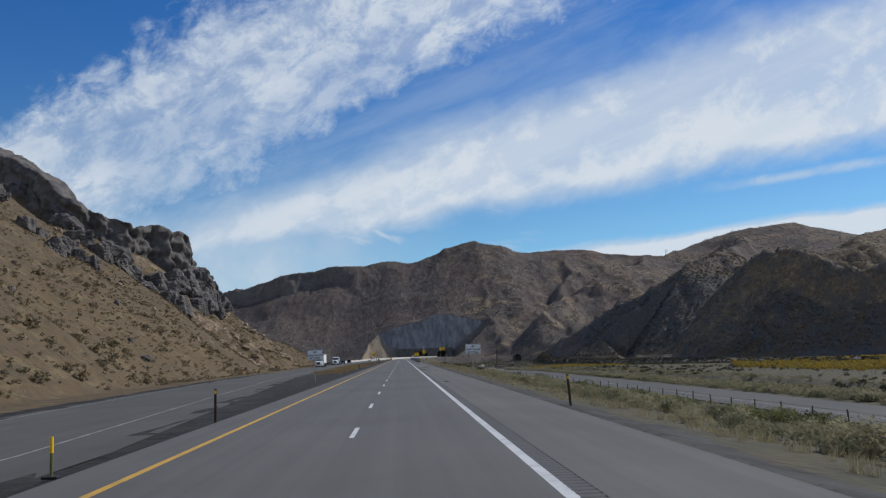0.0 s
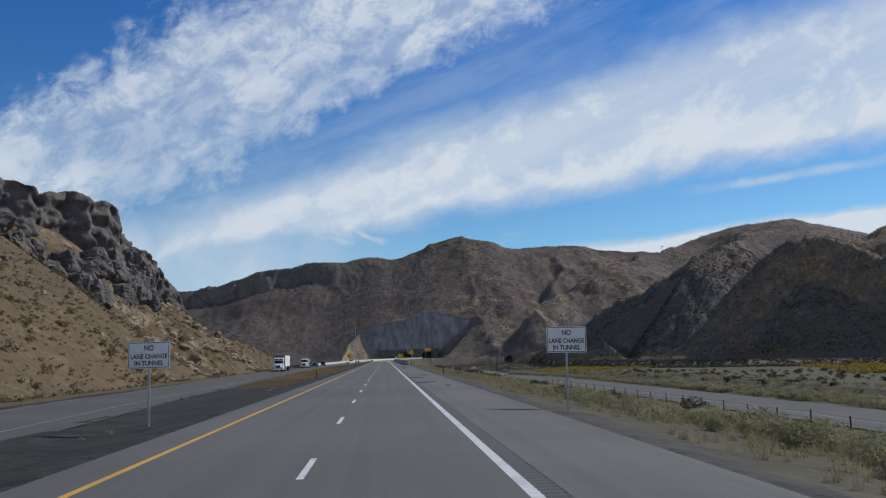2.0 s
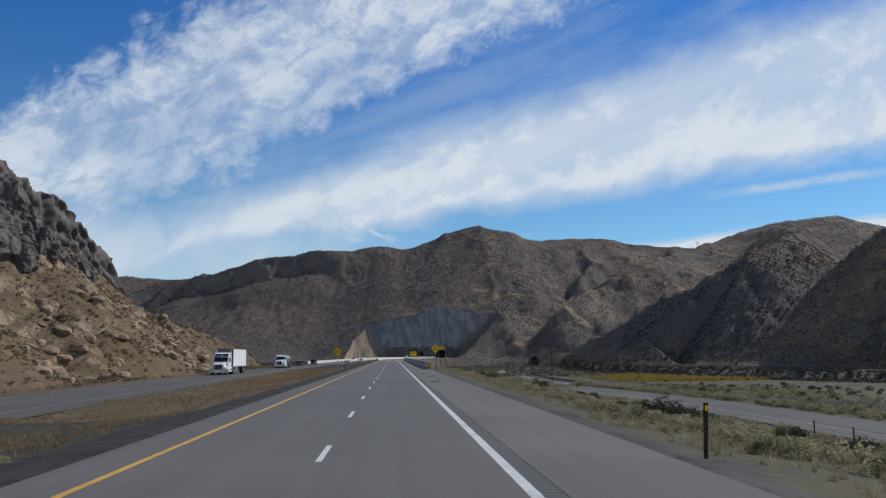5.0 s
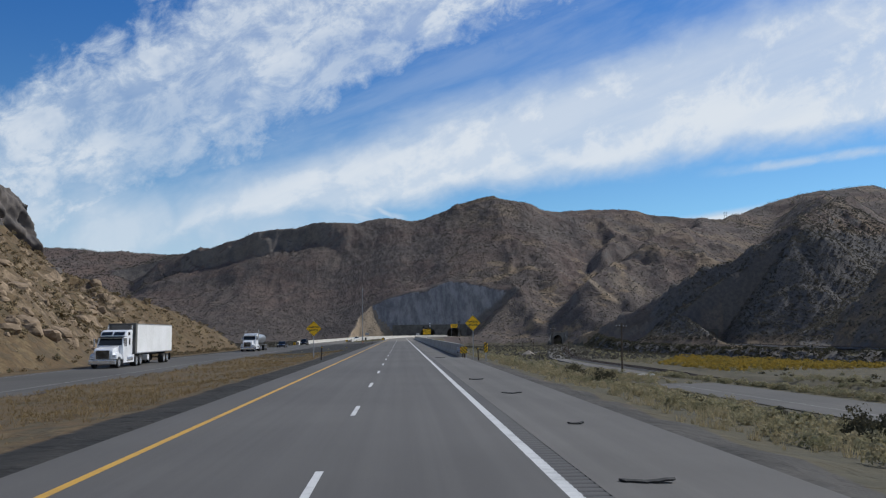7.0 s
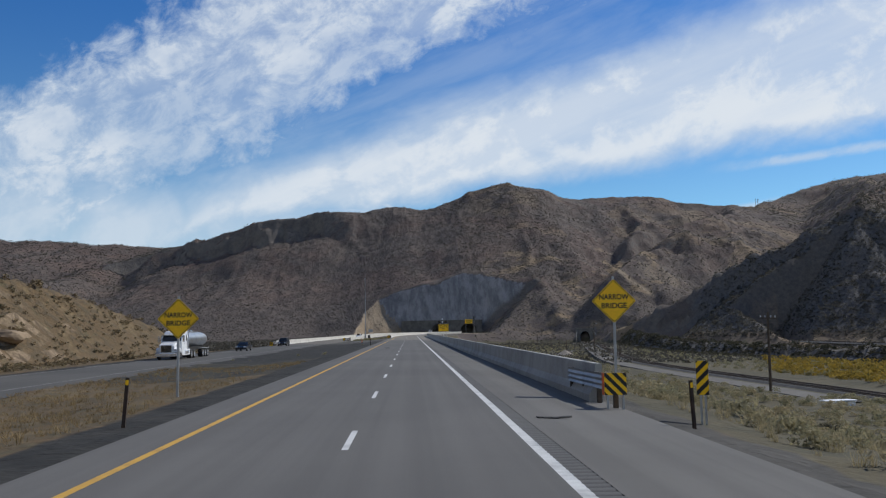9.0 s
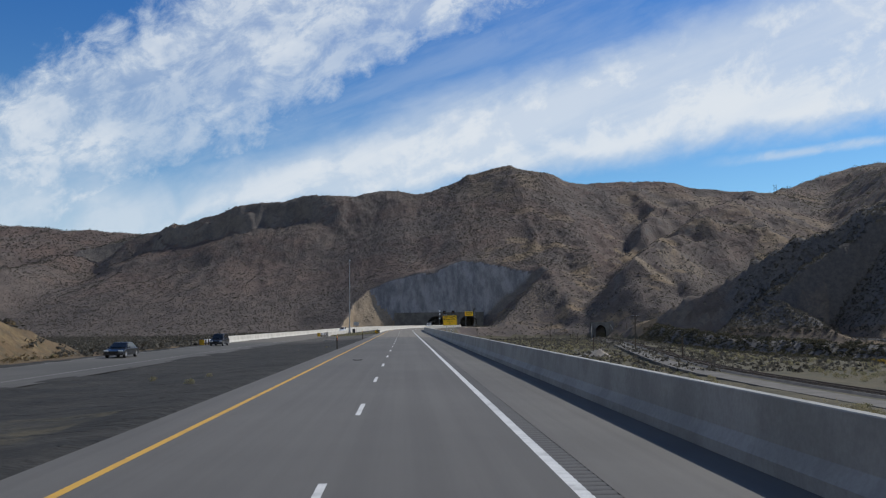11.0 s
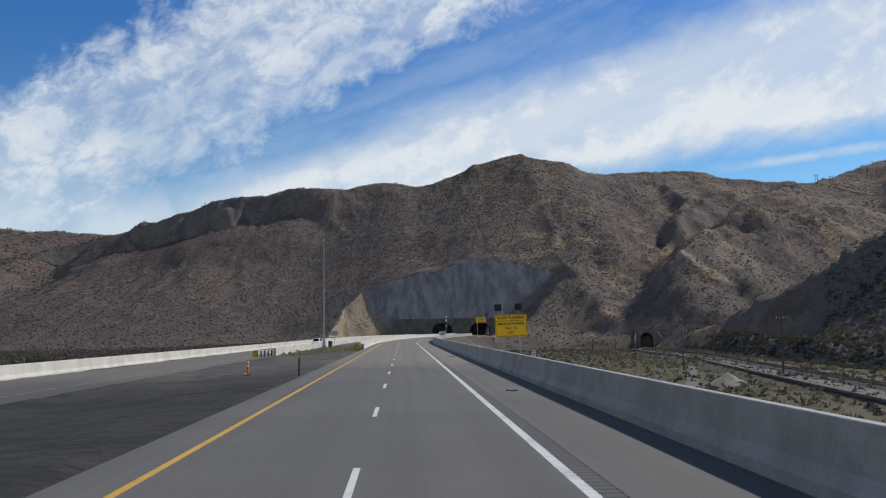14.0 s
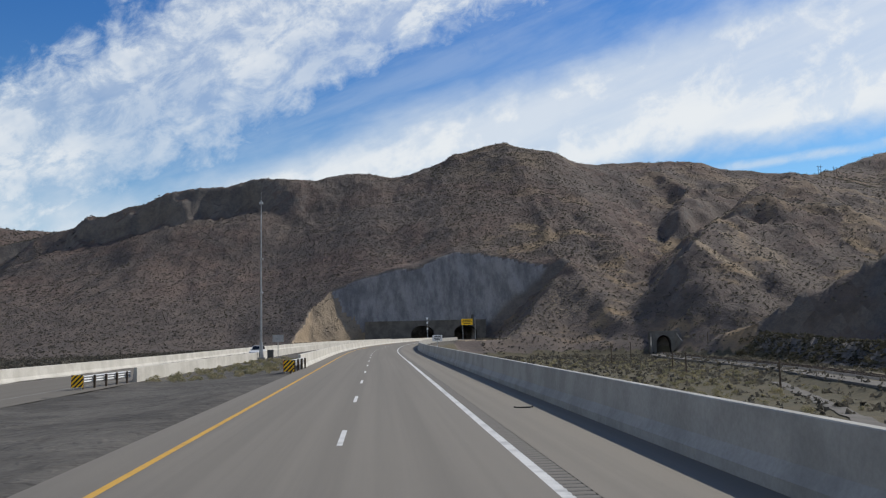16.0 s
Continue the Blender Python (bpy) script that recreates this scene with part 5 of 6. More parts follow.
x, y = field(800, 12.5, 24, 4, 110, lambda x, y: verge_ok(x, y) & patchy(x, y, 7, 0.0, 207))
scatter("brush_roadside", x, y, sizes(len(x), 0.55, 1.15), NEAR_BUSH, SAGE_GREY, "fluffy grey-green rabbitbrush along the verge", tall=0.95)
x, y = field(4500, 30, 130, 250, 700, lambda x, y: verge_ok(x, y) & (height(x, y) < -2.5) & (nearest(x, y, BANK)[1] > 12) & ((x < 62) | (y > 400)) & patchy(x, y, 16, -0.3, 209))
scatter("sage_valley", x, y, sizes(len(x), 0.35, 0.95), VERGE_BUSH, SAGE_GREY, "grey-green brush on the valley floor")
x, y = field(2600, 40, 60, -10, 300, lambda x, y: verge_ok(x, y) & patchy(x, y, 12, -0.15, 219))
scatter("sage_meadow", x, y, sizes(len(x), 0.4, 1.0), VERGE_BUSH, SAGE_GREY, "grey-green mounds of brush across the valley road", tall=0.8)
x, y = field(1500, 39.8, 44.6, -10, 330, lambda x, y: (nearest(x, y, RAIL)[1] > 2.9) & patchy(x, y, 9, -0.35, 225))
scatter("sage_mounds", x, y, sizes(len(x), 0.6, 1.25), VERGE_BUSH, SAGE_GREY, "rounded grey-green brush along the valley road", tall=0.8)
x, y = field(1000, 24.5, 29.2, 0, 300, lambda x, y: patchy(x, y, 8, -0.3, 229))
scatter("brush_fence_line", x, y, sizes(len(x), 0.3, 0.6), VERGE_BUSH, SAGE_GREY, "grey-green brush grown up along the wire fence", tall=0.9)
x, y = field(150, 13, 27, 22, 330, lambda x, y: verge_ok(x, y) & patchy(x, y, 20, 0.0, 235))
scatter("dark_brush_verge", x, y, sizes(len(x), 0.7, 1.4), NEAR_BUSH, THICKET, "single dark bushes on the verge", tall=1.0)
x, y = field(110, 13.5, 27, 10, 90, lambda x, y: verge_ok(x, y) & patchy(x, y, 9, -0.1, 239))
scatter("green_brush_verge", x, y, sizes(len(x), 0.7, 1.45), NEAR_BUSH, GREEN_BRUSH, "tall green brush on the bank beside the shoulder", tall=0.95)
x, y = field(5200, 46, 190, 10, 330, lambda x, y: verge_ok(x, y) & patchy(x, y, 34, 0.12, 221) & (nearest(x, y, BANK)[1] > 36))
scatter("brush_meadow", x, y, sizes(len(x), 0.35, 0.9), MID_BUSH, THICKET, "dark brush clumps in the dry meadow", tall=0.8)
x, y = field(13000, 34, 190, 20, 420, lambda x, y: verge_ok(x, y) & (height(x, y) < -1.5) & (nearest(x, y, BANK)[1] > 10) & patchy(x, y, 22, -0.2, 223))
scatter("dry_grass_meadow", x, y, sizes(len(x), 0.35, 0.75), TUFT, STRAW, "straw-coloured grass over the valley meadow")
x, y = field(24000, 54, 190, 140, 520, lambda x, y: verge_ok(x, y) & (nearest(x, y, BANK)[1] > 6) & np.where(y < 310, (x > 0.39 * y + 4) & (x > 80) & (height(x, y) < -1.5), (y > 332) & (x > 0.40 * (y - 232)) & (x < 112) & (nearest(x, y, RAIL)[1] > 9)) & patchy(x, y, 30, -0.2, 211))
scatter("rabbitbrush_field", x, y, sizes(len(x), 0.4, 0.85), FIELD_BUSH, RABBIT, "bright yellow autumn rabbitbrush in the meadow")
x, y = field(11000, 8.8, 28.5, -5, 310, lambda x, y: verge_ok(x, y) & (x > 9.8 + 1.2 * fbm(x / 7, y / 7, 2, 237)) & patchy(x, y, 5, -0.3, 213))
scatter("dry_grass_verge", x, y, sizes(len(x), 0.25, 0.58), BIG_TUFT, STRAW, "pale dry grass on the road verge")
x, y = field(30000, -24, -5.6, 120, 320, lambda x, y: (x > left_line(y) + 2.0) & (x - bend(y) < -7.2) & (y > 165 - 3 * (x + 20)) & patchy(x, y, 6, -0.1, 215))
scatter("dry_grass_median", x, y, sizes(len(x), 0.16, 0.42), LOW_TUFT, MEDIAN_GRASS, "short brown dry grass in the median")
x, y = field(160, -20, -6.0, 40, 400, lambda x, y: (x > left_line(y) + 2.2) & (x - bend(y) < -6.5) & patchy(x, y, 12, 0.25, 217))
scatter("weeds_median", x, y, sizes(len(x), 0.12, 0.35), VERGE_BUSH, SAGE_GREY, "scattered weeds on the gravel median")
x, y = field(260, -17, -6.4, 503, 560, lambda x, y: (x > left_line(y) + 2.8) & (x > -17.0 + 0.02 * (y - 503)))
scatter("weeds_nose", x, y, sizes(len(x), 0.25, 0.55), VERGE_BUSH, SAGE_GREY, "weeds between the two bridges")


# ---- lettering and signs ----
def lettering(text, size, mat, parent, at, name="lettering", width=None):
    """Raised letters on a panel that faces -y; at is the centre of the line."""
    cu = bpy.data.curves.new("text", "FONT")
    cu.body, cu.size, cu.align_x, cu.align_y, cu.extrude = text, size, "CENTER", "CENTER", 0.002
    cu.offset = size * (0.0 if "M" in text else 0.024)
    ob = bpy.data.objects.new("text", cu)
    scene.collection.objects.link(ob)
    dg = bpy.context.evaluated_depsgraph_get()
    me = bpy.data.meshes.new_from_object(ob.evaluated_get(dg))
    bpy.data.objects.remove(ob)
    bpy.data.curves.remove(cu)
    me.materials.clear()
    me.materials.append(mat)
    if width:
        span = max(v.co.x for v in me.vertices) - min(v.co.x for v in me.vertices)
        me.transform(Matrix.Diagonal((width / span, 1, 1, 1)))
    me.transform(Matrix.Translation(at) @ Euler((radians(90), 0, 0)).to_matrix().to_4x4())
    out = new(name, me)
    out.parent = parent
    return out


def add_round_rect(bm, w, h, r, y0, y1, cx=0.0, cz=0.0, turn=0.0):
    pts = []
    for k, (sx, sz) in enumerate(((1, -1), (1, 1), (-1, 1), (-1, -1))):
        for t in np.linspace(0, math.pi / 2, 4):
            a = -math.pi / 2 + k * math.pi / 2 + t
            pts.append((sx * (w / 2 - r) + r * math.cos(a), sz * (h / 2 - r) + r * math.sin(a)))
    c, s = math.cos(turn), math.sin(turn)
    return add_prism(bm, [(cx + x * c - z * s, cz + x * s + z * c) for x, z in pts], y0, y1)


def add_border(bm, w, h, r, line, y, cx=0.0, cz=0.0, turn=0.0):
    def ring(w, h, r):
        pts = []
        for k, (sx, sz) in enumerate(((1, -1), (1, 1), (-1, 1), (-1, -1))):
            for t in np.linspace(0, math.pi / 2, 4):
                a = -math.pi / 2 + k * math.pi / 2 + t
                pts.append((sx * (w / 2 - r) + r * math.cos(a), sz * (h / 2 - r) + r * math.sin(a)))
        c, s = math.cos(turn), math.sin(turn)
        return [bm.verts.new((cx + x * c - z * s, y, cz + x * s + z * c)) for x, z in pts]

    a, b = ring(w, h, r), ring(w - 2 * line, h - 2 * line, max(r - line, 0.005))
    n = len(a)
    for k in range(n):
        bm.faces.new((a[k], a[(k + 1) % n], b[(k + 1) % n], b[k]))
    bmesh.ops.recalc_face_normals(bm, faces=bm.faces)
    return bm


def steel_post(parent, x, y, top, r=0.045):
    return part("post", box((x - r, y - r, -0.6), (x + r, y + r, top), 0.006), STEEL, parent, "galvanised steel post")


def white_sign(m, w=1.62, h=1.06, bottom=2.32):
    s = empty("traffic_sign", m)
    tagged(s, "white sign reading NO LANE CHANGE IN TUNNEL on one steel post", "traffic sign", "lane change signs")
    steel_post(s, 0, 0.06, bottom + h + 0.05)
    cz = bottom + h / 2
    part("panel", add_round_rect(bmesh.new(), w, h, 0.06, -0.012, 0.012, 0, cz), SIGN_WHITE, s, "white sheet metal panel")
    part("border", add_border(bmesh.new(), w - 0.05, h - 0.05, 0.05, 0.025, -0.016, 0, cz), INK, s, "thin black border")
    for text, size, z, width in (("NO", 0.30, 0.27, 0.36), ("LANE CHANGE", 0.26, -0.06, 1.42), ("IN TUNNEL", 0.26, -0.33, 1.12)):
        lettering(text, size, INK, s, (0, -0.016, cz + z), width=width)
    return s


white_sign(pose(-7.9, 89.5, hz(-7.9, 89.5), 0, 0, 3))
white_sign(pose(8.85, 88.8, hz(8.85, 88.8), 0, 1.5, -4))


def diamond_sign(m, centre, side=1.14):
    s = empty("warning_sign", m)
    tagged(s, "yellow diamond sign reading NARROW BRIDGE on a steel post", "traffic sign", "narrow bridge signs")
    steel_post(s, 0, 0.05, centre + 0.9)
    part("panel", add_round_rect(bmesh.new(), side, side, 0.06, -0.012, 0.012, 0, centre, math.pi / 4), SIGN_YELLOW, s, "yellow sheet metal panel")
    part("border", add_border(bmesh.new(), side - 0.05, side - 0.05, 0.05, 0.02, -0.016, 0, centre, math.pi / 4), INK, s, "thin black border")
    lettering("NARROW", 0.27, INK, s, (0, -0.016, centre + 0.14), width=1.08)
    lettering("BRIDGE", 0.27, INK, s, (0, -0.016, centre - 0.18), width=0.92)
    return s


for x, y, c in ((8.7, 279, 3.2), (-7.9, 282.3, 2.85)):
    diamond_sign(pose(x, y, hz(x, y), 0, 0, -3 if x > 0 else 4), c - hz(x, y))


def icy_sign():
    x, y = 9.35, 451.3
    g = hz(x, y)
    s = empty("flashing_sign", pose(x, y, g, 0, -1.6, -4))
    tagged(s, "large yellow sign about icy bridges with two dark beacons on top", "traffic sign")
    cz = 2.77 - g
    for dx in (-0.62, 0.62):
        steel_post(s, dx, 0.10, cz + 1.15, 0.05)
    part("panel", add_round_rect(bmesh.new(), 2.5, 1.72, 0.08, -0.014, 0.014, 0, cz), SIGN_YELLOW, s, "yellow sheet metal panel")
    part("border", add_border(bmesh.new(), 2.42, 1.64, 0.06, 0.035, -0.018, 0, cz), INK, s, "black border")
    part("divider", box((-1.19, -0.020, cz + 0.36), (1.19, -0.016, cz + 0.395)), INK, s, "thin black rule")
    for text, size, z, width in (("WHEN FLASHING", 0.30, 0.60, 2.1), ("BRIDGES/TUNNEL", 0.28, 0.14, 2.1), ("MAY BE", 0.28, -0.20, 0.95), ("ICY", 0.28, -0.55, 0.42)):
        lettering(text, size, INK, s, (0, -0.018, cz + z), width=width)
    for dx in (-0.95, 0.62):
        b = part("beacon", box((dx - 0.27, -0.02, cz + 1.16), (dx + 0.27, 0.16, cz + 1.70), 0.02), INK, s, "square black beacon housing")
        ring = bmesh.new()
        bmesh.ops.create_cone(ring, cap_ends=False, segments=20, radius1=0.17, radius2=0.15, depth=0.16, matrix=Matrix.Translation((dx, -0.08, cz + 1.43)) @ Euler((radians(90), 0, 0)).to_matrix().to_4x4())
        part("visor", ring, INK, b, "black round visor")
        lens = bmesh.new()
        bmesh.ops.create_uvsphere(lens, u_segments=16, v_segments=8, radius=0.14, matrix=Matrix.Translation((dx, -0.03, cz + 1.43)) @ Matrix.Diagonal((1, 0.35, 1, 1)))
        part("lens", lens, surface("amber_lens", ((0.10, 0.045, 0.008), (0.07, 0.03, 0.006)), 4.0, 0.25), b, "unlit dark amber lens", True)
        part("beacon_bracket", box((dx - 0.03, 0.05, cz + 0.85), (dx + 0.03, 0.11, cz + 1.17)), STEEL, s)


icy_sign()


def far_signs():
    # yellow board by the tunnel, its writing too small to read
    x, y = 40.5, 811
    s = empty("tunnel_sign", pose(x, y, 0, 0, 0, -6))
    tagged(s, "yellow board with dark lines of writing beside the tunnel", "traffic sign")
    for dx in (-1.9, 3.6):
        part("post", tube((dx, 0.25, -1.5), (dx, 0.25, 9.6), 0.14, 0.11), STEEL, s, "tall steel post")
    part("panel", add_round_rect(bmesh.new(), 5.0, 2.7, 0.15, -0.04, 0.04, 0, 7.7), SIGN_YELLOW, s, "yellow sheet metal panel")
    for z, w in ((0.7, 3.8), (0.0, 4.2), (-0.7, 3.0)):
        part("writing_bar", box((-w / 2, -0.06, 7.7 + z - 0.14), (w / 2, -0.045, 7.7 + z + 0.14)), INK, s, "dark line of writing")
    # white board at the parapet
    s = empty("speed_sign", pose(8.3, 545.5, 0, 0, 0, -5))
    tagged(s, "small white sign with dark writing above the parapet", "traffic sign")
    steel_post(s, 0, 0.05, 2.4)
    part("panel", add_round_rect(bmesh.new(), 1.25, 0.78, 0.05, -0.012, 0.012, 0, 1.95), SIGN_WHITE, s, "white sheet metal panel")
    for z, w in ((0.2, 0.8), (0.0, 0.95), (-0.2, 0.7)):
        part("writing_bar", box((-w / 2, -0.018, 1.95 + z - 0.05), (w / 2, -0.014, 1.95 + z + 0.05)), INK, s, "dark line of writing")
    # grey back of a sign for the other carriageway
    s = empty("sign_from_behind", pose(-13.8, 566, -0.4, 0, 0, 4))
    tagged(s, "grey back of a sign facing the opposite lanes", "traffic sign")
    steel_post(s, 0, -0.05, 3.3)
    part("panel", add_round_rect(bmesh.new(), 1.6, 1.05, 0.05, -0.012, 0.012, 0, 2.75), STEEL, s, "bare metal back of the panel")
    # signal mast between the bores
    s = empty("signal_mast", pose(22.5, 806, 0))
    tagged(s, "slim grey mast with small signals before the tunnel", "signal mast")
    part("mast", tube((0, 0, -0.5), (0, 0, 9.5), 0.12, 0.07), STEEL, s)
    for z in (4.5, 7.2, 9.0):
        part("signal", box((-0.35, -0.25, z), (0.35, 0.15, z + 0.9), 0.05), SIGN_WHITE, s, "pale signal housing")


far_signs()


# ---- hazard markers, guard rails, delineators ----
def clip(poly, a, b, c):
    """The part of a polygon of (x, z) where a x + b z <= c."""
    out = []
    for p, q in zip(poly, poly[1:] + poly[:1]):
        dp, dq = a * p[0] + b * p[1] - c, a * q[0] + b * q[1] - c
        if dp <= 0:
            out.append(p)
        if (dp < 0 < dq) or (dq < 0 < dp):
            t = dp / (dp - dq)
            out.append((p[0] + (q[0] - p[0]) * t, p[1] + (q[1] - p[1]) * t))
    return out


ORANGE = surface("orange_sheeting", ((0.72, 0.13, 0.02), (0.62, 0.11, 0.02)), 2.0, 0.5)


def striped_panel(parent, w, h, cz, y, lean=1):
    part("panel", box((-w / 2, y - 0.012, cz - h / 2), (w / 2, y + 0.012, cz + h / 2), 0.004), SIGN_YELLOW, parent, "yellow striped hazard panel")
    sq = [(-w / 2, cz - h / 2), (w / 2, cz - h / 2), (w / 2, cz + h / 2), (-w / 2, cz + h / 2)]
    k, pitch = -w - h, 0.30
    while k < w + h:
        p = clip(clip(sq, lean, 1, k + cz + pitch * 0.5), -lean, -1, -(k + cz))
        if len(p) > 2:
            bm = bmesh.new()
            bm.faces.new([bm.verts.new((x, y - 0.016, z)) for x, z in p])
            part("stripe", bm, INK, parent, "black diagonal stripe")
        k += pitch


def hazard_marker(m, label, w=0.72, h=0.78, cz=0.55, lean=1, edge=True):
    s = empty("hazard_marker", m)
    tagged(s, label, "hazard marker", "hazard markers")
    striped_panel(s, w, h, cz, -0.03, lean)
    for dx in (-w / 2 + 0.1, w / 2 - 0.1):
        part("post", box((dx - 0.03, -0.01, -0.5), (dx + 0.03, 0.05, cz + h / 2)), STEEL, s)
    if edge:
        part("side_plate", box((-w / 2 - 0.02, -0.012, cz - h / 2), (-w / 2, 0.22, cz + h / 2)), ORANGE, s, "orange side plate")
    return s


def guard_rail(x0, y0, x1, y1, z, name="guard_rail", label="galvanised steel guard rail leading to the parapet"):
    s = empty(name, pose(x0, y0, z))
    tagged(s, label, "guard rail", "guard rails")
    st = along([(0, 0, 0), ((x1 - x0) / 2, (y1 - y0) / 2, 0), (x1 - x0, y1 - y0, 0)], 0.9)
    wave = [(0.0 + (0.055 if k % 2 else 0.0), 0.36 + 0.083 * k) for k in range(7)]
    sweep("beam", st, wave + [(a + 0.012, b) for a, b in wave[::-1]], STEEL, s, "corrugated steel beam")
    for p, d in st[::2]:
        part("post", box((p.x + 0.08, p.y - 0.07, -0.5), (p.x + 0.22, p.y + 0.07, 0.84), 0.01), WOOD, s, "squared wooden post")
    return s


guard_rail(7.25, 273.9, 6.98, 279.5, -0.02)
hazard_marker(pose(7.3, 273.5, -0.02), "yellow and black striped marker with an orange edge", 0.66, 0.64, 0.60)
guard_rail(-5.4, 500.5, -4.95, 508.5, -0.02)
hazard_marker(pose(-5.3, 500.0, -0.02), "striped marker at the median rail end", cz=0.5, lean=-1)
guard_rail(-18.3, 497.0, -17.45, 505.5, -0.6)
hazard_marker(pose(-18.3, 496.5, -0.6), "striped marker at the opposite rail end", cz=0.55, lean=-1)
guard_rail(left_line(428.0) - 8.1, 428.0, left_line(438.0) - 8.3, 438.5, -0.6)
hazard_marker(pose(left_line(427.0) - 8.0, 427.5, -0.6), "striped marker at the outer rail end", cz=0.5, lean=-1)
hazard_marker(pose(9.25, 271.6, hz(9.25, 271.6), 0, 0, -20), "narrow yellow and black object marker on the verge", 0.32, 0.92, 1.25, -1, False)

RUST = surface("rusty_steel", ((0.085, 0.055, 0.040), (0.055, 0.040, 0.032)), 4.0, 0.8, 0.3)


def delineator():
    s = empty("delineator_post", pose(0, 0, 0))
    tagged(s, "thin dark steel delineator post with a small reflector", "delineator", "delineator posts")
    bm = bmesh.new()
    add_prism(bm, [(-0.04, -0.4), (0.04, -0.4), (0.04, 1.25), (-0.04, 1.25)], 0, 0.012)
    add_box(bm, (-0.045, 0.0, -0.4), (-0.03, 0.05, 1.25))
    add_box(bm, (0.03, 0.0, -0.4), (0.045, 0.05, 1.25))
    part("channel", bm, RUST, s)
    part("reflector", add_round_rect(bmesh.new(), 0.075, 0.13, 0.02, -0.02, -0.002, 0, 1.13), SIGN_YELLOW, s, "small yellow reflector")
    return s


first = delineator()
spots = [(-5.7, 31.7), (8.0, 33.0), (-6.5, 155.0), (8.6, 157.0), (-6.0, 270.5), (8.38, 269.8), (-5.3, 385.6), (-5.4, 437.3)]
first.matrix_basis = pose(spots[0][0], spots[0][1], hz(*spots[0]))
for k, (x, y) in enumerate(spots[1:]):
    copy_thing(first, pose(x, y, hz(x, y), (k % 3 - 1) * 3, (k % 4 - 1.5) * 2, k * 20 % 30))
s = empty("marker_post", pose(-5.7, 17.0, hz(-5.7, 17.0)))
tagged(s, "slim post with a yellow top on a dark flat base", "marker post", "marker posts")
part("base", box((-0.16, -0.12, 0.0), (0.16, 0.12, 0.05), 0.02), BLACK, s, "black rubber base")
part("stem", tube((0, 0, 0.04), (0, 0, 0.62), 0.032), surface("olive_plastic", ((0.16, 0.15, 0.05), (0.12, 0.11, 0.05)), 3.0, 0.6), s)
part("cap", tube((0, 0, 0.5), (0, 0, 0.82), 0.036, 0.030), SIGN_YELLOW, s, "yellow plastic top")

MARKER = s
for y in (122.0, 154.0, 186.0, 218.0, 250.0):
    x = float(left_line(y)) - 9.8
    copy_thing(MARKER, pose(x, y, hz(x, y), 0, 2, y % 40))

s = empty("channelizer_post", pose(-10.2, 447, hz(-10.2, 447)))
tagged(s, "faded orange channelizer tube with pale bands on gravel", "traffic cone")
part("base", box((-0.22, -0.22, 0.0), (0.22, 0.22, 0.06), 0.03), BLACK, s, "black rubber base")
part("tube", tube((0, 0, 0.05), (0, 0, 1.05), 0.075, 0.055, 14), ORANGE, s)
for z in (0.62, 0.85):
    part("band", tube((0, 0, z), (0, 0, z + 0.11), 0.074, 0.070, 14), SIGN_WHITE, s, "pale reflective band")


def drain():
    s = empty("drain_grate", pose(-11.6, 449, hz(-11.6, 449)))
    tagged(s, "steel drain grate sunk in the gravel", "drain grate")
    part("frame", box((-0.9, -0.6, -0.1), (0.9, 0.6, 0.10), 0.02), CONCRETE, s, "concrete frame")
    for k in range(9):
        part("bar", box((-0.75 + k * 0.18, -0.5, 0.10), (-0.69 + k * 0.18, 0.5, 0.14)), RUST, s)


drain()

# ---- mast, poles, fence ----
s = empty("light_mast", pose(-15.5, 560.5, -0.7))
tagged(s, "very tall slender grey steel mast with a bulky foot", "mast")
part("shaft", tube((0, 0, 0.4), (0, 0, 22.8), 0.17, 0.06, 12), STEEL, s)
part("foot", box((-0.5, -0.5, -0.6), (0.5, 0.5, 0.45), 0.05), CONCRETE, s, "concrete foot")
part("collar", tube((0, 0, 0.45), (0, 0, 2.6), 0.34, 0.22, 12), STEEL, s, "wide steel lower sleeve")
part("cabinet", box((0.9, -0.45, -0.4), (1.7, 0.35, 1.5), 0.04), DULL, s, "dark equipment cabinet")
for z in (9.4, 14.2):
    part("clamp", box((-0.12, -0.28, z), (0.28, 0.12, z + 0.3), 0.03), STEEL, s)
part("head", box((-0.28, -0.2, 22.2), (0.28, 0.2, 22.55), 0.05), STEEL, s, "small camera head")
part("rod", tube((0, 0, 22.7), (0, 0, 24.0), 0.02), STEEL, s, "thin lightning rod")


def utility_pole(m, h, arm=True):
    s = empty("utility_pole", m)
    tagged(s, "weathered wooden utility pole beside the railway", "utility pole", "utility poles")
    part("pole", tube((0, 0, -1.0), (0, 0, h), 0.17, 0.11, 10), WOOD, s)
    if arm:
        part("crossarm", box((-1.1, -0.06, h - 0.75), (1.1, 0.06, h - 0.6), 0.01), WOOD, s)
        for dx in (-1.0, -0.4, 0.4, 1.0):
            part("insulator", tube((dx, 0, h - 0.6), (dx, 0, h - 0.38), 0.05, 0.035, 8), SIGN_WHITE, s, "pale glass insulator")
    return s


for x, y, h in ((39.5, 337, 8.6), (60, 515, 9.5)):
    utility_pole(pose(x, y, hz(x, y), 0, 1, 20), h)
for x, y, h in ((59.5, 560, 4.6), (60.5, 600, 4.4), (65, 668, 5.6), (70, 634, 4.2), (84, 712, 5.0), (112, 716, 5.0), (57, 470, 4.5)):
    utility_pole(pose(x, y, hz(x, y), 1, -1, 30), h, False)


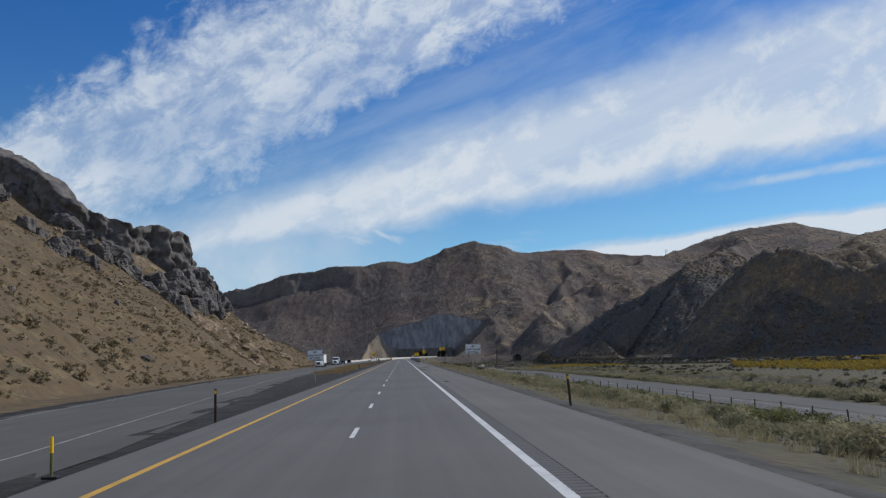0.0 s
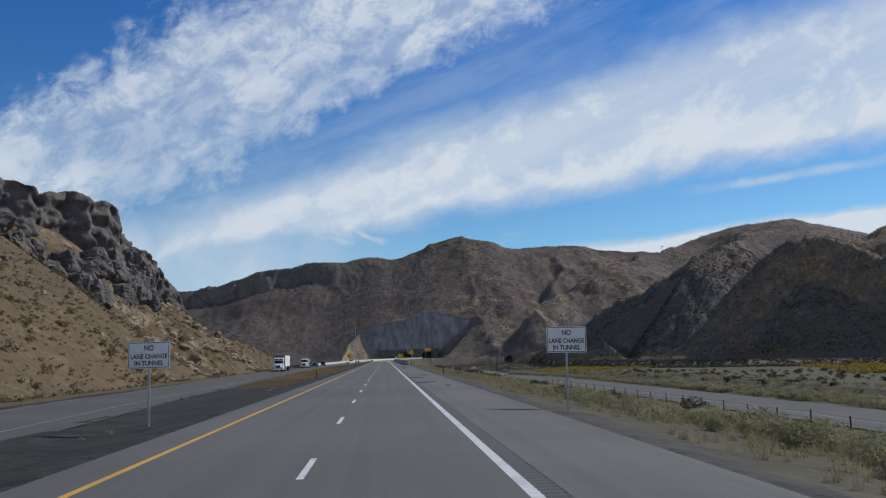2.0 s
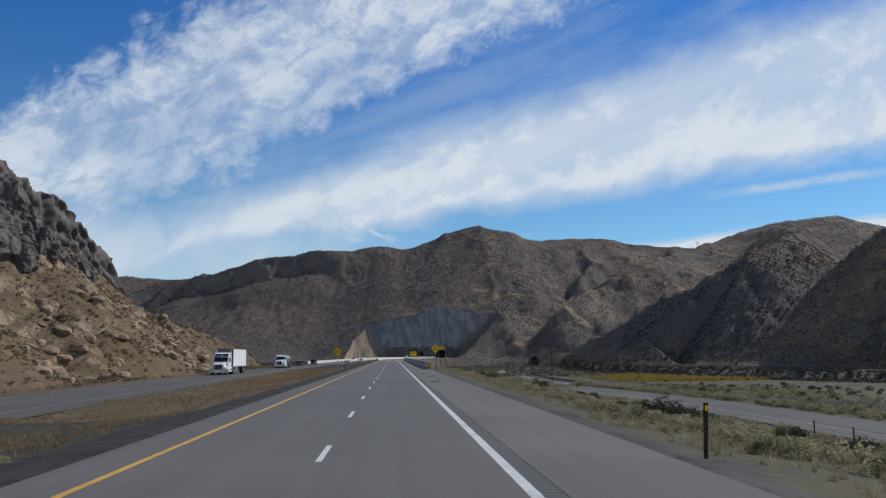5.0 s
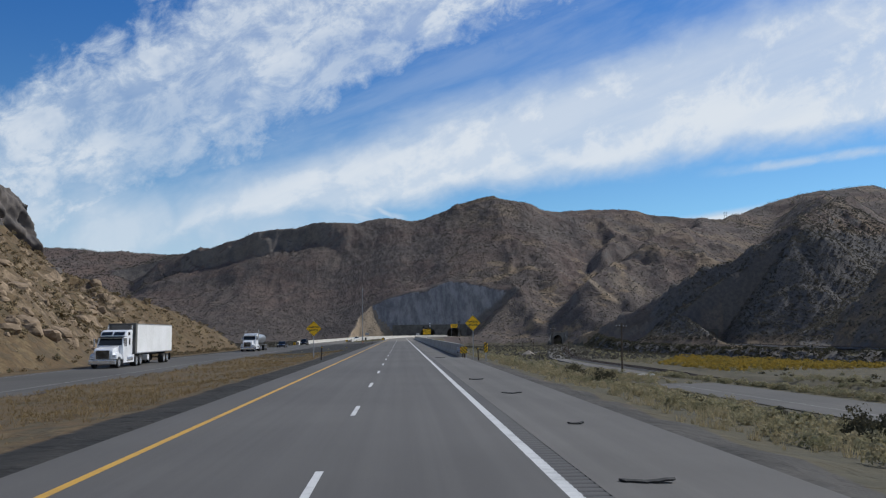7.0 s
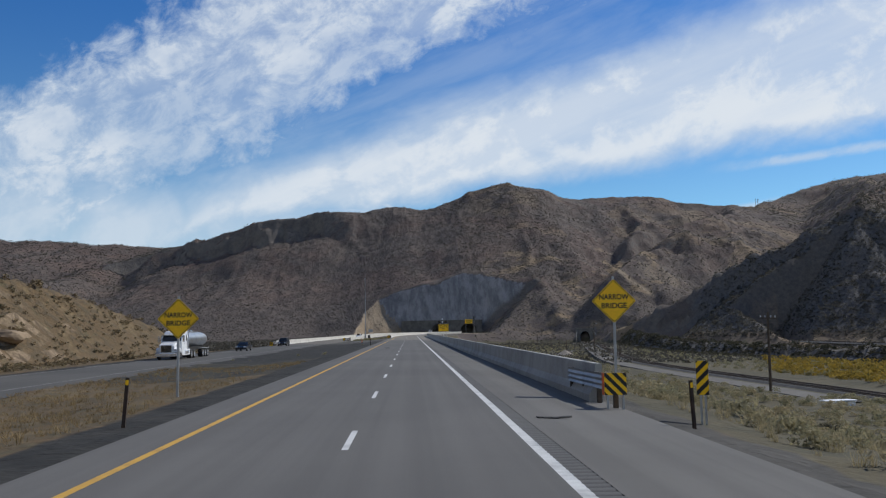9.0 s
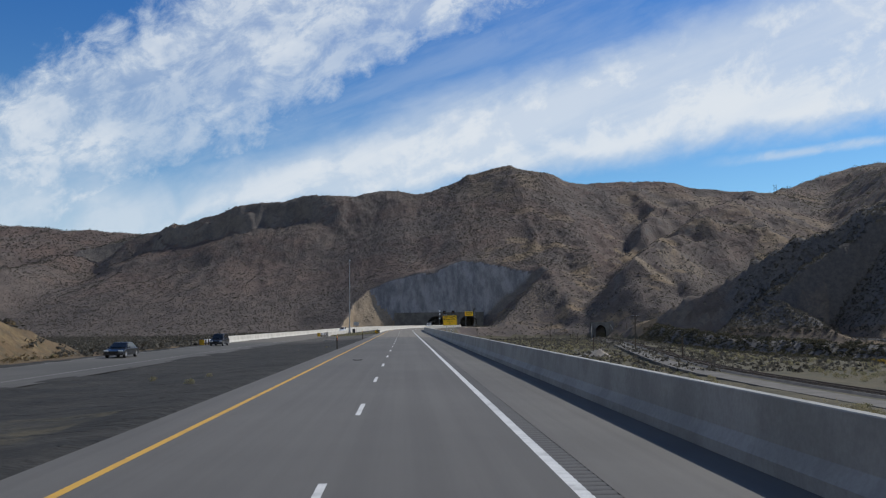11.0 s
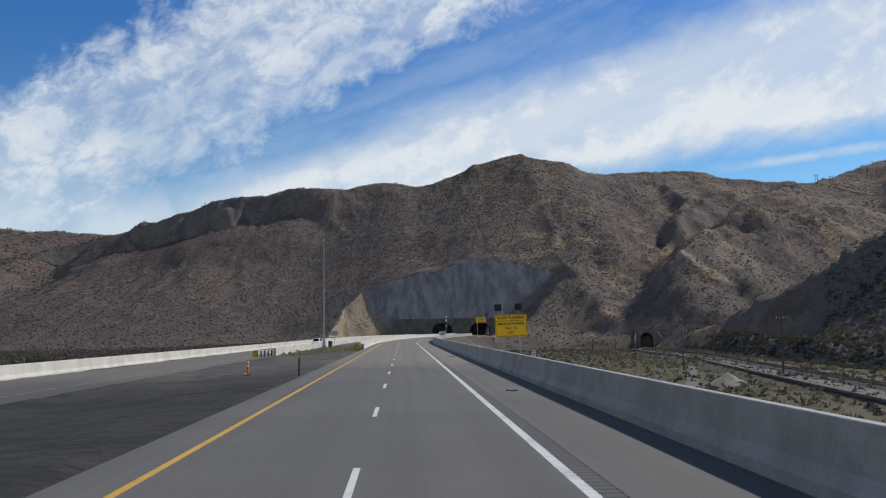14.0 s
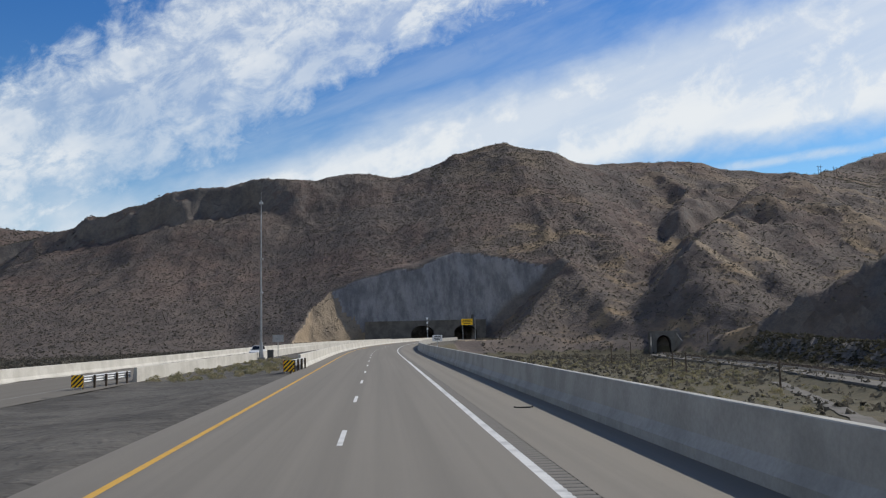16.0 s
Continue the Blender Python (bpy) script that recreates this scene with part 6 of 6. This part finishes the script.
def fence():
    s = empty("fence", pose(27.4, 0, 0))
    tagged(s, "wire fence with thin dark posts beside the valley road", "fence")
    bm0 = box((-0.035, -0.035, -0.4), (0.035, 0.035, 1.15))
    me = bpy.data.meshes.new("fence_post")
    bm0.to_mesh(me)
    bm0.free()
    me.materials.append(WOOD)
    ys = np.arange(4.0, 190.0, 4.4)
    tops = []
    for k, y in enumerate(ys):
        z = hz(27.4, y)
        ob = new("fence_post", me)
        ob.parent = s
        ob.matrix_basis = pose(0, y, z, (k * 7 % 5 - 2) * 1.4, (k * 3 % 5 - 2) * 1.2)
        tops.append((0, y, z))
    for h in (0.35, 0.7, 1.05):
        sweep("fence_wire", [(Vector((0, y, z + h)), Vector((0, 1, 0))) for _, y, z in tops], [(-0.006, -0.006), (0.006, -0.006), (0.006, 0.006), (-0.006, 0.006)], RUST, s, "thin rusty fence wire")


fence()
s = empty("utility_cabinet", pose(39, 322, hz(39, 322), 0, 0, 12))
tagged(s, "low white metal cabinet on the valley floor", "cabinet")
part("body", box((-1.4, -0.5, -0.2), (1.4, 0.5, 0.42), 0.04), SIGN_WHITE, s)
part("lid", box((-1.5, -0.6, 0.42), (1.5, 0.6, 0.52), 0.02), SIGN_WHITE, s, "overhanging white lid")
part("door", box((-0.6, -0.53, 0.0), (0.6, -0.5, 0.36), 0.01), STEEL, s, "grey metal door")


def mound(x, y, r, h, seed):
    n, m = 28, 9
    v = [(0, 0, h)]
    for j in range(1, m):
        for k in range(n):
            a, t = 2 * math.pi * k / n, j / (m - 1)
            rr = r * t * (1 + 0.16 * noise.noise(Vector((math.cos(a) * 1.5, math.sin(a) * 1.5, seed))))
            v.append((rr * math.cos(a), rr * math.sin(a), h * (1 - t) ** 1.05 + 0.12 * noise.noise(Vector((rr * math.cos(a), rr * math.sin(a), seed))) - 0.25 * t))
    f = [(0, 1 + k, 1 + (k + 1) % n, 0) for k in range(n)]
    bm = bmesh.new()
    vs = [bm.verts.new(p) for p in v]
    for k in range(n):
        bm.faces.new((vs[0], vs[1 + k], vs[1 + (k + 1) % n]))
    for j in range(m - 2):
        for k in range(n):
            a, b = 1 + j * n + k, 1 + j * n + (k + 1) % n
            bm.faces.new((vs[a], vs[a + n], vs[b + n], vs[b]))
    ob = part("earth_mound", bm, surface("pale_gravel", ((0.30, 0.26, 0.21), (0.22, 0.19, 0.155)), 0.9, 0.95, bump=0.8, bump_scale=6.0), None, "", True)
    ob.matrix_basis = pose(x, y, hz(x, y))
    return tagged(ob, "pale earth mound by the railway", "mound")


mound(50, 512, 3.6, 1.9, 3)

for x, y in ((350, 1062), (364, 1064)):
    s = empty("power_pylon", pose(x, y, hz(x, y), 0, 0, 15) @ Matrix.Scale(0.62, 4))
    tagged(s, "small two-legged power pylon on the skyline", "power pylon", "power pylons")
    for dx in (-2.2, 2.2):
        part("leg", tube((dx, 0, -2), (dx, 0, 13), 0.3, 0.2, 8), WOOD, s)
    part("crossarm", box((-4.6, -0.15, 10.8), (4.6, 0.15, 11.2)), WOOD, s)
    for a, b in (((-2.2, 0, 5), (2.2, 0, 10.5)), ((2.2, 0, 5), (-2.2, 0, 10.5))):
        part("brace", tube(a, b, 0.12), WOOD, s)


# ---- torn tyre on the shoulder ----
def scrap(x, y, length, turn, seed):
    bm = bmesh.new()
    n, w = 14, 0.11
    rows = []
    for k in range(n + 1):
        t = k / n - 0.5
        a = t * (0.8 + 0.5 * math.sin(seed))
        cx, cy = length * t, 0.22 * length * a * a * 2
        ww = w * (0.7 + 0.45 * noise.noise(Vector((k * 0.6, seed, 0)))) * (0.4 if k in (0, n) else 1)
        lift = 0.02 * abs(t) * 2 + 0.01 * noise.noise(Vector((k * 0.4, seed, 5)))
        rows.append([bm.verts.new(p) for p in ((cx, cy - ww, lift + 0.004), (cx, cy + ww, lift + 0.012), (cx, cy + ww, lift + 0.03), (cx, cy, lift + 0.045), (cx, cy - ww, lift + 0.028))])
    for a, b in zip(rows, rows[1:]):
        for k in range(5):
            bm.faces.new((a[k], a[(k + 1) % 5], b[(k + 1) % 5], b[k]))
    bm.faces.new(rows[0])
    bm.faces.new(rows[-1])
    bmesh.ops.recalc_face_normals(bm, faces=bm.faces)
    ob = part("tyre_scrap", bm, BLACK, None)
    ob.matrix_basis = pose(x, y, -SHOULDER_FALL * max(x - 4.12, 0), 0, 0, turn)
    return tagged(ob, "torn strip of black tyre tread on the shoulder", "tyre scrap", "tyre scraps")


for k, (x, y, n, a) in enumerate(((4.95, 205.8, 0.85, 4), (5.4, 224.4, 0.75, -3), (4.9, 233.5, 0.7, 8), (4.9, 270.2, 0.9, 0), (4.55, 136.5, 1.3, -2), (4.4, 120.1, 0.9, 3), (5.3, 123.1, 0.5, 10), (6.0, 115.0, 0.4, 30),
                                    (5.3, 421.1, 0.5, 0), (5.7, 468.8, 0.7, 14), (-1.8, 358.2, 0.6, 8), (5.6, 214.0, 0.45, 20), (4.6, 62.5, 0.35, 0), (5.9, 150.0, 0.8, -5))):
    scrap(x, y, n, a, k * 1.7)


# ---- vehicles ----
def add_side_prism(bm, outline, x0, x1):
    """Extrudes an outline of (y, z) along x."""
    a = [bm.verts.new((x0, y, z)) for y, z in outline]
    b = [bm.verts.new((x1, y, z)) for y, z in outline]
    n = len(outline)
    bm.faces.new(a)
    bm.faces.new(b[::-1])
    for k in range(n):
        bm.faces.new((a[k], b[k], b[(k + 1) % n], a[(k + 1) % n]))
    bmesh.ops.recalc_face_normals(bm, faces=bm.faces)
    return bm


def soft(bm, r, segments=2):
    bmesh.ops.bevel(bm, geom=[e for e in bm.edges if e.calc_face_angle(0) > 0.5], offset=r, segments=segments, affect="EDGES", profile=0.6)
    return bm


def gloss(name, colour, rough=0.25, metal=0.0):
    m = surface(name, (colour, tuple(c * 0.9 for c in colour)), 1.0, rough, metal, fine=8.0, spec=0.6)
    return m


CAR_WHITE = gloss("white_car_paint", (0.78, 0.79, 0.80))
TRAILER_WHITE = surface("white_trailer_skin", ((0.80, 0.80, 0.79), (0.72, 0.72, 0.70)), 0.5, 0.45, fine=6.0)
CHROME = gloss("chrome", (0.75, 0.76, 0.78), 0.22, 0.75)
TANK = gloss("polished_tank", (0.52, 0.54, 0.56), 0.3, 0.8)
GLASS_DARK = gloss("dark_glass", (0.012, 0.014, 0.016), 0.06)
CAR_DARK = gloss("dark_car_paint", (0.020, 0.022, 0.026), 0.2)
CAR_SILVER = gloss("silver_car_paint", (0.42, 0.43, 0.44), 0.25, 0.5)
LAMP = gloss("lamp_glass", (0.60, 0.62, 0.64), 0.1)
RED_LAMP = gloss("red_lamp", (0.35, 0.02, 0.015), 0.2)


def wheel(parent, x, y, r, w):
    """A wheel whose axle lies along x, standing on z = 0."""
    hub = bmesh.new()
    prof = [(r * 0.62, -w / 2), (r * 0.93, -w / 2), (r, -w * 0.36), (r, w * 0.36), (r * 0.93, w / 2), (r * 0.62, w / 2)]
    n = 24
    rings = [[hub.verts.new((x + b, y + a * math.cos(t), r + a * math.sin(t))) for a, b in prof] for t in np.linspace(0, 2 * math.pi, n, endpoint=False)]
    for k in range(n):
        p, q = rings[k], rings[(k + 1) % n]
        for j in range(len(prof) - 1):
            hub.faces.new((p[j], p[j + 1], q[j + 1], q[j]))
    bmesh.ops.recalc_face_normals(hub, faces=hub.faces)
    tyre = part("wheel", hub, BLACK, parent, "black tyre", True)
    rim = bmesh.new()
    bmesh.ops.create_cone(rim, cap_ends=True, segments=20, radius1=r * 0.63, radius2=r * 0.63, depth=w * 1.01, matrix=Matrix.Translation((x, y, r)) @ Euler((0, radians(90), 0)).to_matrix().to_4x4())
    part("rim", rim, CHROME, tyre, "bright metal rim")
    cap_ = bmesh.new()
    bmesh.ops.create_cone(cap_, cap_ends=True, segments=12, radius1=r * 0.22, radius2=r * 0.16, depth=w * 1.2, matrix=Matrix.Translation((x, y, r)) @ Euler((0, radians(90), 0)).to_matrix().to_4x4())
    part("hub", cap_, CHROME, tyre)
    return tyre


def tractor(s, fairing=True):
    """A conventional tractor; its front bumper at y = 0, facing -y."""
    part("hood", soft(add_side_prism(bmesh.new(), [(0.25, 0.75), (0.2, 1.55), (0.45, 1.78), (2.15, 2.02), (2.15, 0.75)], -0.85, 0.85), 0.12), CAR_WHITE, s, "white sloping hood")
    for sx in (-1, 1):
        part("fender", soft(add_side_prism(bmesh.new(), [(0.2, 0.85), (0.35, 1.2), (0.8, 1.35), (1.5, 1.3), (1.9, 1.0), (1.9, 0.8), (1.55, 0.8), (1.35, 1.02), (0.75, 1.02), (0.5, 0.8)], sx * 0.8, sx * 1.2), 0.04), CAR_WHITE, s, "white wheel arch")
        part("headlight", box((sx * 0.98 - 0.16, 0.19, 1.0), (sx * 0.98 + 0.16, 0.32, 1.2), 0.03), LAMP, s, "clear headlight")
        part("mirror", box((sx * 1.42 - 0.08, 1.95, 1.95), (sx * 1.42 + 0.1, 2.06, 2.65), 0.03), CHROME, s, "chrome door mirror")
        part("mirror_arm", tube((sx * 1.15, 2.2, 2.3), (sx * 1.4, 2.0, 2.3), 0.025), STEEL, s)
        part("fuel_tank", tube((sx * 0.98, 3.2, 0.78), (sx * 0.98, 4.9, 0.78), 0.32, None, 16), CHROME, s, "polished fuel tank")
        part("side_skirt", box((sx * 1.2 - 0.03, 2.2, 0.45), (sx * 1.2 + 0.03, 5.4, 1.15), 0.02), CAR_WHITE, s, "white side skirt")
        part("exhaust_stack", tube((sx * 1.12, 4.95, 1.0), (sx * 1.12, 4.95, 3.95), 0.075), CHROME, s, "chrome exhaust stack")
        part("side_window", box((sx * 1.205 - 0.01, 2.35, 2.0), (sx * 1.205 + 0.01, 3.1, 2.7), 0.0), GLASS_DARK, s, "dark side window")
        if fairing:
            part("sleeper_window", box((sx * 1.185 - 0.01, 3.55, 2.98), (sx * 1.185 + 0.01, 4.15, 3.26), 0.0), GLASS_DARK, s, "dark upper sleeper window")
            part("step_box", box((sx * 1.16 - 0.06, 2.25, 0.42), (sx * 1.16 + 0.06, 5.2, 0.62), 0.02), CHROME, s, "bright step below the skirt")
        part("door_handle", box((sx * 1.21 - 0.015, 3.0, 1.72), (sx * 1.21 + 0.015, 3.16, 1.78)), CHROME, s)
        part("sleeper_window", box((sx * 1.205 - 0.01, 3.85, 2.1), (sx * 1.205 + 0.01, 4.15, 2.7), 0.0), GLASS_DARK, s, "dark sleeper window")
    part("cab", soft(add_side_prism(bmesh.new(), [(2.05, 0.75), (2.05, 2.0), (2.45, 2.75), (3.3, 2.85), (3.3, 0.75)], -1.2, 1.2), 0.08), CAR_WHITE, s, "white cab")
    part("sleeper", soft(add_side_prism(bmesh.new(), [(3.28, 0.75), (3.28, 2.84), (2.72, 2.88), (3.30, 3.36), (3.7, 3.46), (4.9, 3.5), (4.95, 3.45), (4.95, 0.75)] if fairing else [(3.28, 0.75), (3.28, 2.84), (3.5, 3.15), (4.4, 3.2), (4.4, 0.75)], -1.18, 1.18), 0.08), CAR_WHITE, s, "tall white sleeper with roof fairing")
    wind = bmesh.new()
    v = [wind.verts.new(p) for p in ((-1.08, 2.085, 2.06), (1.08, 2.085, 2.06), (0.98, 2.40, 2.68), (-0.98, 2.40, 2.68))]
    wind.faces.new(v)
    for q in wind.verts:
        q.co.y -= 0.03
    part("windscreen", wind, GLASS_DARK, s, "dark windscreen")
    part("visor", box((-1.1, 2.12, 2.72), (1.1, 2.45, 2.80), 0.03), GLASS_DARK, s, "dark sun visor")
    if fairing:
        for dx in (-0.55, 0.55):
            w2 = bmesh.new()
            w2.faces.new([w2.verts.new(p) for p in ((dx - 0.5, 2.78, 2.98), (dx + 0.5, 2.78, 2.98), (dx + 0.47, 3.16, 3.29), (dx - 0.47, 3.16, 3.29))])
            part("upper_window", w2, GLASS_DARK, s, "dark window in the roof fairing")
    part("grille_frame", box((-0.62, 0.13, 0.82), (0.62, 0.26, 1.66), 0.04), CHROME, s, "chrome grille frame")
    for k in range(9):
        part("grille_bar", box((-0.555 + k * 0.125, 0.11, 0.88), (-0.445 + k * 0.125, 0.14, 1.60)), GLASS_DARK, s, "dark grille slot")
    part("bumper", box((-1.22, 0.0, 0.38), (1.22, 0.22, 0.76), 0.05), CHROME, s, "chrome bumper")
    part("chassis", box((-0.45, 0.4, 0.55), (0.45, 8.0, 0.85), 0.02), BLACK, s, "black chassis frame")
    for sx in (-1, 1):
        wheel(s, sx * 1.03, 1.1, 0.51, 0.3)
        for y in (6.2, 7.5):
            wheel(s, sx * 0.98, y, 0.51, 0.55)


def semi_truck(m):
    s = empty("semi_truck", m)
    tagged(s, "white articulated truck with a plain white box trailer on the road", "truck")
    tractor(s)
    part("trailer_body", soft(box((-1.28, 5.6, 1.2), (1.28, 19.2, 4.1)), 0.04), TRAILER_WHITE, s, "plain white trailer body")
    part("refrigeration_unit", box((-0.95, 5.2, 2.2), (0.95, 5.6, 3.9), 0.06), DULL, s, "dark refrigeration unit")
    part("front_edge", box((-1.3, 5.5, 1.2), (1.3, 6.1, 4.12), 0.02), DULL, s, "dark grey front of the trailer")
    part("round_tank", tube((-1.22, 10.2, 0.78), (1.22, 10.2, 0.78), 0.3, None, 18), TRAILER_WHITE, s, "round white tank under the trailer")
    part("rear_bumper", box((-1.2, 19.1, 0.5), (1.2, 19.2, 0.62), 0.02), BLACK, s)
    for z in (1.22, 4.02):
        part("side_rail", box((-1.3, 5.8, z), (1.3, 19.15, z + 0.08)), STEEL, s)
    part("underframe", box((-0.6, 7.0, 0.95), (0.6, 18.8, 1.2)), BLACK, s, "black underframe")
    for sx in (-1, 1):
        part("landing_leg", box((sx * 0.85 - 0.08, 8.6, 0.3), (sx * 0.85 + 0.08, 8.8, 1.2)), STEEL, s)
        part("tail_lamp", box((sx * 1.05 - 0.12, 19.2, 1.25), (sx * 1.05 + 0.12, 19.23, 1.4)), RED_LAMP, s, "red tail lamp")
        part("mud_flap", box((sx * 1.0 - 0.3, 18.6, 0.25), (sx * 1.0 + 0.3, 18.63, 1.0)), BLACK, s)
        for y in (16.2, 17.5):
            wheel(s, sx * 0.98, y, 0.51, 0.55)
    return s


def tank_truck(m):
    s = empty("tank_truck", m)
    tagged(s, "white tractor pulling a shiny metal tank trailer", "truck")
    tractor(s, False)
    bm = bmesh.new()
    n, ring = 28, []
    for y, f in ((5.2, 0.0), (5.2, 0.72), (5.45, 0.95), (5.8, 1.0), (14.2, 1.0), (14.6, 0.95), (14.85, 0.72), (14.85, 0.0)):
        ring.append([bm.verts.new((1.05 * f * math.cos(t), y, 2.2 + 0.86 * f * math.sin(t))) for t in np.linspace(0, 2 * math.pi, n, endpoint=False)] if f else [bm.verts.new((0, y, 2.2))])
    for a, b in zip(ring, ring[1:]):
        for k in range(n):
            if len(a) == 1:
                bm.faces.new((a[0], b[k], b[(k + 1) % n]))
            elif len(b) == 1:
                bm.faces.new((a[k], b[0], a[(k + 1) % n]))
            else:
                bm.faces.new((a[k], b[k], b[(k + 1) % n], a[(k + 1) % n]))
    bmesh.ops.recalc_face_normals(bm, faces=bm.faces)
    part("tank", bm, TANK, s, "polished metal tank", True)
    for y in (6.5, 9.0, 11.5, 13.6):
        hoop = bmesh.new()
        bmesh.ops.create_cone(hoop, cap_ends=False, segments=28, radius1=1.0, radius2=1.0, depth=0.1, matrix=Matrix.Translation((0, y, 2.2)) @ Euler((radians(90), 0, 0)).to_matrix().to_4x4() @ Matrix.Diagonal((1.07, 0.88, 1, 1)))
        part("hoop", hoop, STEEL, s)
    part("walkway", box((-0.3, 7.5, 3.04), (0.3, 12.5, 3.12), 0.01), STEEL, s)
    for y in (8.4, 10.6):
        part("hatch", tube((0, y, 3.06), (0, y, 3.30), 0.28, None, 16), CHROME, s, "round hatch")
    part("underframe", box((-0.5, 5.5, 0.9), (0.5, 14.6, 1.45)), BLACK, s, "black underframe")
    for sx in (-1, 1):
        part("mudguard", box((sx * 0.98 - 0.3, 11.2, 1.08), (sx * 0.98 + 0.3, 14.6, 1.14), 0.02), STEEL, s)
        for y in (11.6, 12.8, 14.0):
            wheel(s, sx * 0.98, y, 0.5, 0.55)
    return s


def car(m, name, paint_, label, suv=False):
    """A car facing -y, 4.6 m long."""
    s = empty(name, m)
    tagged(s, label, "car")
    top = 1.72 if suv else 1.42
    belt = 1.02 if suv else 0.90
    part("body", soft(add_side_prism(bmesh.new(), [(0.0, 0.35), (0.02, 0.62), (0.2, belt - 0.22), (1.15, belt - 0.02), (4.2, belt + 0.02), (4.55, belt - 0.08), (4.6, 0.4), (4.4, 0.25), (0.2, 0.25)], -0.9, 0.9), 0.09, 3), paint_, s, "", True)
    cab = bmesh.new()
    y0, y1, y2, y3 = (1.05, 1.75, 4.1, 4.5) if suv else (1.15, 1.95, 3.3, 4.05)
    lower = [(-0.84, y0), (0.84, y0), (0.84, y3), (-0.84, y3)]
    upper = [(-0.64, y1), (0.64, y1), (0.64, y2), (-0.64, y2)]
    a = [cab.verts.new((x, y, belt - 0.02)) for x, y in lower]
    b = [cab.verts.new((x, y, top)) for x, y in upper]
    cab.faces.new(b)
    for k in range(4):
        cab.faces.new((a[k], a[(k + 1) % 4], b[(k + 1) % 4], b[k]))
    bmesh.ops.recalc_face_normals(cab, faces=cab.faces)
    part("roof", soft(cab, 0.06), paint_, s, "", True)
    for k, nm in enumerate(("windscreen", "side_window", "rear_window", "side_window")):
        p = [Vector((*lower[k], belt)), Vector((*lower[(k + 1) % 4], belt)), Vector((*upper[(k + 1) % 4], top)), Vector((*upper[k], top))]
        c = sum(p, Vector()) / 4
        n = (p[1] - p[0]).cross(p[3] - p[0]).normalized()
        w = bmesh.new()
        w.faces.new([w.verts.new(c + (q - c) * 0.84 + n * 0.03) for q in p])
        part(nm, w, GLASS_DARK, s, "dark glass")
    for sx in (-1, 1):
        part("headlight", box((sx * 0.66 - 0.2, -0.02, 0.60), (sx * 0.66 + 0.2, 0.1, 0.74), 0.03), LAMP, s, "clear headlight")
        part("tail_lamp", box((sx * 0.7 - 0.15, 4.54, 0.66), (sx * 0.7 + 0.15, 4.62, 0.82), 0.02), RED_LAMP, s, "red tail lamp")
        part("mirror", box((sx * 0.98 - 0.1, 1.5, belt), (sx * 0.98 + 0.08, 1.62, belt + 0.14), 0.03), paint_, s)
        for y in (0.85, 3.65):
            wheel(s, sx * 0.82, y, 0.33, 0.22)
    part("grille", box((-0.42, -0.02, 0.42), (0.42, 0.05, 0.62), 0.02), GLASS_DARK, s, "dark grille")
    part("bumper", box((-0.86, -0.04, 0.28), (0.86, 0.08, 0.42), 0.03), paint_, s)
    return s


semi_truck(pose(left_line(272.0) - 5.4, 270.0, float(left_z(275.0)), 0, 0, 1.0))
tank_truck(pose(left_line(345.0) - 5.4, 343.0, float(left_z(345.0))))
car(pose(left_line(384.0) - 5.2, 383.0, float(left_z(384.0)), 0, 0, -1.0), "sedan", CAR_DARK, "dark sedan driving on the opposite carriageway")
car(pose(left_line(424.0) - 5.2, 424.0, float(left_z(424.0)), 0, 0, -1.0), "suv", CAR_DARK, "dark sport utility car on the opposite carriageway", True)
car(pose(left_line(585.0) - 2.0, 582.0, float(left_z(585.0)), 0, 0, -6.0), "pickup_car", CAR_WHITE, "small white car on the far bridge", True)


def bridge_marker():
    s = empty("bridge_marker", pose(8.56, 436.5, hz(8.56, 436.5), 0, 3, -8))
    tagged(s, "small white plate with dark bars on a thin post", "road sign")
    top = 1.20 - hz(8.56, 436.5)
    part("post", tube((0, 0.02, -0.3), (0, 0.02, top - 0.1), 0.025, 0.022, 8), STEEL, s)
    part("panel", add_round_rect(bmesh.new(), 0.21, 0.44, 0.02, -0.008, 0.008, 0, top - 0.2), SIGN_WHITE, s, "white sheet metal plate")
    for z in (0.12, 0.0, -0.12):
        part("writing_bar", box((-0.055, -0.013, top - 0.2 + z - 0.035), (0.055, -0.010, top - 0.2 + z + 0.035)), INK, s, "dark mark")


bridge_marker()
